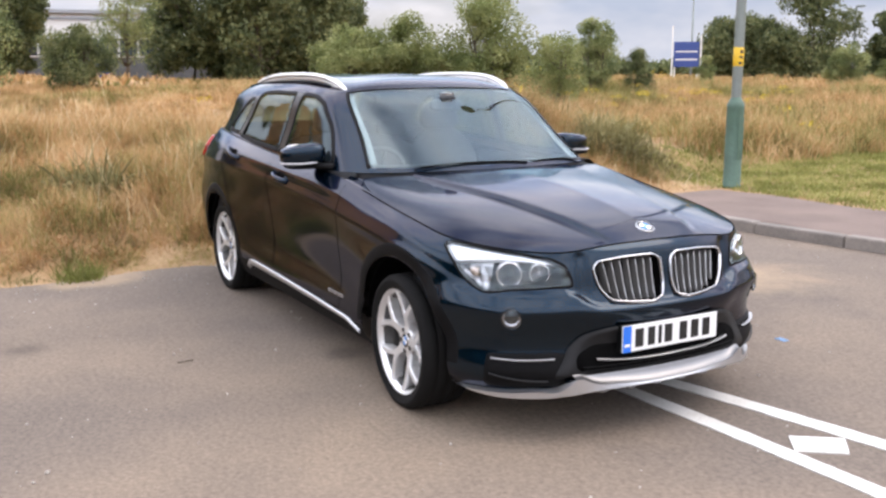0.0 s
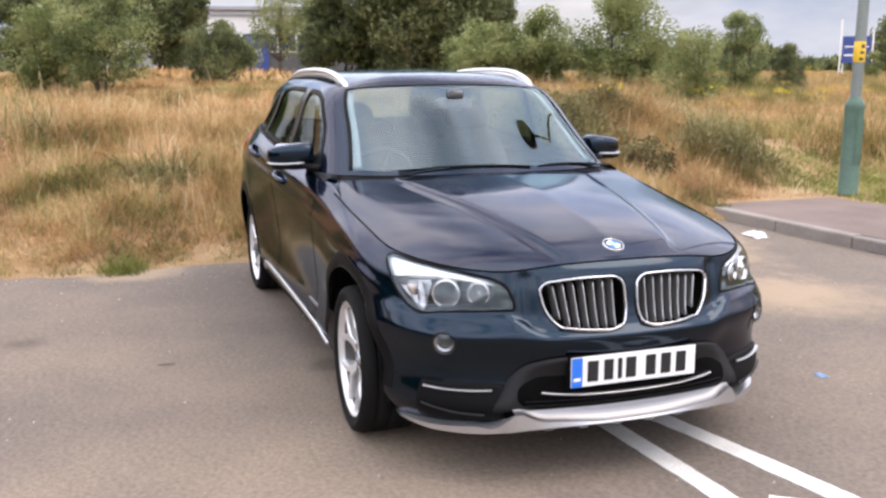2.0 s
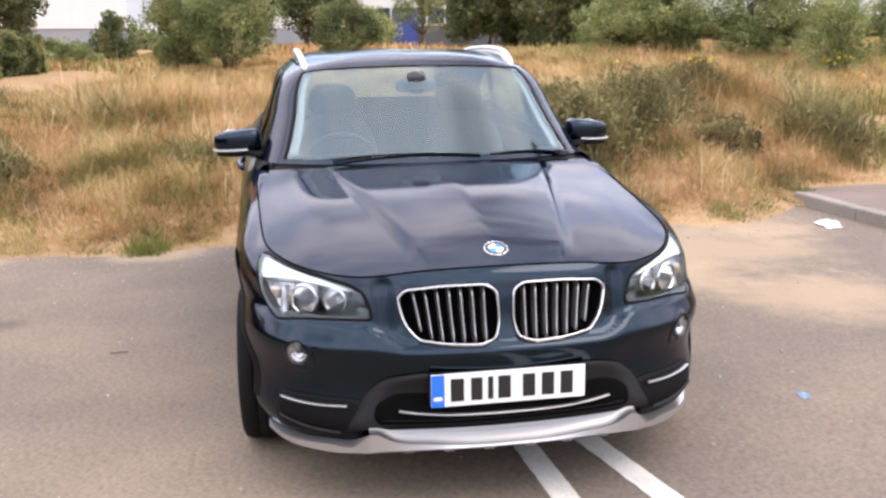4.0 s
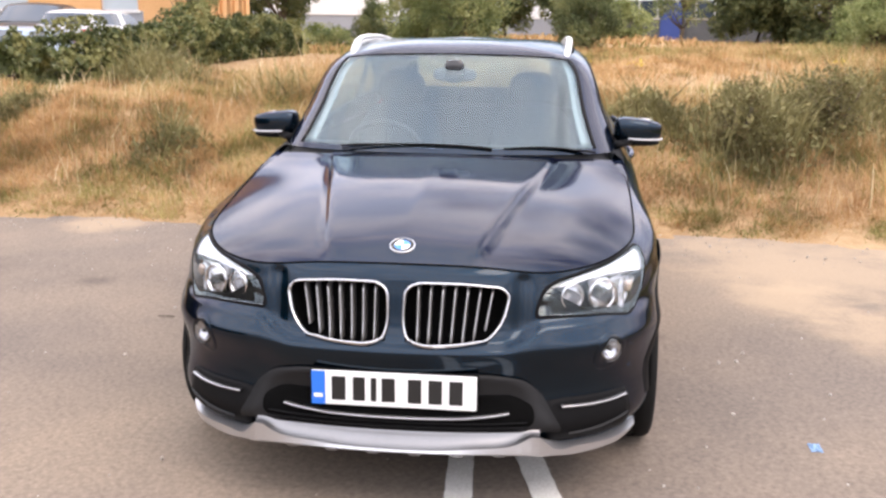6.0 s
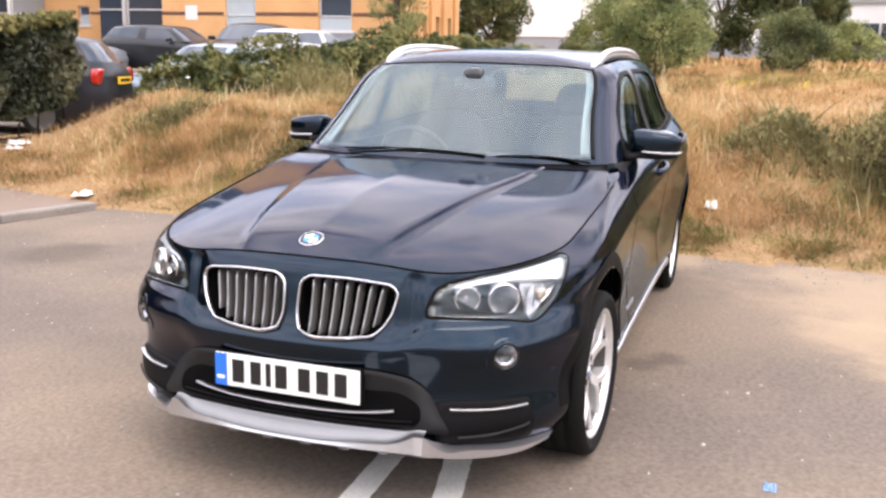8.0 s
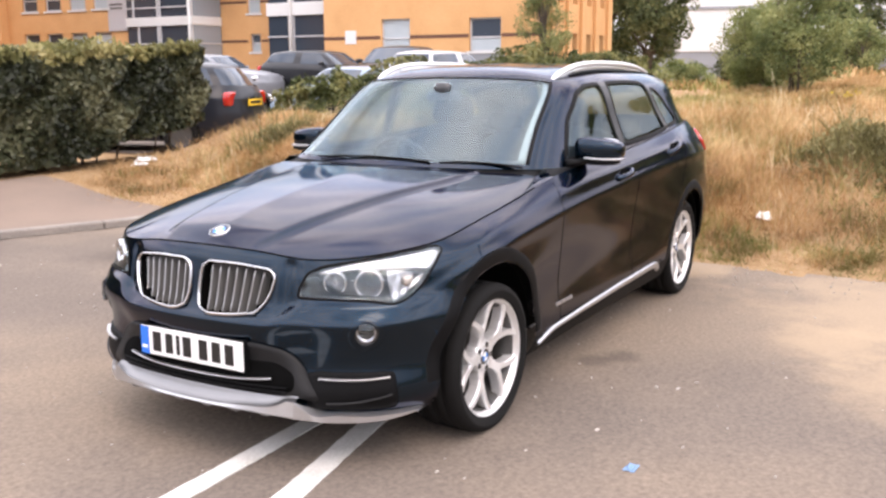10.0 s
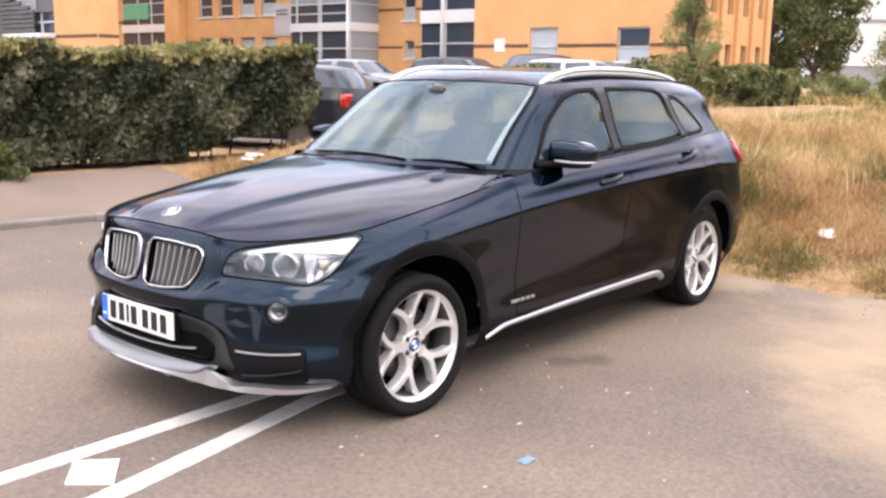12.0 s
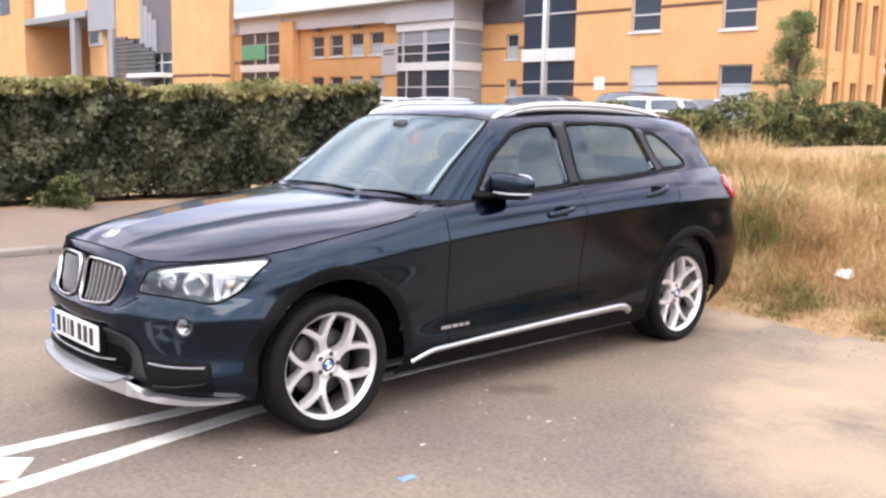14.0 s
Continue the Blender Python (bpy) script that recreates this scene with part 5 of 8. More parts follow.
# silver chin: a lip lofted along the plan of the bumper
plan = spline([0, 0.15, 0.30, 0.42, 0.50, 0.60, 0.68, 0.74, 0.779], [(0.800,), (0.796,), (0.780,), (0.757,), (0.729,), (0.666,), (0.594,), (0.517,), (0.437,)])
LIP_Z = spline([0, 0.15, 0.30, 0.40, 0.455, 0.495, 0.56, 0.66, 0.74, 0.779], [(0.265, 0.251), (0.267, 0.251), (0.276, 0.250), (0.294, 0.246), (0.306, 0.240), (0.262, 0.232), (0.250, 0.224), (0.241, 0.218), (0.237, 0.222), (0.234, 0.230)])
for s in (1, -1):
    top_rows, lip_rows = [], []
    bm_t, bm_l = bmesh.new(), bmesh.new()
    for y in np.r_[np.linspace(0, 0.40, 22), 0.43, 0.455, 0.475, np.linspace(0.495, 0.779, 30)]:
        px = float(plan(np.array([y]))[0, 0])
        zl, zb = (float(q) for q in LIP_Z(np.array([y]))[0])
        c = float(sstep(0.455, 0.51, y))
        lip = px + 0.022 + 0.022 * (1 - c)
        if y < 0.46:
            zt = max(0.322, zl + 0.010)
            rise_ = zt - zl
            top_rows.append([bm_t.verts.new(q) for q in ((px - 0.02, y * s, zt + 0.006), (px + 0.007, y * s, zt), (px + 0.010, y * s, zl + 0.68 * rise_), (px + 0.018, y * s, zl + 0.36 * rise_), (px + 0.030, y * s, zl + 0.12 * rise_), (lip - 0.001, y * s, zl))])
        lip_rows.append([bm_l.verts.new(q) for q in ((lip - 0.004 - 0.045 * c, y * s, zl + 0.006 * c), (lip, y * s, zl - 0.001), (lip + 0.004 * (1 - c), y * s, zb + 0.007 * (1 - c)), (lip - 0.004, y * s, zb), (px - 0.09, y * s, zb + 0.004))])
    for bm, rows in ((bm_t, top_rows), (bm_l, lip_rows)):
        for a, b in zip(rows, rows[1:]):
            for k in range(len(a) - 1):
                bm.faces.new((a[k], a[k + 1], b[k + 1], b[k]))
        bmesh.ops.recalc_face_normals(bm, faces=bm.faces)
    plate_ = part("chin_plate", bm_t, CHIN, car, "silver bumper chin in a darker, shaded tone")
    part("chin_lip", bm_l, CHINLIP, plate_, "bright satin silver lip", smooth=False)
for y in (-0.33, -0.20, -0.067, 0.067, 0.20, 0.33):
    px = float(plan(np.array([abs(y)]))[0, 0])
    box_part("chin_rib", (px - 0.06, y - 0.020, 0.237), (px + 0.034, y + 0.020, 0.254), CHIN, car, 0.007)

# number plate with bars for its characters
plate = box_part("number_plate", (0.818, -0.2575, 0.396), (0.826, 0.2575, 0.507), PLATEWHITE, car, 0.003, "white number plate with a blue end band")
box_part("plate_band", (0.8265, -0.2572, 0.397), (0.8275, -0.2140, 0.506), PLATEBLUE, plate, label="blue band")
box_part("band_mark", (0.828, -0.250, 0.420), (0.8285, -0.222, 0.432), PLATEWHITE, plate)
for k, y in enumerate((-0.172, -0.108, -0.062, -0.016, 0.066, 0.130, 0.194)):
    wd = (0.022, 0.019, 0.009, 0.021, 0.021, 0.021, 0.021)[k]
    box_part("plate_bar", (0.8265, y - wd, 0.413), (0.8275, y + wd, 0.490), INK, plate)
box_part("plate_holder", (0.790, -0.262, 0.392), (0.8175, 0.262, 0.510), BLACKTRIM, car, 0.004)


def roundel(name, centre, way, radius, parent, deep=True):
    """A round badge: chrome rim, dark ring and four plain quarters."""
    at = Matrix.Translation(centre) @ Vector(way).normalized().to_track_quat("Y", "Z").to_matrix().to_4x4()
    top = None
    for nm, prof, mt in ((name, [(0.0, 0.002), (radius * 0.66, 0.002), (radius * 0.68, 0.004), (radius * 0.92, 0.0045), (radius * 0.93, 0.006), (radius, 0.004), (radius, -0.004)], CHROME), ("badge_ring", [(radius * 0.64, 0.0042), (radius * 0.68, 0.0052), (radius * 0.90, 0.0052), (radius * 0.92, 0.004)], INK)):
        vv, ff = lathe(prof, 32)
        me = mesh_of(nm, [at @ Vector(p) for p in vv], ff, True)
        ob = put(nm, me, mt, (top if deep else None) or parent, "round blue and white badge" if not top else "")
        top = top or ob
    for k in range(4):
        vv = [(0, 0.0055, 0)] + [(radius * 0.63 * math.cos(a), 0.0048, radius * 0.63 * math.sin(a)) for a in np.linspace(k * math.pi / 2, (k + 1) * math.pi / 2, 8)]
        me = mesh_of("badge_quarter", [at @ Vector(p) for p in vv], [(0, i + 2, i + 1) for i in range(7)])
        put("badge_quarter", me, ROUNDBLUE if k % 2 else ROUNDWHITE, top if deep else parent)
    return top


roundel("badge", (0.640, 0.0, 0.868), (0.42, 0, 1), 0.041, car)
for s in (1, -1):
    for x0, x1 in ((-0.625, -0.69), (-0.70, -0.735), (-0.745, -0.775), (-0.785, -0.815)):
        p0, _ = TO_SIDE.point(((x0 + x1) / 2, 0.406), 0.0)
        box_part("model_bar", (x1, s * p0.y - 0.003, 0.399), (x0, s * p0.y + 0.003, 0.414), SILVER, car, 0.001, "silver lettering worn to a bar")

# arch trims, liners, sill strips, handles, lamps at the tail
for s in (1, -1):
    for ax, az in AXLES:
        arc = [(ax + 0.416 * math.cos(a), az + 0.416 * math.sin(a)) for a in np.linspace(radians(1), radians(179), 48)]
        TO_SIDE.ribbon("arch_trim", arc, 0.064, -0.002, BLACKTRIM, car, "black wheel arch trim", height=0.006, side=s)
        verts, faces = [], []
        for a in np.linspace(radians(2), radians(178), 40):
            for y, r in ((0.835, 0.388), (0.80, 0.400), (0.50, 0.40), (0.49, 0.02)):
                verts.append((ax + r * math.cos(a), y * s, az + r * math.sin(a)))
        for i in range(39):
            for k in range(3):
                q = i * 4 + k
                faces.append((q, q + 4, q + 5, q + 1))
        put("arch_liner", mesh_of("arch_liner", verts, faces, True), GAP, car)
    strip = [(-0.44, 0.268), (-0.50, 0.290), (-0.57, 0.308), (-0.9, 0.318), (-1.45, 0.330), (-2.02, 0.338), (-2.10, 0.330), (-2.15, 0.300)]
    TO_SIDE.ribbon("sill_strip", rounded(strip, 0.04, 0.03, False), [0.022, 0.042], 0.002, SILVER, car, "satin silver sill strip", height=0.013, side=s)
    for hx, hz, tilt in ((-1.475, 0.935, 0.03), (-2.365, 1.008, 0.05)):
        p0, _ = TO_SIDE.point((hx, hz), 0.0)
        grip = tube_part("door_handle", [(hx + 0.105 - 0.21 * t, p0.y - 0.006 + 0.034 * math.sin(math.pi * t) ** 0.6, hz - 0.004 + tilt * (t - 0.5)) for t in np.linspace(0, 1, 14)], 0.015, PAINT, car, "body-coloured door handle", side=s, flat=1.15)
        # flat dark patch: the shade of the grip hollow, put on as colour
        TO_SIDE.patch("handle_recess_shade", rounded([(hx - 0.055, hz - 0.030), (hx - 0.055, hz + 0.028), (hx + 0.055, hz + 0.024), (hx + 0.055, hz - 0.032)], 0.025, 0.012), 0.0012, GAP, grip, depth=0.002, side=s)
    TO_SIDE.patch("tail_lamp", rounded([(-3.33, 0.925), (-3.27, 1.00), (-3.30, 1.068), (-3.43, 1.062), (-3.46, 0.93), (-3.40, 0.90)], 0.03, 0.02), 0.012, REDLENS, car, "red tail lamp", depth=0.02, side=s, bulge=0.012)

# black pillar panels between the side windows
for s in (1, -1):
    for poly in ([(-1.650, 1.050), (-1.615, 1.402), (-1.722, 1.406), (-1.742, 1.058)], [(-2.498, 1.105), (-2.372, 1.378), (-2.448, 1.362), (-2.572, 1.116)]):
        TO_SIDE_TOP.patch("pillar_panel", rounded(poly, 0.008, 0.02), 0.003, PILLARBLACK, car, depth=0.004, side=s)

# door mirrors
for s in (1, -1):
    def mirror_shape(x, y, z):
        out = (y + 0.104) / 0.208
        z2 = z * (1.05 - 0.42 * out) if z > 0 else z * (1.0 - 0.25 * out)
        return x * (1 - 0.25 * max(0, y / 0.105)) - 0.03 * out * out, y, z2

    base_m = blob("door_mirror", (-1.055, 0.886 * s, 1.090), (0.074, 0.114, 0.066), PAINT, car, 3.8, "dark blue door mirror with a bright indicator strip", shape=lambda x, y, z: mirror_shape(x, y * s, z) if s > 0 else tuple(np.array(mirror_shape(x, -y, z)) * [1, -1, 1]))
    blob("mirror_foot", (-1.060, 0.872 * s, 1.034), (0.068, 0.118, 0.018), BLACKTRIM, base_m, 2.6)
    tube_part("mirror_arm", [(-0.92, 0.765, 1.03), (-0.96, 0.80, 1.034), (-1.03, 0.86, 1.04)], [0.034, 0.028, 0.024], BLACKTRIM, base_m, side=s, flat=0.6)
    tube_part("indicator_strip", [(-0.984, 0.835, 1.054), (-0.984, 0.88, 1.052), (-0.992, 0.93, 1.050), (-1.012, 0.972, 1.050), (-1.045, 0.998, 1.050), (-1.085, 1.002, 1.051)], 0.0045, INDICATOR, base_m, "bright indicator strip", side=s)
    blob("mirror_glass", (-1.130, 0.886 * s, 1.090), (0.004, 0.088, 0.052), CHROME, base_m, 3.0)

# roof rails
for s in (1, -1):
    rail = [(-1.255, 0.534, 1.409), (-1.32, 0.542, 1.441), (-1.42, 0.550, 1.471), (-1.55, 0.556, 1.493), (-1.75, 0.560, 1.505), (-2.05, 0.560, 1.507), (-2.35, 0.555, 1.499), (-2.6, 0.546, 1.479), (-2.78, 0.534, 1.451), (-2.88, 0.526, 1.423)]
    pts = spline(np.arange(10), np.array(rail))(np.linspace(0, 9, 50))
    ob = tube_part("roof_rail", [tuple(p) for p in pts], [0.009 + 0.008 * math.sin(math.pi * min(1, t * 6 if t < 0.1 else (1 - t) * 6 if t > 0.9 else 1) / 2) for t in np.linspace(0, 1, 50)], ALLOY, car, "satin silver roof rail", side=s, flat=0.9, sides=12)
    tube_part("rail_base", [(p[0], p[1] - 0.004, p[2] - 0.021) for p in pts[4:-4]], 0.013, ALLOY, ob, side=s, flat=1.3)
    for x0, x1 in ((-1.30, -1.52), (-2.55, -2.84)):
        sel = [p for p in pts if x1 < p[0] < x0]
        tube_part("rail_foot", [(p[0], p[1] - 0.004, p[2] - 0.022) for p in sel], 0.016, SILVER, ob, side=s)
    tube_part("roof_ditch", [tuple(p) for p in top_skin.grid(np.linspace(4.2, 9.5, 40), [2.62])[:, 0]], 0.006, GAP, car, side=s)
# aerial fin and roof edge spoiler
v, f = both_sides(top_skin.grid(np.linspace(10.0, 12.0, 14), np.linspace(2.15, 3.0, 6)) + [-0.055, 0, 0.004], grid_faces(14, 6)[:, ::-1])
welded("roof_spoiler", v, f, PAINT, car)

# underside and cabin
bm = bmesh.new()
add_box(bm, (-3.40, -0.66, 0.22), (0.42, 0.66, 0.36), 0.05)
part("underbody", bm, GAP, car, smooth=False)
bm = bmesh.new()
add_box(bm, (-3.35, -0.76, 0.34), (-0.62, 0.76, 0.40))
for s in (1, -1):
    add_box(bm, (-3.35, s * 0.775 - 0.02, 0.38), (-0.72, s * 0.775 + 0.005, 0.995))
add_box(bm, (-0.74, -0.76, 0.38), (-0.68, 0.76, 0.97))
add_box(bm, (-3.40, -0.70, 0.38), (-3.34, 0.70, 1.02))
part("cabin_tub", bm, CABIN, car, "dark cabin lining", smooth=False)
liner = top_skin.grid(np.linspace(0, 12, 60), np.linspace(2.05, 5, 14))
v, f = both_sides(liner + [0, 0, -0.022], grid_faces(60, 14))
welded("headlining", v, f, CREAM, car, "pale grey roof lining")
for s in (1, -1):
    a_in = top_skin.grid(np.linspace(2.40, 2.85, 8), np.linspace(0.12, 2.0, 30)) + [-0.012, -0.012, -0.014]
    me = mesh_of("pillar_trim", a_in.reshape(-1, 3) * [1, s, 1], grid_faces(8, 30) if s > 0 else grid_faces(8, 30)[:, ::-1], True)
    put("pillar_trim", me, PILLARTRIM, car, "pale windscreen pillar lining")
bm = bmesh.new()
rows = []
for y in np.linspace(-0.74, 0.74, 30):
    hump = 0.028 * math.exp(-(((y + 0.37) / 0.16) ** 2))
    rows.append([bm.verts.new((x - 0.05 * (y / 0.74) ** 2, y, z + (hump if 2 < i < 5 else 0))) for i, (x, z) in enumerate(((-0.60, 0.97), (-0.72, 0.975), (-0.90, 0.985), (-1.02, 0.985), (-1.10, 0.955), (-1.13, 0.87), (-1.08, 0.70), (-0.95, 0.55)))])
for a, b in zip(rows, rows[1:]):
    for k in range(7):
        bm.faces.new((a[k], b[k], b[k + 1], a[k + 1]))
part("dashboard", bm, CABIN, car, "dark dashboard")
vv, ff = [], []
bm = bmesh.new()
tilt = Matrix.Translation((-1.27, -0.37, 0.93)) @ pose(0, 0, 0, 0, -62, 0)
add_tube(bm, [tilt @ Vector((0.185 * math.cos(a), 0.185 * math.sin(a), 0)) for a in np.linspace(0, math.tau, 36, endpoint=False)], 0.015, 8, True)
for a in (0.2, math.pi - 0.2, -math.pi / 2):
    add_tube(bm, [tilt @ Vector((0.18 * math.cos(a), 0.18 * math.sin(a), 0)), tilt @ Vector((0.04 * math.cos(a), 0.04 * math.sin(a), -0.03))], 0.018, 6, flat=0.5)
add_tube(bm, [tilt @ Vector((0, 0, -0.02)), tilt @ Vector((0, 0, -0.16))], [0.065, 0.04], 12)
part("steering_wheel", bm, CABIN, car, "dark steering wheel")


def seat(x, y, wide, z0=0.52, z1=1.13, lean=0.24):
    s_ = blob("seat", (x, y, z0 + 0.02), (0.26, wide, 0.085), SEATCLOTH, car, 3.2, "dark cloth seat")
    blob("seat_back", (x - 0.33, y, (z0 + z1) / 2 + 0.03), (0.075, wide, (z1 - z0) / 2), SEATCLOTH, s_, 3.4, shape=lambda a, b, c: (a - lean * c, b * (1 - 0.22 * max(0, c / ((z1 - z0) / 2)) ** 2), c))
    return s_


for y in (0.37, -0.37):
    s_ = seat(-1.42, y, 0.25)
    blob("headrest", (-1.845, y, 1.235), (0.05, 0.135, 0.090), SEATCLOTH, s_, 3.0, shape=lambda a, b, c: (a - 0.2 * c, b * (1 - 0.12 * c / 0.09), c))
    for d in (-0.05, 0.05):
        tube_part("headrest_post", [(-1.80, y + d, 1.10), (-1.82, y + d, 1.20)], 0.007, CHROME, s_)
s_ = seat(-2.25, 0.0, 0.66, 0.55, 1.06, 0.22)
for y in (-0.42, 0.0, 0.42):
    blob("headrest", (-2.665, y, 1.12), (0.045, 0.125, 0.065), SEATCLOTH, s_, 3.0)
rv = blob("rear_view_mirror", (-1.085, 0.0, 1.335), (0.022, 0.105, 0.034), CABIN, car, 3.2, "dark rear-view mirror")
blob("sensor_box", (-1.075, 0.0, 1.352), (0.034, 0.050, 0.056), GLOSSBLACK, rv, 3.4)


# wheels
# rim barrel far darker than the alloy; the shade behind the spokes is coloured in
BARREL = material("shaded inner rim", (0.10, 0.098, 0.095), 0.5, 0.6, vary=0.3, scale=12)
RIMLIP = ALLOY
def wheel(name, label):
    tyre = [(0.236, -0.108), (0.246, -0.117), (0.272, -0.122), (0.292, -0.118), (0.302, -0.102), (0.305, -0.085), (0.305, -0.062), (0.301, -0.060), (0.301, -0.054), (0.305, -0.052), (0.306, -0.004), (0.302, -0.003), (0.302, 0.003), (0.306, 0.004), (0.305, 0.052), (0.301, 0.054), (0.301, 0.060), (0.305, 0.062), (0.305, 0.085), (0.302, 0.102), (0.293, 0.117), (0.283, 0.121), (0.280, 0.1235), (0.273, 0.1235), (0.270, 0.122), (0.248, 0.117), (0.239, 0.110), (0.236, 0.102)]
    rim = [(0.150, -0.09), (0.205, -0.100), (0.238, -0.108), (0.236, -0.098), (0.212, -0.085), (0.206, 0.03), (0.215, 0.075), (0.226, 0.092), (0.230, 0.100), (0.2365, 0.106), (0.2395, 0.110), (0.2415, 0.105)]
    vv, ff = lathe(rim, 72)
    w = r_ = hub = put(name, mesh_of(name, vv, ff, True), BARREL, car, label)
    vv, ff = lathe([(0.222, 0.086), (0.228, 0.098), (0.2365, 0.107), (0.2395, 0.1112), (0.2418, 0.1055)], 72)
    put("rim_lip", mesh_of("rim_lip", vv, ff, True), RIMLIP, w)
    vv, ff = lathe(tyre, 72)
    put("tyre", mesh_of("tyre", vv, ff, True), RUBBER, w, "black road tyre")
    half_o = [(0.03, 36), (0.062, 32), (0.075, 18), (0.10, 10.5), (0.125, 11), (0.165, 16.5), (0.2, 21.5), (0.2255, 26), (0.2275, 22.5), (0.2275, 19), (0.205, 14), (0.18, 9.5), (0.155, 5.0)]
    outline = [(r, -a) for r, a in half_o] + [(0.138, 0)] + half_o[::-1]
    dish = lambda r: 0.070 + 0.020 * float(sstep(0.06, 0.15, r)) + 0.006 * float(sstep(0.17, 0.225, r))
    for k in range(5):
        bm = bmesh.new()
        c0 = radians(36 + 72 * k + 90)
        front, backv, inner = [], [], []
        for r, a in outline:
            an = c0 + radians(a)
            front.append(bm.verts.new((r * math.cos(an), dish(r) - 0.004, r * math.sin(an))))
            backv.append(bm.verts.new((r * math.cos(an), dish(r) - 0.045, r * math.sin(an))))
            rr, aa = r, a
            mid_a = 22 if r > 0.22 else 17 if r > 0.185 else 12 if r > 0.16 else 8 if r > 0.13 else 0
            aa = a + (math.copysign(mid_a, a) - a) * (0.28 if r > 0.13 else 0.12) if abs(a) > 1 else a
            rr = r - (0.007 if abs(a) < 1 and r > 0.1 else 0)
            an = c0 + radians(aa)
            inner.append(bm.verts.new((rr * math.cos(an), dish(rr) + 0.003, rr * math.sin(an))))
        n = len(outline)
        for i in range(n):
            j = (i + 1) % n
            bm.faces.new((front[i], front[j], backv[j], backv[i]))
            bm.faces.new((front[j], front[i], inner[i], inner[j]))
        bm.faces.new(inner)
        bmesh.ops.recalc_face_normals(bm, faces=bm.faces)
        bmesh.ops.triangulate(bm, faces=[f for f in bm.faces if len(f.verts) > 4])
        part("spoke", bm, ALLOY, r_, smooth=False)
    vv, ff = lathe([(0.0, 0.072), (0.034, 0.072), (0.037, 0.076), (0.060, 0.074), (0.066, 0.068), (0.067, 0.02)], 40)
    put("hub", mesh_of("hub", vv, ff, True), ALLOY, w)
    for k in range(5):
        a = radians(72 * k + 90)
        vv, ff = lathe([(0.0, 0.077), (0.0085, 0.077), (0.0115, 0.0775), (0.012, 0.070)], 14)
        put("bolt", mesh_of("bolt", [(x + 0.050 * math.cos(a), y, z + 0.050 * math.sin(a)) for x, y, z in vv], ff, True), DARKMETAL, hub)
    roundel("hub_cap", (0, 0.0735, 0), (0, 1, 0), 0.033, w, deep=False)
    vv, ff = lathe([(0.06, -0.01), (0.06, 0.018), (0.155, 0.018), (0.158, 0.010), (0.158, -0.006), (0.06, -0.006)], 48)
    put("brake_disc", mesh_of("brake_disc", vv, ff, True), DARKMETAL, w, "grey brake disc")
    vv, ff = lathe([(0.0, -0.03), (0.208, -0.03), (0.209, -0.05)], 40)
    put("wheel_back", mesh_of("wheel_back", vv, ff, True), GAP, w)
    return w


proto = wheel("wheel", "silver forked-spoke alloy wheel with black tyre")
proto.matrix_basis = pose(0.025, 0.753, 0.329, 0, -19, -2.2)
for m in (pose(-2.735, 0.728, 0.331, 0, 9, 0), pose(0.012, -0.753, 0.329, 0, 25, 177.8), pose(-2.735, -0.728, 0.331, 0, 50, 180)):
    copy_thing(proto, m)


# ---- road markings, kerbs and footway details ----
def flat_strip(name, pts, width, mat_, label, category, z=0.0045):
    """A painted line on the road, a thin raised film with ragged ends."""
    rng = random.Random(len(pts) * 7 + int(width * 1000))
    verts, faces = [], []
    p = [Vector(q) for q in pts]
    dense = []
    for a, b in zip(p, p[1:]):
        k = max(2, int((b - a).length / 0.03))
        dense += [a + (b - a) * (i / k) for i in range(k)]
    dense.append(p[-1])
    for i, q in enumerate(dense):
        t = (dense[min(i + 1, len(dense) - 1)] - dense[max(i - 1, 0)]).normalized()
        s = Vector((-t.y, t.x)) * width / 2
        for side in (-1, 1):
            e = q + s * side * (1 + rng.uniform(-0.05, 0.05))
            zz = ROAD_Z + 0.002 * math.sin(e.x * 1.1 + e.y)
            verts += [(e.x, e.y, zz + z), (e.x, e.y, zz - 0.004)]
    for i in range(len(dense) - 1):
        a = i * 4
        faces += [(a, a + 4, a + 6, a + 2), (a + 1, a, a + 2, a + 3)[::-1] if i == 0 else (a, a + 1, a + 5, a + 4), (a + 2, a + 6, a + 7, a + 3)]
    return tagged(put(name, mesh_of(name, verts, faces), mat_), label, category, kind="structure")


flat_strip("road_line", [(-3.2, 0.02), (-1.0, 0.11), (0.30, 0.175), (0.9, 0.205), (1.6, 0.225), (3.2, 0.25), (6.0, 0.30)], 0.092, LINE, "worn white painted road line", "road line")
flat_strip("road_line", [(-3.2, -0.05 + 0.32), (-1.0, 0.30), (0.2, 0.395), (0.66, 0.49), (1.35, 0.625), (2.2, 0.78), (4.0, 1.05)], 0.098, LINE, "worn white painted road line beside its twin", "road line")
v = [(1.146, 0.37), (1.27, 0.265), (1.395, 0.43), (1.28, 0.55)]
me = mesh_of("road_mark", [(x, y, ROAD_Z + 0.0068) for x, y in v] + [(x, y, ROAD_Z - 0.003) for x, y in v], [(0, 1, 2, 3), (0, 4, 5, 1), (1, 5, 6, 2), (2, 6, 7, 3), (3, 7, 4, 0)])
tagged(put("road_mark", me, LINE), "white painted diamond mark on the tarmac", "road mark", kind="structure")

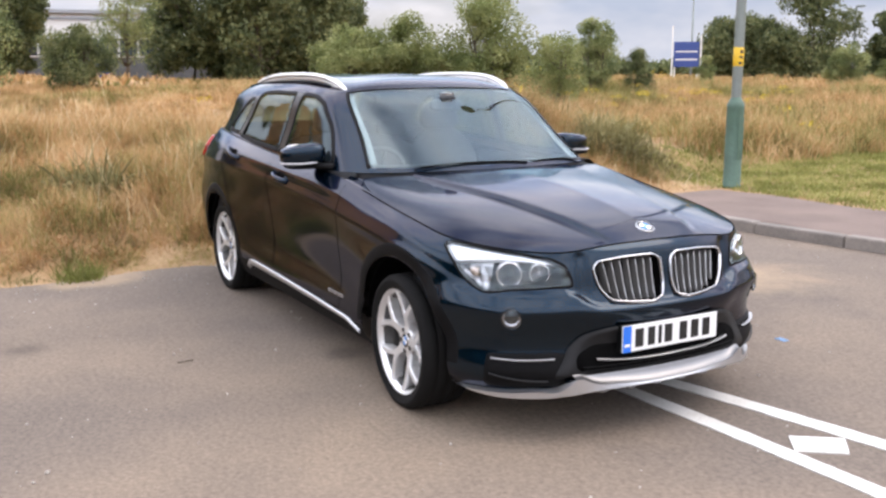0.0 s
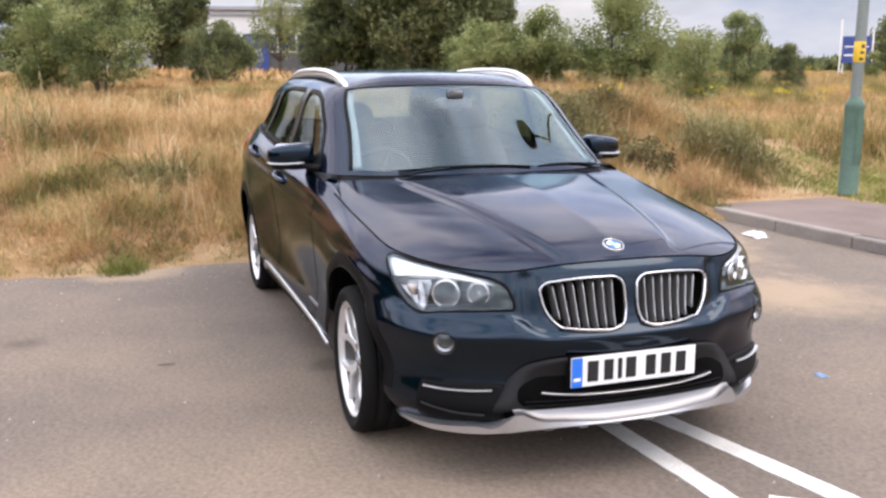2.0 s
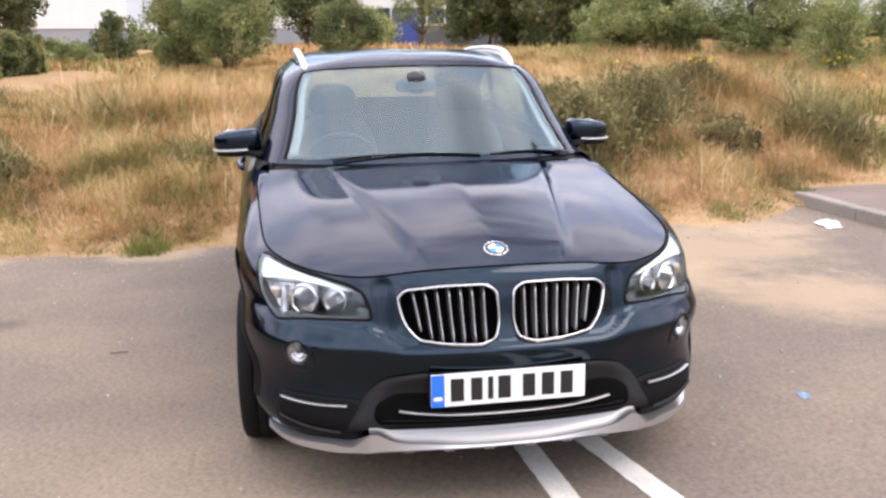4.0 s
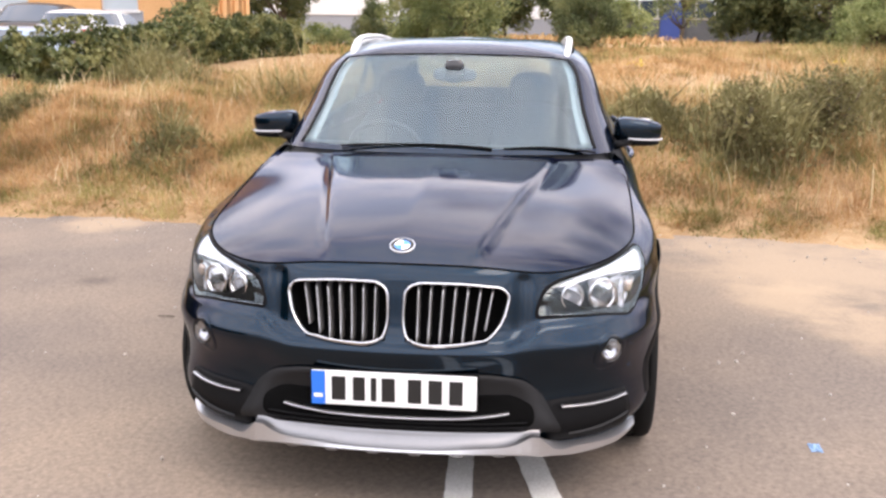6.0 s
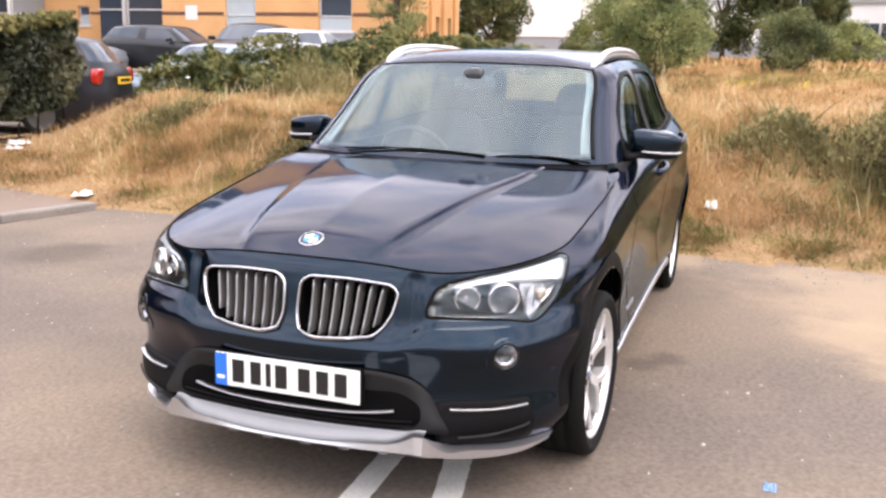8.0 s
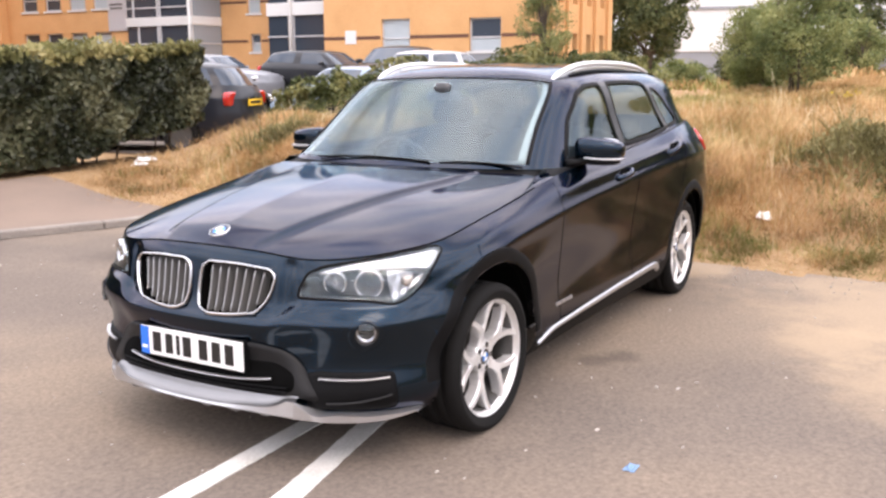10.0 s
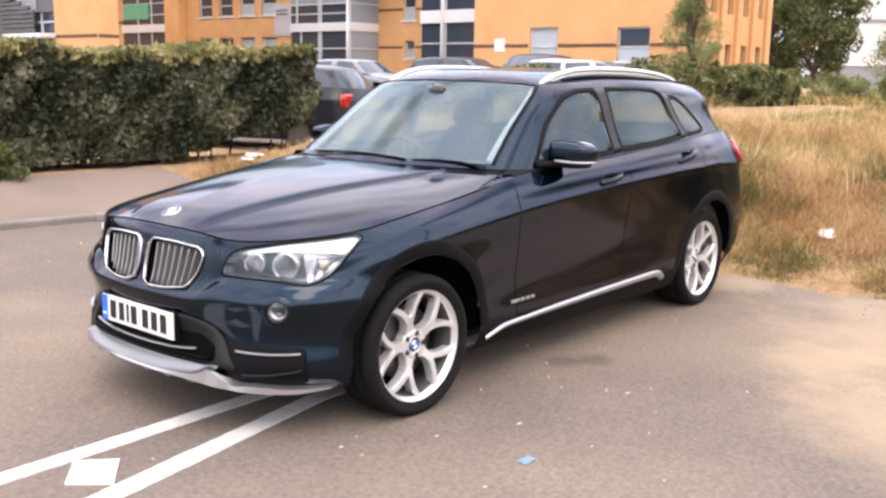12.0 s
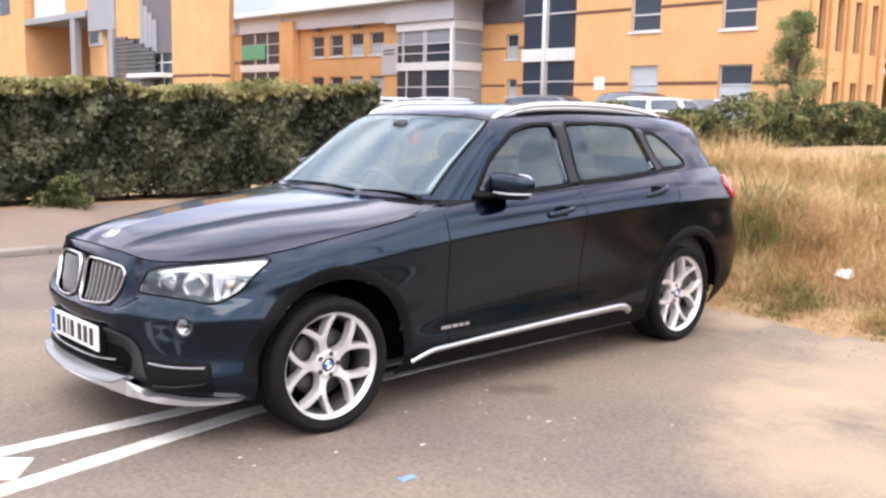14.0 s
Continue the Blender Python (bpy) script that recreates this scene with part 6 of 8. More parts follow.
bm = bmesh.new()
add_box(bm, (0, -0.0625, -0.14), (0.905, 0.0625, 0.0), 0.018)
kerb_me = bpy.data.meshes.new("kerb_stone")
bm.to_mesh(kerb_me)
bm.free()
kerb_me.materials.append(KERB)
for owner, fn, x0, n_, dz, off in ((pave_l, kerb_left, -4.35, 22, 0.108, 0.06), (pave_r, kerb_right, -3.55, 22, 0.066, -0.06)):
    x = x0
    for k in range(n_):
        a, b = Vector((x, float(fn(x)) + off)), Vector((x + 0.9, float(fn(x + 0.9)) + off))
        ang = math.degrees(math.atan2(b.y - a.y, b.x - a.x))
        ob = new("kerb_stone", kerb_me)
        ob.parent = owner
        ob.matrix_basis = pose(a.x, a.y, ROAD_Z + dz + 0.004 * math.sin(k * 2.3), 0.6 * math.sin(k * 1.7), 0.3 * math.sin(k * 3.1), ang)
        x += 0.915 * math.cos(radians(ang))


# ---- lamp post, sign, far poles ----
POSTGREEN = material("green post paint", (0.085, 0.16, 0.115), 0.5, second=(0.055, 0.10, 0.075), scale=4, fine=40, bump=0.001)
POSTGREY = material("galvanised post", (0.24, 0.27, 0.25), 0.5, 0.4, vary=0.25, scale=5)
STAIRDARK = material("dark lantern metal", (0.010, 0.010, 0.011), 0.7, vary=0.2, spec=0.15)
TAGYELLOW = material("yellow tag", (0.80, 0.50, 0.03), 0.5, vary=0.1)
DARKINK = material("dark print", (0.03, 0.03, 0.03), 0.6)
BOARDBLUE = material("blue board", (0.035, 0.07, 0.26), 0.5, vary=0.12, scale=2)
WHITEPAINT = material("white paint", (0.80, 0.80, 0.78), 0.6, vary=0.08, scale=2)

post = thing("street_lamp", "green painted steel street lamp with a yellow tag", "street lamp", at=pose(-4.66, 6.03, ROAD_Z + 0.10, -1.2, -0.9, 0))
vv, ff = lathe([(0.0, 0.0), (0.112, 0.0), (0.112, 0.02), (0.105, 0.03), (0.103, 0.95), (0.106, 0.97), (0.104, 1.01), (0.080, 1.05), (0.060, 1.09)], 28, "z")
put("post_base", mesh_of("post_base", vv, ff, True), POSTGREEN, post, "stout green base")
vv, ff = lathe([(0.060, 1.07), (0.058, 2.0), (0.054, 4.0), (0.050, 6.6), (0.048, 6.7)], 24, "z")
put("post_shaft", mesh_of("post_shaft", vv, ff, True), POSTGREY, post, "grey-green shaft")
box_part("access_door", (0.098, -0.045, 0.35), (0.108, 0.045, 0.86), POSTGREEN, post, 0.004)
vv, ff = lathe([(0.0605, 1.46), (0.0615, 1.462), (0.0612, 1.68), (0.060, 1.682)], 24, "z")
put("yellow_tag", mesh_of("yellow_tag", vv, ff, True), TAGYELLOW, post, "yellow tag with dark print")
for k, (z0, z1) in enumerate(((1.48, 1.51), (1.55, 1.58), (1.61, 1.65))):
    a0 = -0.75 + 0.12 * k
    bm = bmesh.new()
    row = [[bm.verts.new((0.0624 * math.cos(a), 0.0624 * math.sin(a), z)) for z in (z0, z1)] for a in np.linspace(a0, a0 + 0.75, 6)]
    for a, b in zip(row, row[1:]):
        bm.faces.new((a[0], b[0], b[1], a[1]))
    part("tag_print", bm, DARKINK, post)
arm = [(0, 0, 6.5), (0.08, -0.07, 6.95), (0.32, -0.28, 7.24), (0.75, -0.68, 7.35), (1.26, -1.15, 7.38)]
tube_part("lamp_arm", [tuple(p) for p in spline(np.arange(5), np.array(arm))(np.linspace(0, 4, 24))], 0.035, POSTGREY, post, "curved bracket")
tube_part("lantern_rod", [(1.24, -1.13, 7.38), (1.48, -1.80, 7.37)], 0.016, POSTGREY, post)
blob("lamp_head", (1.52, -1.97, 7.36), (0.11, 0.23, 0.06), STAIRDARK, post, 2.2, "dark oval lantern")

sign = thing("sign_board", "blue hoarding on white posts in the far field", "sign", at=pose(-54.5, 52.3, 1.0, 0, 0, 47))
box_part("board", (-1.0, -0.05, 0.95), (1.0, 0.05, 2.95), BOARDBLUE, sign, 0.02, "blue painted board")
for x in (-1.12, 1.12):
    box_part("sign_post", (x - 0.06, -0.08, -0.6), (x + 0.06, 0.08, 4.2 if x < 0 else 3.4), WHITEPAINT, sign, 0.01)
for x in (-0.9, 0.9):
    box_part("brace", (x - 0.05, 0.1, -0.4), (x + 0.05, 0.2, 1.6), WHITEPAINT, sign, 0.01)
for z0, z1, w_ in ((2.12, 2.22, 0.85), (1.48, 1.60, 0.85)):
    box_part("lettering_bar", (-w_, -0.062, z0), (w_, -0.052, z1), WHITEPAINT, sign)
for x, y, h in ((-68.7, 66.4, 11), (-51.4, 68.5, 6.5)):
    fp = thing("far_lamp_post", "thin grey lamp post beyond the field", "street lamp", "lamp posts beyond the field", at=pose(x, y, 0.5))
    vv, ff = lathe([(0.0, 0.0), (0.13, 0.0), (0.11, 1.0), (0.06, h), (0.0, h)], 10, "z")
    put("post_shaft", mesh_of("post_shaft", vv, ff, True), POSTGREY, fp)
    blob("lamp_head", (0.4, 0, h), (0.5, 0.15, 0.1), POSTGREY, fp, 2.4, nu=12, nv=8)


# ---- leaves, trees, hedges ----
def leaf_mesh(name, pos, size, seed, droop=0.0, stretch=1.6, normal=None, tilt=1.0):
    """Many small pointed leaves at the places pos, each a folded blade."""
    rng = np.random.default_rng(seed)
    n = len(pos)
    d = rng.normal(size=(n, 3))
    d[:, 2] -= droop
    d /= np.linalg.norm(d, axis=1)[:, None]
    if normal is not None:
        w = normal + tilt * rng.normal(size=(n, 3))
    else:
        w = rng.normal(size=(n, 3))
    w -= (w * d).sum(1)[:, None] * d
    w /= np.linalg.norm(w, axis=1)[:, None] + 1e-9
    s = np.cross(d, w)
    sz = (size * rng.uniform(0.55, 1.3, n))[:, None]
    v = np.stack([pos - d * sz * stretch / 2, pos + s * sz * 0.5 + w * sz * 0.12, pos + d * sz * stretch / 2, pos - s * sz * 0.5 + w * sz * 0.12], 1).reshape(-1, 3)
    b = np.arange(n)[:, None] * 4
    tris = np.concatenate([b + [0, 1, 2], b + [0, 2, 3]])
    me = bpy.data.meshes.new(name)
    me.vertices.add(len(v))
    me.vertices.foreach_set("co", v.ravel())
    me.loops.add(tris.size)
    me.loops.foreach_set("vertex_index", tris.ravel().astype(np.int32))
    me.polygons.add(len(tris))
    me.polygons.foreach_set("loop_start", (np.arange(len(tris)) * 3).astype(np.int32))
    me.update(calc_edges=True)
    return me


def tree(name, label, x, y, height, width, mat_, seed, leaf=0.09, count=5000, trunk=0.25, lumps=26, category="tree", stems=1, group="", squat=1.0, droop=0.2):
    """A tapered trunk with limbs, and a ragged crown of leaf clumps with gaps between them."""
    rng = np.random.default_rng(seed)
    z0 = float(ground_z(x, y)) - 0.05
    t = thing(name, label, category, group, at=pose(x, y, z0, 0, 0, rng.uniform(0, 360)))
    bm = bmesh.new()
    low = height * trunk
    ends = []
    for k in range(stems):
        a = rng.uniform(0, math.tau)
        base = Vector((0.06 * width * math.cos(a) * (stems > 1), 0.06 * width * math.sin(a) * (stems > 1), 0))
        lean = Vector((math.cos(a), math.sin(a), 0)) * width * (0.18 if stems > 1 else 0.04)
        pts = [base + lean * (q**1.5) + Vector((0, 0, height * 0.82 * q)) + Vector(rng.normal(0, 0.012 * height, 3)) * (0 < q < 1) for q in np.linspace(0, 1, 6)]
        add_tube(bm, pts, [height * 0.022 / math.sqrt(stems) * (1 - 0.85 * q) + 0.004 for q in np.linspace(0, 1, 6)], 7)
        ends.append(pts)
    part("trunk", bm, BARK, t)
    centres, radii = [], []
    for k in range(lumps):
        f = rng.uniform(0.0, 1.0) ** 0.9
        zc = low + (height - low) * (0.06 + 0.88 * f)
        prof = math.sin(math.pi * (0.16 + 0.76 * f) ** squat) ** 0.75
        a, r = rng.uniform(0, math.tau), math.sqrt(rng.uniform(0.08, 1.0)) * width * 0.40 * prof
        centres.append((r * math.cos(a), r * math.sin(a), zc))
        radii.append(width * rng.uniform(0.11, 0.22) * (0.7 + 0.3 * prof))
    for c in centres[: lumps // 2]:
        st = ends[int(rng.integers(len(ends)))]
        q = st[max(1, min(4, int(5 * c[2] / height * 0.75)))]
        mid = (q + Vector(c)) / 2 + Vector((0, 0, -0.03 * height))
        bm = bmesh.new()
        add_tube(bm, [q, mid, Vector(c)], [height * 0.008 + 0.003, height * 0.005 + 0.002, 0.003], 5)
        part("limb", bm, BARK, t)
    per = count // lumps
    pos = []
    for c, r in zip(centres, radii):
        d = rng.normal(size=(per, 3))
        d /= np.linalg.norm(d, axis=1)[:, None]
        rr = r * rng.uniform(0.25, 1.12, per) ** 0.6
        pos.append(np.array(c) + d * rr[:, None] * [1.0, 1.0, 0.85])
    pos = np.concatenate(pos)
    put("crown", leaf_mesh("crown", pos, leaf, seed + 1, droop), mat_, t)
    return t


tree("bush", "round dense green bush alone in the dry field", -25.3, 1.6, 1.95, 2.3, DARKLEAF, 11, 0.0434, 12600, 0.04, 34, "bush", 3)
tree("bush", "wide olive willow bush in the field", -22.8, -3.0, 2.3, 2.3, WILLOW, 12, 0.0496, 14700, 0.03, 36, "bush", 4)
tree("bush", "taller dark green bush beside the willow bush", -21.3, -1.7, 2.9, 2.6, BIRCH, 13, 0.0496, 16800, 0.04, 40, "bush", 4)
tree("willow", "tall bushy grey-green willow behind the dry grass", -22.7, 13.6, 3.2, 3.4, WILLOW, 14, 0.0558, 23100, 0.03, 46, "tree", 5)
tree("willow", "low spreading light green willow shrub", -24.6, 9.6, 2.1, 3.0, WILLOW, 15, 0.0558, 16800, 0.02, 36, "bush", 5)
tree("willow", "light green willow shrub with upright shoots", -24.0, 11.5, 2.4, 2.6, WILLOW, 16, 0.0558, 16800, 0.02, 36, "bush", 5)
tree("willow", "slim pale willow sapling with upright shoots", -18.2, 13.1, 2.2, 2.0, WILLOW, 17, 0.0372, 12600, 0.03, 46, "tree", 4)
tree("willow", "upright green willow sapling", -22.3, 17.7, 2.6, 2.1, BIRCH, 18, 0.0434, 12600, 0.04, 46, "tree", 3)
tree("fir", "small dark conical fir in the field", -21.5, 18.9, 1.75, 1.5, DARKLEAF, 19, 0.031, 10500, 0.02, 46, "tree", 1, squat=0.7)
tree("bush", "small round bush far in the field", -31.9, 32.5, 1.7, 1.4, BIRCH, 20, 0.0434, 5250, 0.02, 18, "bush", 2)
tree("bush", "round olive bush at the field's far side", -24.0, 32.8, 1.9, 2.0, BIRCH, 21, 0.0558, 10500, 0.03, 28, "bush", 3)
tree("bush", "low green bush at the field's far side", -23.0, 34.6, 1.4, 1.4, WILLOW, 22, 0.0558, 7350, 0.03, 22, "bush", 3)
for k, (x, y, h, w) in enumerate(((-0.5, -6.72, 0.34, 0.8), (-1.75, -6.78, 0.40, 0.7), (0.9, -6.74, 0.34, 0.8))):
    tree("bush", "small bright green weed bush at the foot of the clipped hedge", x, y, h, w, HEDGELOW, 140 + k, 0.03, 1800, 0.02, 24, "bush", 3, "bushes at the hedge foot", squat=0.75)
HEATH = leaf_material("shrub leaves", (0.075, 0.070, 0.028), (0.150, 0.140, 0.055), (0.27, 0.235, 0.105), 0.7, 0.3, (0.135, 0.090, 0.045))
for k, (x, y, h, w) in enumerate(((-5.9, 2.35, 0.52, 0.95), (-6.3, 3.3, 0.66, 1.1), (-5.6, 4.0, 0.50, 0.85), (-7.2, 2.6, 0.5, 0.9), (-7.4, 4.4, 0.7, 1.2), (-6.6, 1.5, 0.36, 0.7))):
    tree("bush", "low scrubby olive-brown bush on the grass bank", x, y, h, w, HEATH, 120 + k, 0.022, 3600, 0.02, 30, "bush", 4, "bushes on the bank", squat=0.75)
for k, (x, y, h, w) in enumerate(((-59.2, 13.7, 9.5, 8.0), (-55.5, 17.0, 8.8, 8.5), (-58.2, 21.5, 9.2, 8.0), (-60.6, 24.4, 7.6, 5.4), (-62, 18.5, 10.5, 8.5))):
    tree("oak", "big dark green broadleaf tree at the field's edge", x, y, h, w, DARKLEAF, 30 + k, 0.174, 21000, 0.03, 52, "tree", 1, "trees at the field's edge")
tree("birch", "thin open birch in front of the white warehouse", -50.4, 7.8, 6.2, 4.0, BIRCH, 40, 0.0868, 6720, 0.22, 26, "tree", 1)
for k, (x, y, h, w) in enumerate(((-51.1, 1.4, 6.8, 5.6), (-54.0, -2.0, 7.0, 5.8), (-57.0, -5.4, 6.5, 4.5), (-58.0, 3.5, 5.0, 3.4))):
    tree("oak", "dark green tree before the warehouse", x, y, h, w, DARKLEAF, 50 + k, 0.136, 14700, 0.10, 36, "tree", 1, "trees before the warehouse")
for k, (x, y, h, w) in enumerate(((-58.5, 61.8, 5.0, 7.5), (-54.1, 66.3, 8.0, 8.5), (-60.5, 66.0, 5.8, 7.0), (-49.0, 70.5, 5.6, 5.0), (-41.0, 75.5, 4.6, 6.5))):
    tree("oak", "dark broadleaf tree on the skyline", x, y, h, w, DARKLEAF, 60 + k, 0.174, 14700, 0.06, 38, "tree", 1, "trees on the skyline")
for k, (x, y, h, w) in enumerate(((-44.0, -12.6, 8.5, 5.0), (-47.0, -16.0, 9.5, 6.0))):
    tree("oak", "dark green tree beside the brick building", x, y, h, w, DARKLEAF, 70 + k, 0.124, 16800, 0.12, 38, "tree", 1, "trees beside the brick building")
tree("birch", "slender birch close to the brick corner", -27.6, -11.3, 4.6, 2.1, BIRCH, 75, 0.05, 12000, 0.18, 60, "tree", 1, squat=0.85)
tree("bush", "olive bush low in the field before the warehouse", -45.0, -3.2, 2.6, 3.4, BIRCH, 77, 0.09, 7000, 0.03, 30, "bush", 3)
tree("bush", "low green bush in the middle of the field", -44.0, 4.2, 2.2, 3.0, WILLOW, 78, 0.09, 6000, 0.03, 28, "bush", 3)
tree("bush", "dark bush between the field and the warehouse", -40.0, -7.4, 2.2, 2.6, DARKLEAF, 76, 0.0744, 8400, 0.03, 28, "bush", 3)
for k, (x, y, h, w) in enumerate(((-33.0, -13.6, 1.2, 2.2), (-35.0, -12.0, 1.4, 2.6), (-33.5, -10.4, 1.0, 2.2), (-36.0, -9.2, 1.2, 2.8), (-34.0, -7.8, 0.9, 2.0), (-37.5, -14.6, 1.7, 2.8))):
    tree("bush", "low olive green bush in the field beyond the car park", x, y, h, w, (WILLOW, BIRCH, HEDGELOW)[k % 3], 160 + k, 0.06, 3800, 0.03, 24, "bush", 3, "bushes in the field beyond the car park", squat=0.8)

rng = np.random.default_rng(5)
ang = rng.uniform(radians(60), radians(215), 30000)
dist = rng.uniform(130, 190, 30000)
hh = 3.0 + 0.9 * np.sin(ang * 23) + 0.7 * np.sin(ang * 61 + 1)
pos = np.stack([dist * np.cos(ang), dist * np.sin(ang), 0.6 + hh * rng.uniform(0, 1, 30000) ** 0.8], -1)
tagged(put("far_woods", leaf_mesh("far_woods", pos, 1.5, 6), DARKLEAF), "dark far woods along the skyline", "trees", kind="stuff")


def hedge(name, label, x0, x1, ya, yb, height, leaf, count, seed, lump=0.10, low=0.0, leaves=None):
    """A clipped hedge: dark core for the shade inside, short stems and a shell of small leaves."""
    rng = np.random.default_rng(seed)
    t = thing(name, label, "hedge", at=pose(0, 0, 0))
    L = abs(x1 - x0)
    zb = lambda x, y: ground_z(x, y)
    foot_gap = lambda x: low + (0.20 * sstep(-4.2, -5.0, x) if low else 0.0 * x)
    wild = 4.0 if lump > 0.2 else 0.45
    top = lambda x: height * (1 + wild * (0.05 * np.sin(2.2 * x) + 0.04 * np.sin(5.1 * x + 1)))
    share = rng.uniform(0, 1, count)
    x = rng.uniform(x0, x1, count)
    a = rng.uniform(0, 1, count)
    face = np.where(share < 0.50, 0, np.where(share < 0.82, 1, np.where(share < 0.92, 2, 3)))
    y = np.where(face == 0, yb, np.where(face == 1, ya + (yb - ya) * a, np.where(face == 2, ya, ya + (yb - ya) * a)))
    b = rng.uniform(0, 1, count)
    z = np.where(face == 1, 1.0, b)
    ends = face == 3
    x = np.where(ends, np.where(rng.uniform(0, 1, count) < 0.6, x0, x1), x)
    bulge = lump * (np.sin(3.1 * x + 4 * z) * np.sin(5.7 * z + 1.9 * x + 0.7) + 0.5 * np.sin(9 * x + 11 * z))
    nx, ny, nz = np.where(ends, np.where(x == x0, -1.0, 1.0), 0.0), np.where(face == 0, 1.0, np.where(face == 2, -1.0, 0.0)), np.where(face == 1, 1.0, 0.0)
    depth = -np.abs(rng.normal(0, 0.055, count)) + bulge + 0.04
    hh = top(x)
    zz = zb(x, y) + foot_gap(x) + (hh - foot_gap(x)) * z
    round_ = 0.12 * sstep(0.8, 1.0, z) * (face != 1)
    pos = np.stack([x + nx * (depth - round_), y + ny * (depth - round_), zz + nz * (depth - 0.10 * sstep(0.75, 1.0, np.abs(2 * a - 1)))], -1)
    put("foliage", leaf_mesh("foliage", pos, leaf, seed, 0.1, 1.3, np.stack([nx, ny, nz + 0.25], -1), 0.75), leaves or HEDGE, t)
    # dark solid filling, standing for the shade behind the leaves
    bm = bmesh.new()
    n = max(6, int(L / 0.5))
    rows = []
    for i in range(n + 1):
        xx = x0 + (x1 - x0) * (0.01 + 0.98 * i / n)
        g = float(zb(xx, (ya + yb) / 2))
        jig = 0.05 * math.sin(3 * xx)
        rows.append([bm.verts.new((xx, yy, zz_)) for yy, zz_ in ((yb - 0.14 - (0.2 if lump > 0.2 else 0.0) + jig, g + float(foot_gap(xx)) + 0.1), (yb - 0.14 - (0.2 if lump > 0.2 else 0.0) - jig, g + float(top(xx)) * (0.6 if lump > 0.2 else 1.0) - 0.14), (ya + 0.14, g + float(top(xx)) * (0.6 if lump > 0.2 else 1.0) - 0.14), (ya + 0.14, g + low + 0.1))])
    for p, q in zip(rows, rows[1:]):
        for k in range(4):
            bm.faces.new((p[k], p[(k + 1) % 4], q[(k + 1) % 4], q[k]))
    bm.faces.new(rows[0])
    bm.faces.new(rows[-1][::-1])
    part("core", bm, HEDGESHADE, t, smooth=False)
    for k in range(int(L / 0.28)):
        xx, yy = rng.uniform(min(x0, x1), max(x0, x1)), rng.uniform(ya + 0.25, yb - 0.2)
        g = float(zb(xx, yy))
        bm = bmesh.new()
        add_tube(bm, [(xx, yy, g - 0.05), (xx + rng.normal(0, 0.04), yy + rng.normal(0, 0.04), g + 0.3), (xx + rng.normal(0, 0.1), yy + rng.normal(0, 0.08), g + low + 0.35)], [0.018, 0.015, 0.01], 5)
        part("stem", bm, BARK, t)
    if not leaves:
        n2 = 26000
        x2, y2 = rng.uniform(x0, x1, n2), rng.uniform(ya + 0.05, yb + 0.02, n2)
        z2 = zb(x2, y2) + top(x2) * rng.uniform(0.95, 1.08, n2) + (0.05 + 0.05 * np.sin(1.7 * x2) * np.sin(0.6 * x2 + 1)) * rng.uniform(0, 1, n2) ** 2
        put("new_growth", leaf_mesh("new_growth", np.stack([x2, y2, z2], -1), leaf * 0.85, seed + 3, -0.8, 1.9), HEDGETOP, t, "olive new growth on the hedge top")
    return t


hedge("hedge", "dense dark green clipped hedge beside the footway", -6.6, 4.5, -8.3, -7.0, 1.32, 0.066, 74000, 91, 0.10, 0.09)
hedge("low_hedge", "low overgrown green hedge between bank and car park", -28.0, -10.3, -9.0, -7.6, 0.92, 0.075, 42000, 92, 0.24, 0.0, HEDGELOW)


# ---- buildings ----
BRICK = material("orange brick", (0.72, 0.415, 0.20), 0.85, second=(0.62, 0.345, 0.155), scale=0.9, fine=14.0, bump=0.004, spec=0.2)
BRICKDARK = material("dark brick band", (0.16, 0.075, 0.05), 0.85, vary=0.25, scale=3)
CLADGREY = material("grey cladding", (0.33, 0.35, 0.38), 0.45, 0.3, vary=0.12, scale=0.6)
CLADDARK = material("dark grey cladding", (0.15, 0.145, 0.155), 0.5, 0.3, vary=0.12, scale=0.6)
CLADSILVER = material("silver cladding", (0.56, 0.57, 0.61), 0.4, 0.2, vary=0.1, scale=0.5)
CLADWHITE = material("white cladding", (0.72, 0.73, 0.73), 0.5, vary=0.08, scale=0.5)
WINGLASS = material("dark window glass", (0.038, 0.052, 0.072), 0.08, spec=0.5, coat=0.1)
PALEGLASS = material("obscured pale glass", (0.28, 0.32, 0.36), 0.2, spec=0.6)
BLIND = material("pale window blind", (0.45, 0.52, 0.56), 0.5, vary=0.1, scale=2)
FRAMEGREY = material("window frame grey", (0.58, 0.59, 0.61), 0.5, vary=0.1)
STAIRGREY = material("dark stair steel", (0.12, 0.125, 0.13), 0.6, 0.3, vary=0.25, scale=2)
GREENSIGN = material("green sign panel", (0.10, 0.38, 0.22), 0.5, vary=0.15, scale=2)


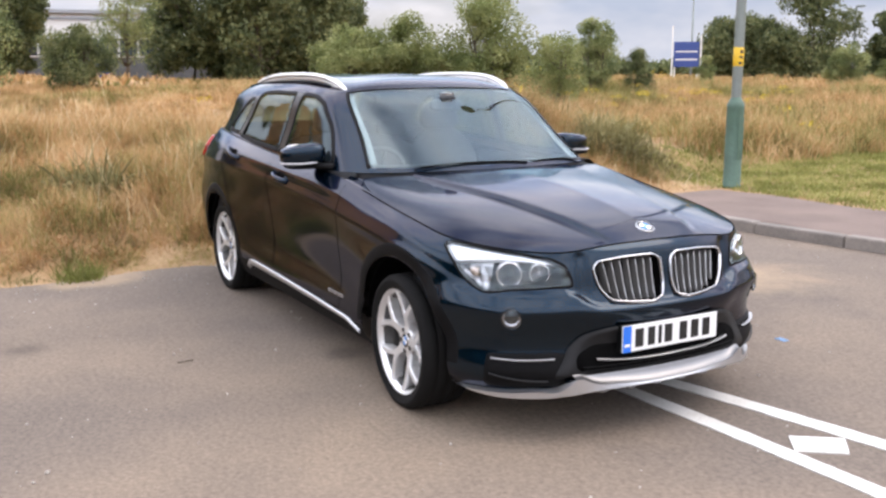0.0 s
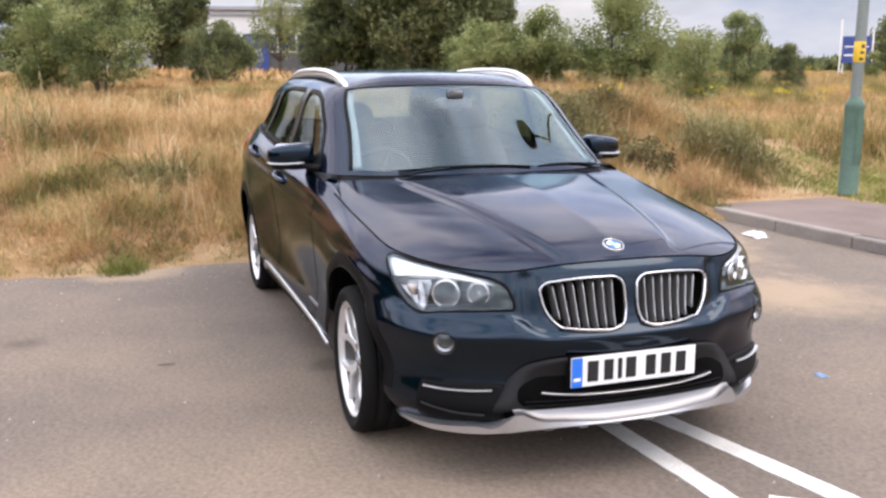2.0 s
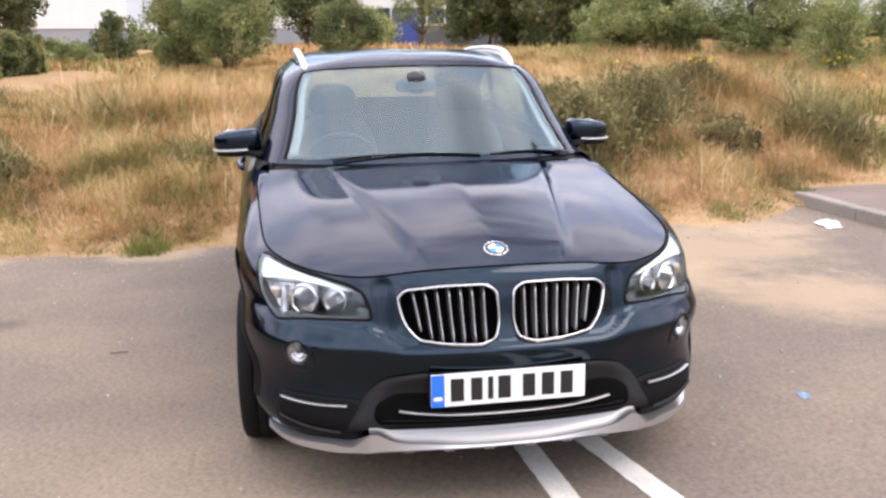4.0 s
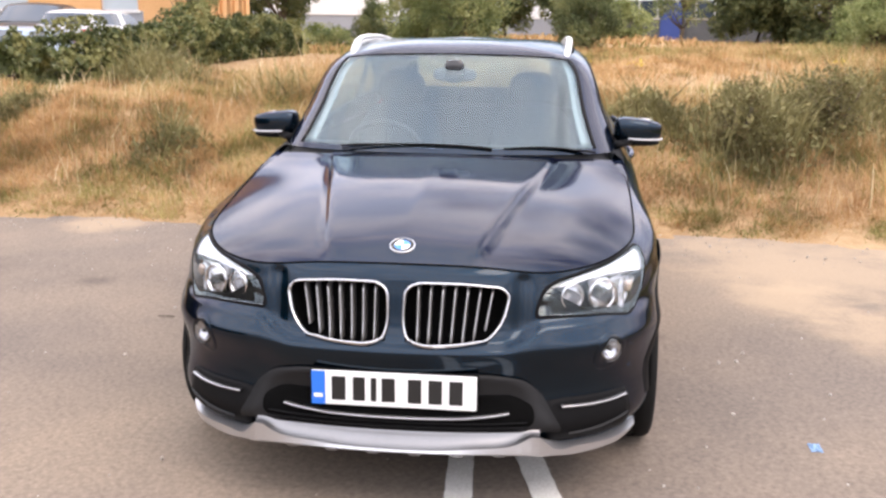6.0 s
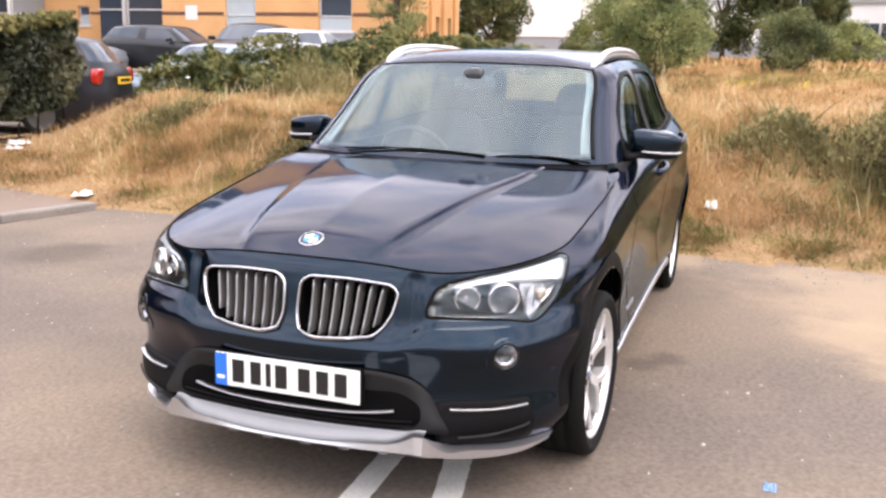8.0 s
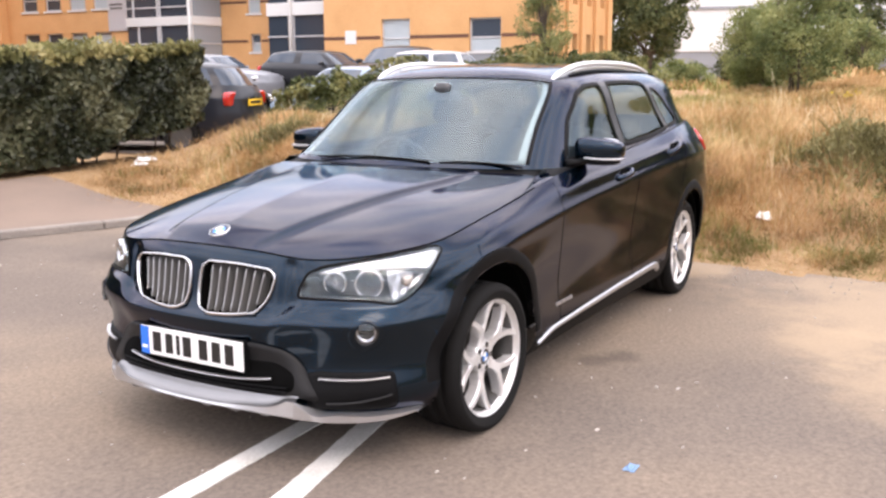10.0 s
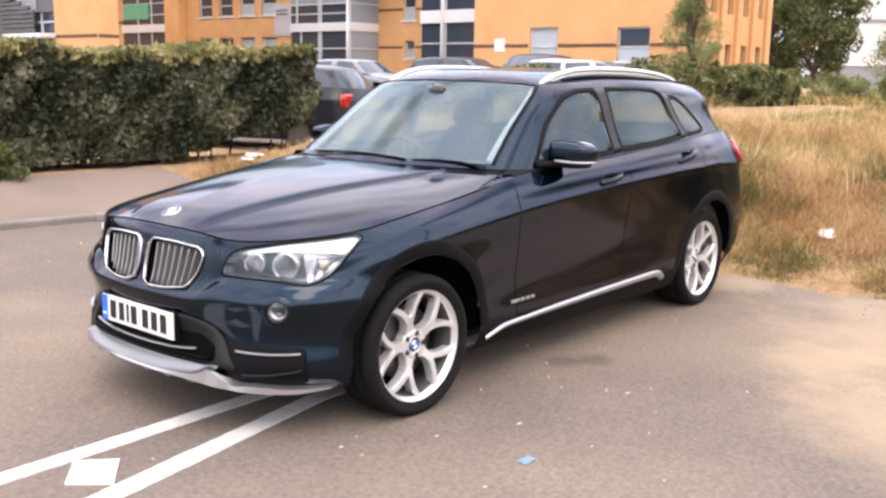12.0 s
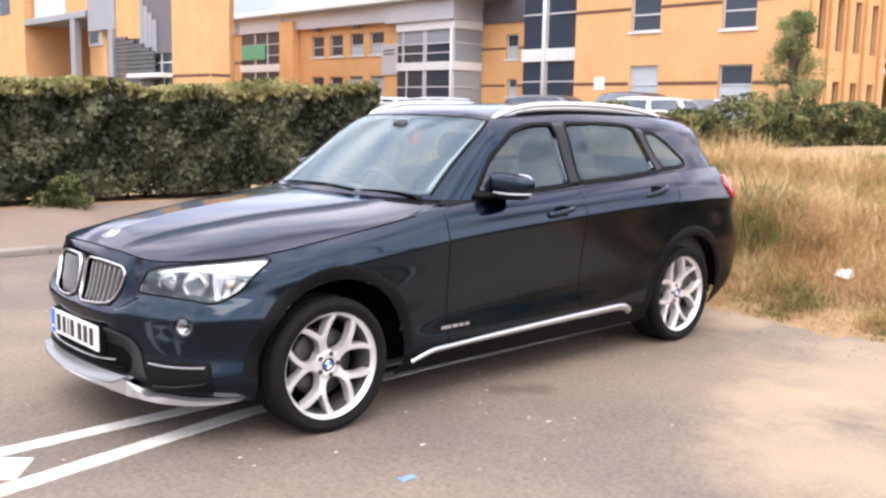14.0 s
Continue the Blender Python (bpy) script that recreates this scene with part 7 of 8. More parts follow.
def pierced_wall(name, plane, y0, y1, z0, z1, holes, mat_, parent, thick=0.3, label="", axis="x"):
    """A wall across x = plane with openings (y0, y1, z0, z1) that go through it."""
    ys = sorted({y0, y1, *(h[0] for h in holes), *(h[1] for h in holes)})
    zs = sorted({z0, z1, *(h[2] for h in holes), *(h[3] for h in holes)})
    solid = lambda i, j: 0 <= i < len(ys) - 1 and 0 <= j < len(zs) - 1 and not any(h[0] < (ys[i] + ys[i + 1]) / 2 < h[1] and h[2] < (zs[j] + zs[j + 1]) / 2 < h[3] for h in holes)
    bm = bmesh.new()
    put_v = (lambda d, a, z: bm.verts.new((plane - d, a, z))) if axis == "x" else (lambda d, a, z: bm.verts.new((a, plane - d, z)))
    quad = lambda *c: bm.faces.new([put_v(*q) for q in c])
    for i in range(len(ys) - 1):
        for j in range(len(zs) - 1):
            if not solid(i, j):
                continue
            a, b, c, d = ys[i], ys[i + 1], zs[j], zs[j + 1]
            quad((0, a, c), (0, b, c), (0, b, d), (0, a, d))
            quad((thick, a, d), (thick, b, d), (thick, b, c), (thick, a, c))
            for di, dj, p, q in ((-1, 0, (a, c), (a, d)), (1, 0, (b, d), (b, c)), (0, -1, (b, c), (a, c)), (0, 1, (a, d), (b, d))):
                if not solid(i + di, j + dj):
                    quad((0, *p), (0, *q), (thick, *q), (thick, *p))
    bmesh.ops.remove_doubles(bm, verts=bm.verts, dist=1e-4)
    bmesh.ops.recalc_face_normals(bm, faces=bm.faces)
    return part(name, bm, mat_, parent, label, smooth=False)


def window(plane, h, parent, rails=(0.5,), blind=0.0, glass=None):
    """A framed window with its pane and sill in the opening h = (y0, y1, z0, z1)."""
    y0, y1, z0, z1 = h
    w = 0.06
    bm = bmesh.new()
    for lo, hi in (((y0, z0), (y0 + w, z1)), ((y1 - w, z0), (y1, z1)), ((y0, z0), (y1, z0 + w)), ((y0, z1 - w), (y1, z1)), *(((y0, z0 + (z1 - z0) * r - 0.03), (y1, z0 + (z1 - z0) * r + 0.03)) for r in rails)):
        add_box(bm, (plane - 0.17, lo[0], lo[1]), (plane - 0.10, hi[0], hi[1]))
    win = part("window", bm, FRAMEGREY, parent, smooth=False)
    box_part("pane", (plane - 0.15, y0 + 0.03, z0 + 0.03), (plane - 0.14, y1 - 0.03, z1 - 0.03), glass or WINGLASS, win)
    box_part("sill", (plane - 0.15, y0 - 0.08, z0 - 0.09), (plane + 0.07, y1 + 0.08, z0), CLADWHITE, win, 0.01)
    if blind:
        box_part("blind", (plane - 0.139, y0 + 0.06, z0 + 0.06), (plane - 0.136, y1 - 0.06, z0 + (z1 - z0) * blind), BLIND, win)
    return win


def glazing(plane, y0, y1, z0, z1, bars, parent, rails=(), glass=None, frame=None):
    """A curtain of glass with upright mullions and rails."""
    bm = bmesh.new()
    for y in bars:
        add_box(bm, (plane - 0.05, y - 0.04, z0), (plane + 0.05, y + 0.04, z1))
    for z in rails:
        add_box(bm, (plane - 0.04, y0, z - 0.03), (plane + 0.04, y1, z + 0.03))
    curtain = part("window", bm, frame or FRAMEGREY, parent, smooth=False)
    edges = [y0, *sorted(bars), y1]
    for a, b in zip(edges, edges[1:]):
        if b - a > 0.1:
            box_part("pane", (plane - 0.02, a + 0.02, z0), (plane - 0.01, b - 0.02, z1), glass or WINGLASS, curtain)
    return curtain


office = thing("office_building", "orange brick office building with grey cladding and glazed bays", "building", at=pose(0, 0, 0))
P = -29.5
holes = [(-19.35, -17.95, 4.85, 6.40), (-15.25, -13.85, 4.75, 6.35), (-19.30, -17.95, 2.20, 3.52), (-15.25, -13.88, 2.20, 3.46)]
pierced_wall("wall", P, -22.2, -12.0, -0.5, 9.6, holes, BRICK, office, label="orange brick wall")
for k, h in enumerate(holes):
    window(P, h, office, (0.42,), 0.40 if k == 3 else 0.0, BLIND if k == 2 else None)
for z in (2.73, 5.69, 8.6):
    for a, b in ((-22.2, -19.36), (-17.93, -15.27), (-13.84, -12.0)):
        box_part("brick_band", (P - 0.02, a, z), (P + 0.012, b, z + 0.13), BRICKDARK, office)
box_part("plinth_panel", (P - 0.05, -19.5, 0.4), (P + 0.02, -13.7, 2.18), CLADGREY, office, 0.01, "pale grey panels below the windows")
box_part("wall_notice", (P, -21.1, 2.55), (P + 0.02, -20.55, 3.1), CLADWHITE, office, 0.005)
# end wall with piers and narrow windows
side_holes = [(-35.4 + 1.45 * k, -34.7 + 1.45 * k, z, z + 1.9) for k in range(4) for z in (1.0, 4.0, 6.9)]
pierced_wall("wall", -12.0, -36.0, -29.8, -0.5, 9.6, side_holes, BRICK, office, label="orange brick end wall", axis="y")
for h in side_holes:
    box_part("pane", (h[0], -12.22, h[2]), (h[1], -12.20, h[3]), WINGLASS, office)
for k in range(5):
    x = -35.8 + 1.45 * k
    box_part("pier", (x - 0.22, -11.99, -0.5), (x + 0.22, -11.86, 9.3), BRICK, office, 0.02)
box_part("roof", (-36, -22.2, 9.6), (-29.2, -11.6, 9.85), CLADGREY, office, 0.03)
# stair glazing
glazing(-30.0, -25.65, -22.2, -0.3, 3.84, (-24.35, -24.2, -22.3), office, (1.6, 2.95))
glazing(-30.0, -25.65, -22.2, 4.39, 9.2, (-24.35, -24.2, -22.3), office, (5.9, 7.3))
box_part("spandrel", (-30.1, -25.65, 3.84), (-29.9, -22.2, 4.39), CLADWHITE, office, 0.01, "white spandrel panel")
tube_part("rain_pipe", [(-29.85, -24.28, 0.2), (-29.85, -24.28, 9.0)], 0.09, CLADWHITE, office)
# brick wing set back beside the bay
V = -31.5
holes = [(-28.15, -27.36, 4.12, 5.30), (-28.0, -27.4, 2.35, 3.17)]
pierced_wall("wall", V, -29.8, -25.1, -0.5, 5.85, holes, BRICK, office, label="orange brick wall")
for h in holes:
    window(V, h, office, (0.5,), 0.5)
for z in (2.80, 4.58):
    for a, b in ((-29.8, -28.17), (-27.34, -25.1)):
        box_part("brick_band", (V - 0.02, a, z), (V + 0.012, b, z + 0.11), BRICKDARK, office)
# darker cladding than the other fascias, its shade put into the colour
box_part("fascia", (V - 0.3, -29.6, 5.85), (V + 0.1, -25.1, 7.0), CLADDARK, office, 0.02, "shaded grey clad fascia")
# glazed bay: front, glazed return, bands
B = -29.6
glazing(B, -34.1, -29.8, -0.3, 3.57, (-33.3, -32.0, -31.85, -29.85), office, (2.75,))
glazing(B, -34.1, -29.8, 3.98, 4.85, (-33.6, -32.0, -31.85, -29.85), office, (4.42,))
glazing(B, -34.1, -29.8, 4.85, 5.55, (-33.6, -32.0, -31.85, -29.85), office, (4.88,), PALEGLASS)
box_part("door", (B + 0.01, -33.5, -0.3), (B + 0.03, -32.1, 2.72), WINGLASS, office, 0.005, "dark glazed entrance door")
for z0, z1, r in ((-0.3, 3.57, 2.75), (3.98, 5.55, 4.88)):
    pane = box_part("return_glass", (V + 0.02, -29.83, z0), (B - 0.06, -29.80, z1), PALEGLASS, office, label="pale glass return of the bay")
    box_part("rail", (V + 0.02, -29.80, r - 0.03), (B - 0.06, -29.76, r + 0.03), FRAMEGREY, pane)
box_part("spandrel", (V + 0.02, -34.1, 3.57), (B + 0.08, -29.74, 3.98), CLADWHITE, office, 0.01, "white spandrel band round the bay")
box_part("bay_head", (V + 0.02, -34.1, 5.55), (B + 0.10, -29.72, 5.98), CLADWHITE, office, 0.01, "white band over the bay glass")
box_part("fascia", (V + 0.12, -34.9, 5.98), (B + 0.25, -29.65, 7.0), CLADSILVER, office, 0.02, "silver clad fascia over the bay")
tube_part("rain_pipe", [(B + 0.12, -29.9, 0.2), (B + 0.12, -29.9, 5.55)], 0.06, CLADWHITE, office)
# middle block
holes = [(c - 0.6, c + 0.6, a, b) for c in (-41.45, -39.65, -37.80, -36.05) for a, b in ((4.50, 5.68), (2.25, 3.38))]
pierced_wall("wall", -29.8, -44.7, -34.1, -0.5, 6.1, holes, BRICK, office, label="orange brick wall")
for k, h in enumerate(holes):
    window(-29.8, h, office, (0.48,), (0.46 if h[2] > 4 else 0.9) if h[0] > -39 else 0.0)
box_part("pier", (-29.8, -44.7, -0.5), (-29.3, -43.3, 6.6), BRICK, office, 0.02)
box_part("sign_panel", (-29.8, -35.55, 3.40), (-29.74, -34.12, 5.0), CLADSILVER, office, 0.01, "pale grey sign panel")
for z in (4.62, 4.44):
    box_part("lettering_bar", (-29.738, -35.4, z), (-29.73, -34.5, z + 0.1), CLADDARK, office)
box_part("fascia", (-30.1, -44.7, 6.1), (-29.5, -34.9, 7.0), CLADSILVER, office, 0.02, "silver clad fascia")
for y in (-41.0, -37.4):
    blob("wall_lamp", (-29.5, y, 6.0), (0.22, 0.14, 0.10), STAIRGREY, office, 2.4, nu=12, nv=8)
# glass corner
glazing(-29.6, -49.5, -44.7, -0.3, 3.75, (-47.8, -46.4), office, (2.4,))
glazing(-29.6, -49.5, -44.7, 4.20, 6.10, (-47.8, -46.4), office, (4.75, 5.4))
box_part("green_panel", (-29.55, -49.3, 4.5), (-29.5, -46.6, 5.4), GREENSIGN, office, 0.01, "green hanging panel")
box_part("spandrel", (-29.8, -49.5, 3.75), (-29.5, -44.7, 4.20), CLADWHITE, office, 0.01, "white spandrel panel")
box_part("fascia", (-29.9, -49.5, 6.10), (-29.45, -44.7, 7.0), CLADSILVER, office, 0.02)
box_part("roof_edge", (-36.0, -51.2, 7.0), (-28.9, -27.6, 7.28), CLADWHITE, office, 0.05, "white overhanging roof edge")
box_part("back_wall", (-36.0, -53.0, -0.5), (-34.0, -22.2, 7.0), BRICK, office)
box_part("recess_wall", (-30.6, -56.0, -0.5), (-30.2, -49.5, 6.2), BRICK, office)
glazing(-30.15, -53.6, -51.95, -0.3, 5.75, (-53.5, -52.0), office, (2.6, 3.4, 4.9))
box_part("brick_band", (-30.2, -51.9, 4.35), (-30.17, -49.5, 4.5), BRICKDARK, office)
box_part("recess_fascia", (-30.5, -56.0, 6.2), (-30.1, -49.5, 7.4), CLADGREY, office)
# nearer wing with stairs
wing = thing("office_wing", "orange brick office wing with grey outside stairs behind the hedge", "building", at=pose(0, 0, 0))
Q = -16.7
box_part("wall", (Q - 0.9, -33.5, -0.3), (Q, -30.3, 9.0), BRICK, wing, 0.02, "orange brick stair wall")
box_part("brick_band", (Q - 0.02, -33.5, 2.72), (Q + 0.012, -30.31, 2.84), BRICKDARK, wing)
box_part("brick_band", (Q - 0.9, -30.31, 2.72), (Q - 0.05, -30.285, 2.84), BRICKDARK, wing)
box_part("cladding", (Q - 0.5, -37.4, 3.78), (Q - 0.25, -33.5, 9.0), CLADDARK, wing, 0.02, "dark grey clad stair enclosure")
for k in range(4):
    box_part("clad_board", (Q - 0.25, -36.95 + 0.42 * k, 3.78), (Q - 0.18, -36.56 + 0.42 * k, 6.2 - 0.32 * k), CLADGREY, wing, 0.01, "lighter grey upright board")
glazing(Q - 0.4, -37.0, -33.5, 2.9, 3.78, (-35.2, -33.6), wing, (3.4,))
box_part("canopy", (Q - 0.5, -36.7, 2.72), (Q + 0.6, -33.42, 2.90), CLADWHITE, wing, 0.02, "white entrance canopy")
glazing(Q - 0.4, -37.0, -33.5, -0.3, 2.72, (-36.6, -35.0, -33.6), wing, (2.1,))
box_part("stair_back", (Q - 0.9, -39.3, -0.3), (Q - 0.6, -37.0, 5.2), STAIRGREY, wing, 0.01, "dark inside of the stair")
for k in range(13):
    z = 2.25 + 0.185 * k
    box_part("stair_screen", (Q - 0.14 + 0.02 * (k % 2), -39.15, z), (Q - 0.06 + 0.02 * (k % 2), min(-35.3, -39.1 + (4.72 - z) / 0.235), z + 0.15), STAIRGREY, wing, 0.01)
box_part("wall", (Q - 0.6, -39.3, 4.5), (Q - 0.16, -36.85, 9.0), BRICK, wing, 0.02, "orange brick above the stair")
box_part("cladding", (Q - 0.6, -42.4, 5.05), (Q - 0.1, -39.32, 9.0), CLADGREY, wing, 0.02, "grey clad corner of the upper storey")
box_part("column", (Q - 0.3, -39.78, -0.3), (Q + 0.05, -39.3, 5.05), CLADGREY, wing, 0.02)
box_part("column", (Q - 0.35, -44.42, -0.3), (Q - 0.02, -43.85, 5.75), CLADGREY, wing, 0.02)
# slab carried deep inwards to shade the recess below it
box_part("balcony", (Q - 6.0, -50.75, 5.75), (Q, -42.42, 6.08), CLADGREY, wing, 0.03, "grey balcony slab")
box_part("upper_wall", (Q - 6.0, -46.2, 6.08), (Q - 0.5, -42.42, 9.0), BRICK, wing, 0.02)
box_part("balcony_door", (Q - 0.7, -50.7, 6.08), (Q - 0.55, -48.4, 8.4), CLADWHITE, wing, 0.02, "white balcony door")
box_part("balcony_door", (Q - 0.7, -48.35, 6.08), (Q - 0.55, -46.22, 8.4), CLADWHITE, wing, 0.02, "white balcony door")
box_part("wall", (Q - 1.5, -44.4, -0.3), (Q - 1.0, -42.0, 4.45), BRICK, wing, 0.02, "orange brick wall under the balcony")
box_part("window_box", (Q - 1.3, -44.3, 4.45), (Q - 0.9, -42.9, 5.6), FRAMEGREY, wing, 0.02, "grey boxed window")
box_part("pane", (Q - 0.9, -44.1, 4.6), (Q - 0.885, -43.1, 5.45), WINGLASS, wing)
box_part("window_box", (Q - 1.3, -42.85, 4.45), (Q - 0.9, -41.9, 5.5), CLADWHITE, wing, 0.02, "white window panel")
# back and sun side closed by added walls that keep the recess dark
box_part("back_wall", (Q - 6.4, -64.0, -0.3), (Q - 6.0, -39.3, 9.0), BRICK, wing, 0.02)
box_part("return_wall", (Q - 6.0, -41.9, -0.3), (Q - 0.6, -41.4, 5.7), BRICK, wing, 0.02)
box_part("wall", (Q - 6.0, -66.0, -0.3), (Q, -50.8, 9.0), BRICK, wing, 0.02, "orange brick wall")
box_part("window", (Q - 0.02, -54.6, 6.5), (Q + 0.02, -52.9, 8.2), WINGLASS, wing)
box_part("roof", (Q - 6.4, -66.0, 9.0), (Q + 0.2, -30.1, 9.2), CLADGREY, wing, 0.03)

for nm, label, a, b, h, band in (("warehouse", "long white warehouse behind the trees and field", (-73.2, -21.5), (-75.6, -11.5), 11.0, CLADGREY), ("warehouse", "white warehouse far behind the field's trees", (-81.0, 5.0), (-78.0, 21.0), 6.1, STAIRGREY), ("warehouse", "pale warehouse far behind the trees", (-84.0, -8.0), (-83.0, 3.0), 9.0, CLADGREY)):
    ax_ = Vector((b[0] - a[0], b[1] - a[1]))
    w = thing(nm, label, "building", at=pose(a[0], a[1], 0.3, 0, 0, math.degrees(math.atan2(ax_.y, ax_.x))))
    L = ax_.length
    n = int(L / 1.0)
    box_part("wall", (0, 0, 2.6), (L, 12, h), CLADWHITE, w, 0.05, "white ribbed cladding")
    box_part("base_wall", (0.05, 0.1, -0.5), (L - 0.05, 11.9, 2.6), band, w)
    for k in range(n):
        box_part("rib", (k * L / n, -0.05, 2.6), (k * L / n + 0.06, 0.0, h - 0.02), CLADWHITE, w)
    box_part("roof", (-0.3, -0.4, h), (L + 0.3, 12.3, h + 0.35), CLADGREY, w, 0.05)
    box_part("gutter", (0, -0.12, min(5.9, h - 0.5)), (L, -0.02, min(6.1, h - 0.3)), CLADGREY, w)
    if "trees" in label and L > 14:
        for k in range(10):
            box_part("window", (0.4 + 1.55 * k, -0.12, 2.75), (1.75 + 1.55 * k, -0.04, 4.15), WINGLASS, w, 0.02, "dark strip window")
        box_part("blue_panel", (5.2, -0.16, 0.6), (7.2, -0.04, 4.0), BOARDBLUE, w, 0.02, "blue painted loading door")


# ---- parked cars ----
def parked_car(label, colour, x, y, yaw, k=1.0, low=0.92):
    paint = material("car paint " + label.split()[0], colour, 0.3, 0.0, spec=0.3 if max(colour) < 0.1 else 0.5, coat=0.08 if max(colour) < 0.1 else 0.25)
    c = thing("parked_car", label, "car", "cars in the car park", at=pose(x, y, float(ground_z(x, y)), 0, 0, yaw) @ Matrix.Diagonal((k, k, k * low, 1)))
    shift = np.array([1.4, 0, 0])
    u, vv_ = np.arange(0, 19.01, 0.5), np.arange(0, 8.01, 1.0)
    p = body_skin.grid(u, vv_)
    fc = grid_faces(len(u), len(vv_))
    md = p.reshape(-1, 3)[fc].mean(1)
    keep = np.ones(len(fc), bool)
    for ax, az in AXLES:
        keep &= ~((np.hypot(md[:, 0] - ax, md[:, 2] - az) < 0.38) & (md[:, 1] > 0.6))
    v, f = both_sides(p + shift, fc[keep])
    welded("body", v, f, paint, c)
    v, f = both_sides(bon[::6, ::5] + shift, grid_faces(len(bon[::6]), len(bon[0][::5]))[:, ::-1])
    welded("bonnet", v, f, paint, c)
    u, vv_ = np.arange(0, 12.01, 0.5), np.array([0, 0.15, 1.0, 1.9, 2.3, 3.0, 4.0, 5.0])
    p = top_skin.grid(u, vv_)
    fc = grid_faces(len(u), len(vv_))[:, ::-1]
    fv_ = np.tile(np.arange(len(vv_) - 1), len(u) - 1)
    fu_ = np.repeat(np.arange(len(u) - 1), len(vv_) - 1)
    pillar = np.isin(fu_, (5, 6, 7, 12, 19))
    glass_f = (fv_ >= 1) & (fv_ <= 2) & ~pillar
    v, f = both_sides(p + shift, fc[~glass_f])
    welded("roof", v, f, paint, c)
    v, f = both_sides(p + shift, fc[glass_f])
    welded("window", v, f, WINGLASS, c, "dark car glass")
    box_part("underside", (-2.0, -0.72, 0.2), (2.0, 0.72, 0.7), GAP, c, 0.05)
    for wx in (0.0, -2.76):
        for s in (1, -1):
            vt, ft = lathe([(0.0, 0.10), (0.20, 0.10), (0.22, 0.11), (0.30, 0.11), (0.32, 0.09), (0.32, -0.10), (0.2, -0.1)], 24)
            w_ = put("wheel", mesh_of("wheel", [(a + wx + 1.4, (b + 0.75) * s, d + 0.32) for a, b, d in vt], ft, True), RUBBER, c)
            vt, ft = lathe([(0.0, 0.112), (0.06, 0.112), (0.19, 0.104), (0.215, 0.114)], 20)
            put("rim", mesh_of("rim", [(a + wx + 1.4, (b + 0.75) * s, d + 0.32) for a, b, d in vt], ft, True), DARKMETAL, w_)
    for s in (1, -1):
        blob("tail_lamp", (-2.13, 0.58 * s, 0.90), (0.06, 0.20, 0.12), REDLENS, c, 5.0, nu=14, nv=8)
        blob("headlamp", (1.93, 0.60 * s, 0.73), (0.10, 0.16, 0.06), REFLECTOR, c, 2.6, nu=14, nv=8)
        blob("door_mirror", (0.36, 0.90 * s, 1.08), (0.07, 0.10, 0.06), paint, c, 2.8, nu=14, nv=8)
    pl = box_part("number_plate", (-2.315, -0.26, 0.78), (-2.295, 0.26, 0.89), TAGYELLOW, c, label="yellow rear plate")
    box_part("plate_bar", (-2.318, -0.2, 0.81), (-2.316, 0.2, 0.86), INK, pl)
    return c


parked_car("dark hatchback parked tail out beside the hedge's end", (0.012, 0.014, 0.02), -8.16, -10.3, -72, 1.0, 0.98)
parked_car("pale blue hatchback parked beside the dark one", (0.22, 0.30, 0.38), -14.0, -9.9, 2, 0.95)
parked_car("black estate parked in the second row", (0.02, 0.021, 0.024), -21.0, -15.6, 90, 1.05)
parked_car("black off-roader parked in the second row", (0.01, 0.011, 0.014), -20.2, -12.6, 15, 1.12)
parked_car("pale silver estate parked beside the low hedge", (0.46, 0.46, 0.47), -19.0, -10.2, 180, 1.0)
parked_car("grey hatchback parked in the second row", (0.18, 0.19, 0.21), -19.0, -18.4, 92, 1.0)
parked_car("silver hatchback parked near the glazed bay", (0.5, 0.5, 0.5), -21.5, -24.0, 90, 1.0)
parked_car("dark blue people carrier parked near the entrance", (0.03, 0.05, 0.10), -24.5, -38.0, 90, 1.1)
parked_car("dark hatchback parked behind the clipped hedge", (0.02, 0.022, 0.03), -12.9, -13.4, 186, 1.0)
strip_sheet("car_park", -28.9, -7.4, 60, lambda x: -9.3, lambda x: -60.0, 60, lambda x, y: float(ground_z(x, y)) + 0.02, ASPHALT, "grey tarmac car park behind the hedge", "car park")

# ---- litter and loose bits ----
PAPER = material("white litter", (0.75, 0.74, 0.71), 0.7, vary=0.1, scale=20)
BLUEMARK = material("blue spray paint", (0.17, 0.29, 0.45), 0.6, vary=0.1)
STONE = material("pale stone", (0.55, 0.50, 0.44), 0.9, vary=0.3, scale=20, rand=0.3)


def scrap(name, label, x, y, z, size, mat_, seed):
    """A small crumpled sheet on the ground, for paper, pale chips and the blue mark."""
    r = random.Random(seed)
    bm = bmesh.new()
    n = 6
    g = [[bm.verts.new((x + size[0] * (i / n - 0.5 + r.uniform(-0.06, 0.06)), y + size[1] * (j / n - 0.5 + r.uniform(-0.06, 0.06)), z + size[2] * r.uniform(0.1, 1) * (0.3 if i in (0, n) or j in (0, n) else 1))) for j in range(n + 1)] for i in range(n + 1)]
    for i in range(n):
        for j in range(n):
            bm.faces.new((g[i][j], g[i + 1][j], g[i + 1][j + 1], g[i][j + 1]))
    ob = part(name, bm, mat_, smooth=False)
    return tagged(ob, label, "litter")


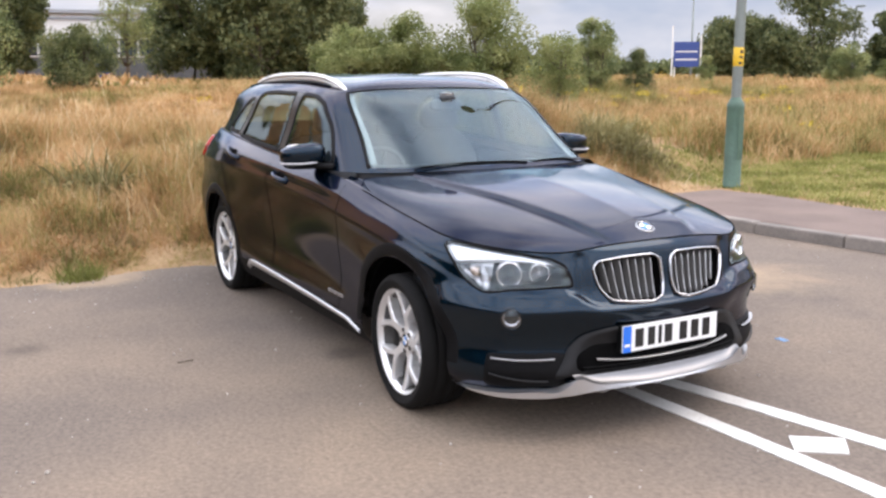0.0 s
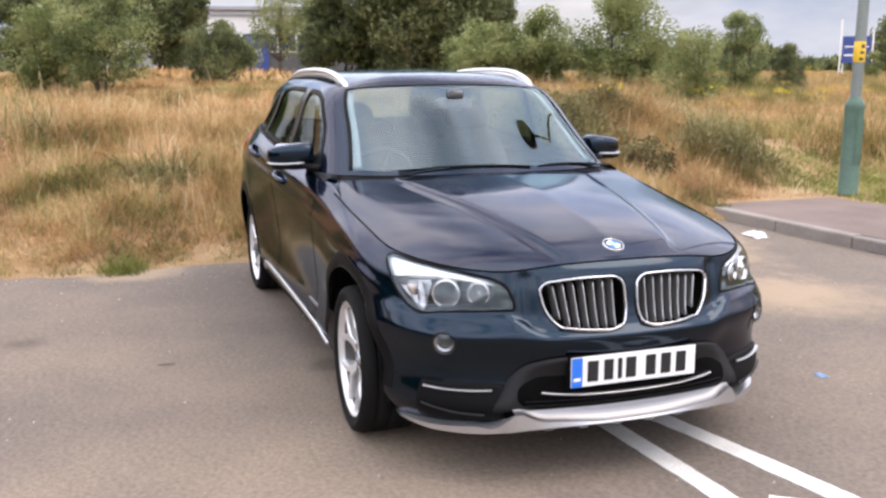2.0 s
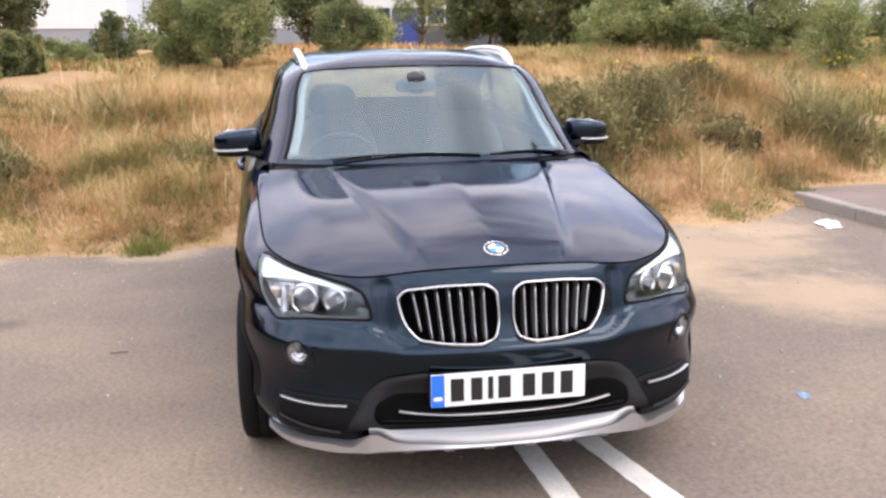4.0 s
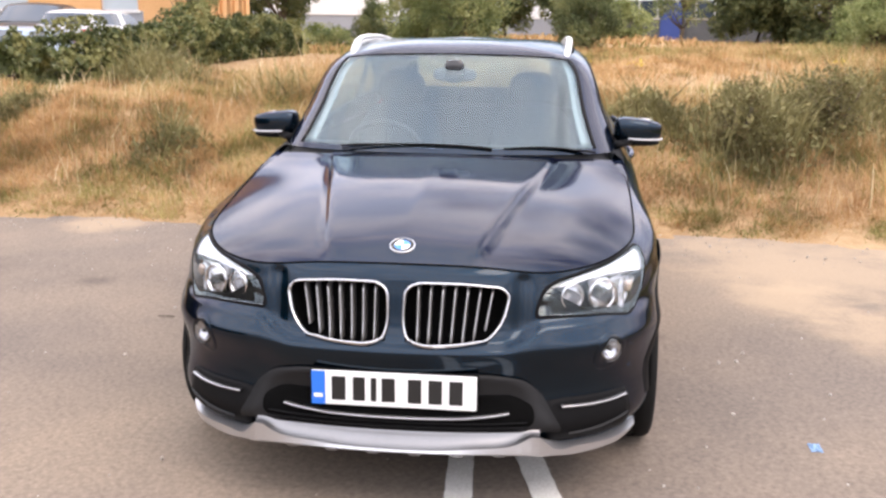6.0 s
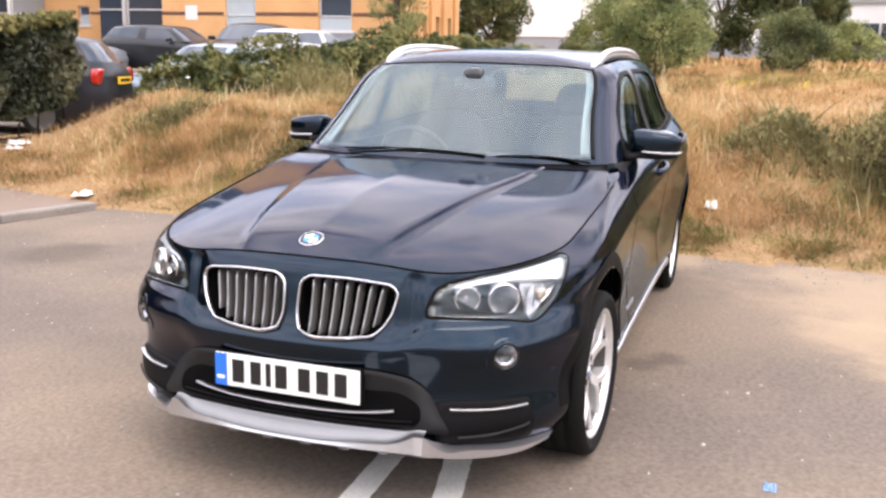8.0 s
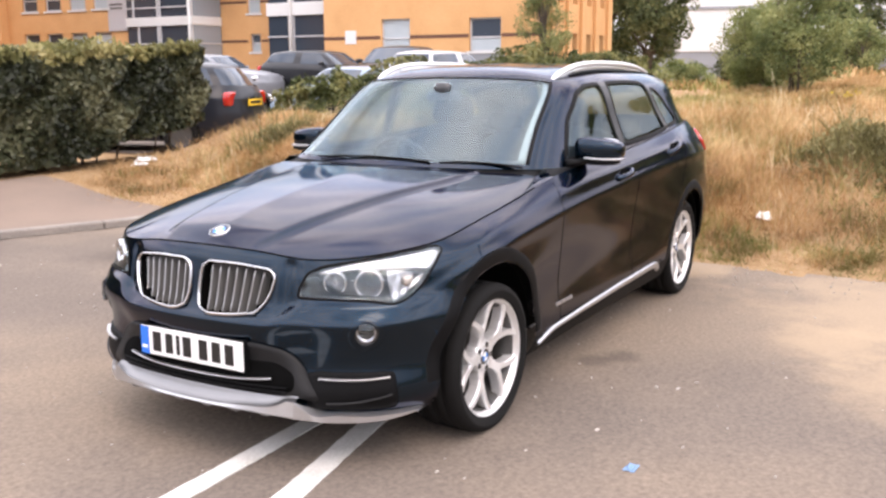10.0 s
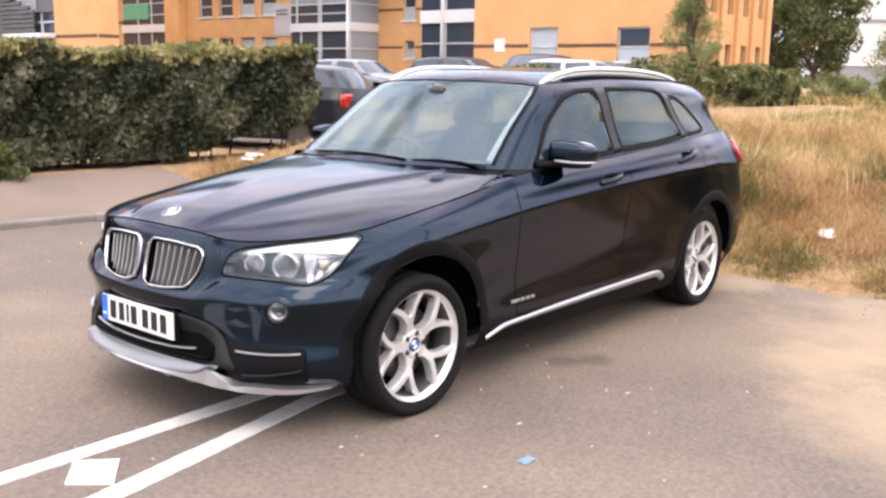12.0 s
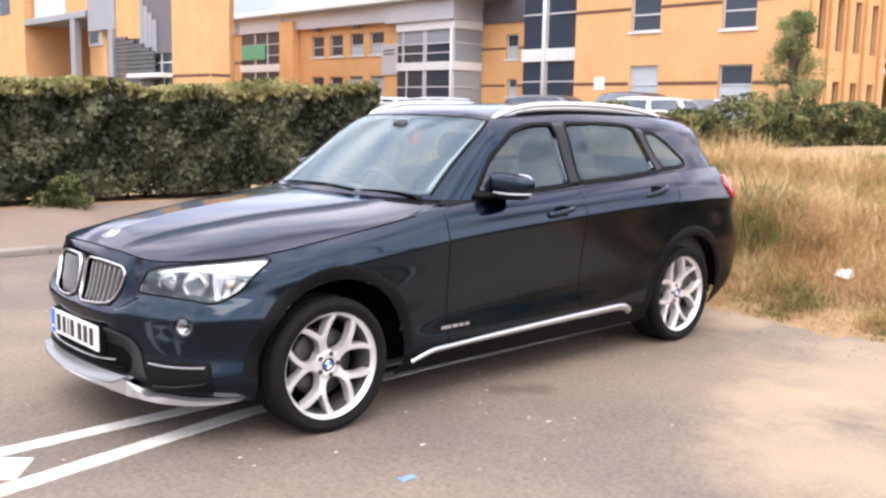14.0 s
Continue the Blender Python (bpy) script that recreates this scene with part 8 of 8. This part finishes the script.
gz = lambda x, y: float(ground_z(x, y))
scrap("paper_litter", "crumpled white paper lying by the kerb", -3.27, 3.72, ROAD_Z, (0.24, 0.14, 0.06), PAPER, 1)
scrap("paper_litter", "white litter caught in the grass bank", -4.88, 0.93, gz(-4.88, 0.93) + 0.01, (0.12, 0.11, 0.08), PAPER, 2)
scrap("paper_litter", "white paper lying at the end of the kerb", -3.85, -4.72, gz(-3.85, -4.72) + 0.01, (0.2, 0.16, 0.05), PAPER, 3)
scrap("paper_litter", "white paper lying in front of the hedge", -5.2, -6.75, gz(-5.2, -6.75) + 0.02, (0.26, 0.2, 0.06), PAPER, 4)
scrap("paper_litter", "white scrap beside the first one at the hedge", -4.95, -6.6, gz(-4.95, -6.6) + 0.02, (0.16, 0.14, 0.05), PAPER, 5)
# blue spray mark on the road, built as a thin crumpled sheet
scrap("blue_spray_mark", "flat pale blue spray mark on the tarmac", 0.125, 1.49, ROAD_Z + 0.003, (0.075, 0.045, 0.008), BLUEMARK, 6)
for k, (x, y, w) in enumerate(((-0.17, 1.245, 0.034), (0.17, 1.083, 0.022), (0.51, 0.885, 0.024), (0.51, 1.0, 0.018), (0.42, 1.52, 0.02), (-0.96, 0.85, 0.022), (-0.16, 1.6, 0.02), (-0.83, 1.385, 0.04), (-2.69, -1.74, 0.026), (-1.37, -1.51, 0.024), (-0.50, -1.88, 0.016), (-0.57, -2.23, 0.018), (-0.50, -2.13, 0.016), (-0.32, -2.22, 0.015), (-2.66, -2.12, 0.022), (-0.53, -1.50, 0.022))):
    scrap("chip", "small pale chip lying on the tarmac", x, y, ROAD_Z + 0.002, (w * 0.8, w * 0.4, 0.007), STONE, 20 + k)
twig = tube_part("twig", [(-1.14, -1.585, ROAD_Z + 0.006), (-1.135, -1.54, ROAD_Z + 0.009), (-1.15, -1.50, ROAD_Z + 0.005)], 0.0028, BARK, None)
tagged(twig, "short dark twig lying on the tarmac", "twig")
rng = np.random.default_rng(77)
bm = bmesh.new()
for k in range(620):
    x, y = rng.uniform(-3.6, 2.5), rng.uniform(-4.6, 4.0)
    if k % 2:
        x = float(edge_x(y)) + abs(rng.normal(0, 0.35))
    s = rng.uniform(0.003, 0.009) * (1.6 if k % 9 == 0 else 1)
    m = Matrix.Translation((x, y, ROAD_Z + s * 0.4)) @ pose(0, 0, 0, *rng.uniform(0, 360, 3)) @ Matrix.Diagonal((s, s * 0.8, s * 0.6, 1))
    bmesh.ops.create_icosphere(bm, subdivisions=1, radius=1.0, matrix=m)
tagged(part("gravel", bm, STONE, smooth=False), "scattered pale grit on the tarmac", "gravel", kind="stuff")
rng = np.random.default_rng(78)
pos = []
for cx, cy, n_, h in ((-30, 23, 16, 0.75), (-24, 17.5, 9, 0.7), (-12, 9.6, 8, 0.75), (-7.6, 9.4, 3, 0.6), (-15, 17, 8, 0.7), (-9, 4.4, 5, 0.8), (-14, 14, 9, 0.7), (-26, 22, 8, 0.7), (-10.5, 6.5, 3, 0.75)):
    for _ in range(n_):
        x, y = rng.normal(cx, 1.5), rng.normal(cy, 1.5)
        z = gz(x, y) + h * rng.uniform(0.8, 1.1)
        pos.append(np.array([x, y, z]) + rng.normal(0, 1, (24, 3)) * [0.08, 0.08, 0.025])
tagged(put("ragwort", leaf_mesh("ragwort", np.concatenate(pos), 0.028, 79, 0, 1.0), YELLOW), "yellow ragwort flower heads among the dry grass", "flowers", kind="stuff")
WEED_SPOTS = ((-5.9, 2.5, 0.7, 0.55), (-6.7, 3.4, 0.9, 0.65), (-6.2, 1.5, 0.5, 0.45), (-5.2, -3.1, 0.4, 0.28), (-5.3, -1.35, 0.45, 0.28), (-7.6, -4.2, 0.6, 0.35), (-5.6, -0.2, 0.4, 0.4), (-6.4, 5.6, 0.7, 0.45), (-8.2, 4.6, 1.0, 0.6), (-9.4, 6.2, 1.1, 0.65), (-7.0, -2.4, 0.6, 0.35), (-6.2, -5.4, 0.5, 0.25))


def weedy(x, y):
    """How thick the weeds stand: 1 in the heart of a clump, fading outwards."""
    out = 0.0 * x
    for cx, cy, r, h in WEED_SPOTS:
        out = np.maximum(out, np.exp(-(((x - cx) / r) ** 2 + ((y - cy) / r) ** 2)) * (0.55 + h))
    return np.clip(out, 0, 1)


tufts("weeds", WEED, 26000, (-11, -4.3, -6.5, 8.0), lambda x, y: 0.12 + 0.62 * weedy(x, y), 0.017, 1.1, 80, lambda x, y: grassland(x, y) * weedy(x, y) ** 1.3, "dull green weed clumps on the bank", "weeds", spread=0.10, curve=0.8)
rng = np.random.default_rng(81)
pos = []
for cx, cy, r, h in WEED_SPOTS:
    n_ = int(1500 * r)
    x, y = rng.normal(cx, r * 0.6, n_), rng.normal(cy, r * 0.6, n_)
    pos.append(np.stack([x, y, ground_z(x, y) + h * rng.uniform(0.05, 0.95, n_) * weedy(x, y)], -1))
tagged(put("dock_leaves", leaf_mesh("dock_leaves", np.concatenate(pos), 0.032, 82, -0.6, 2.4), WEED), "dull green dock leaves among the bank's grass", "weeds", kind="stuff")
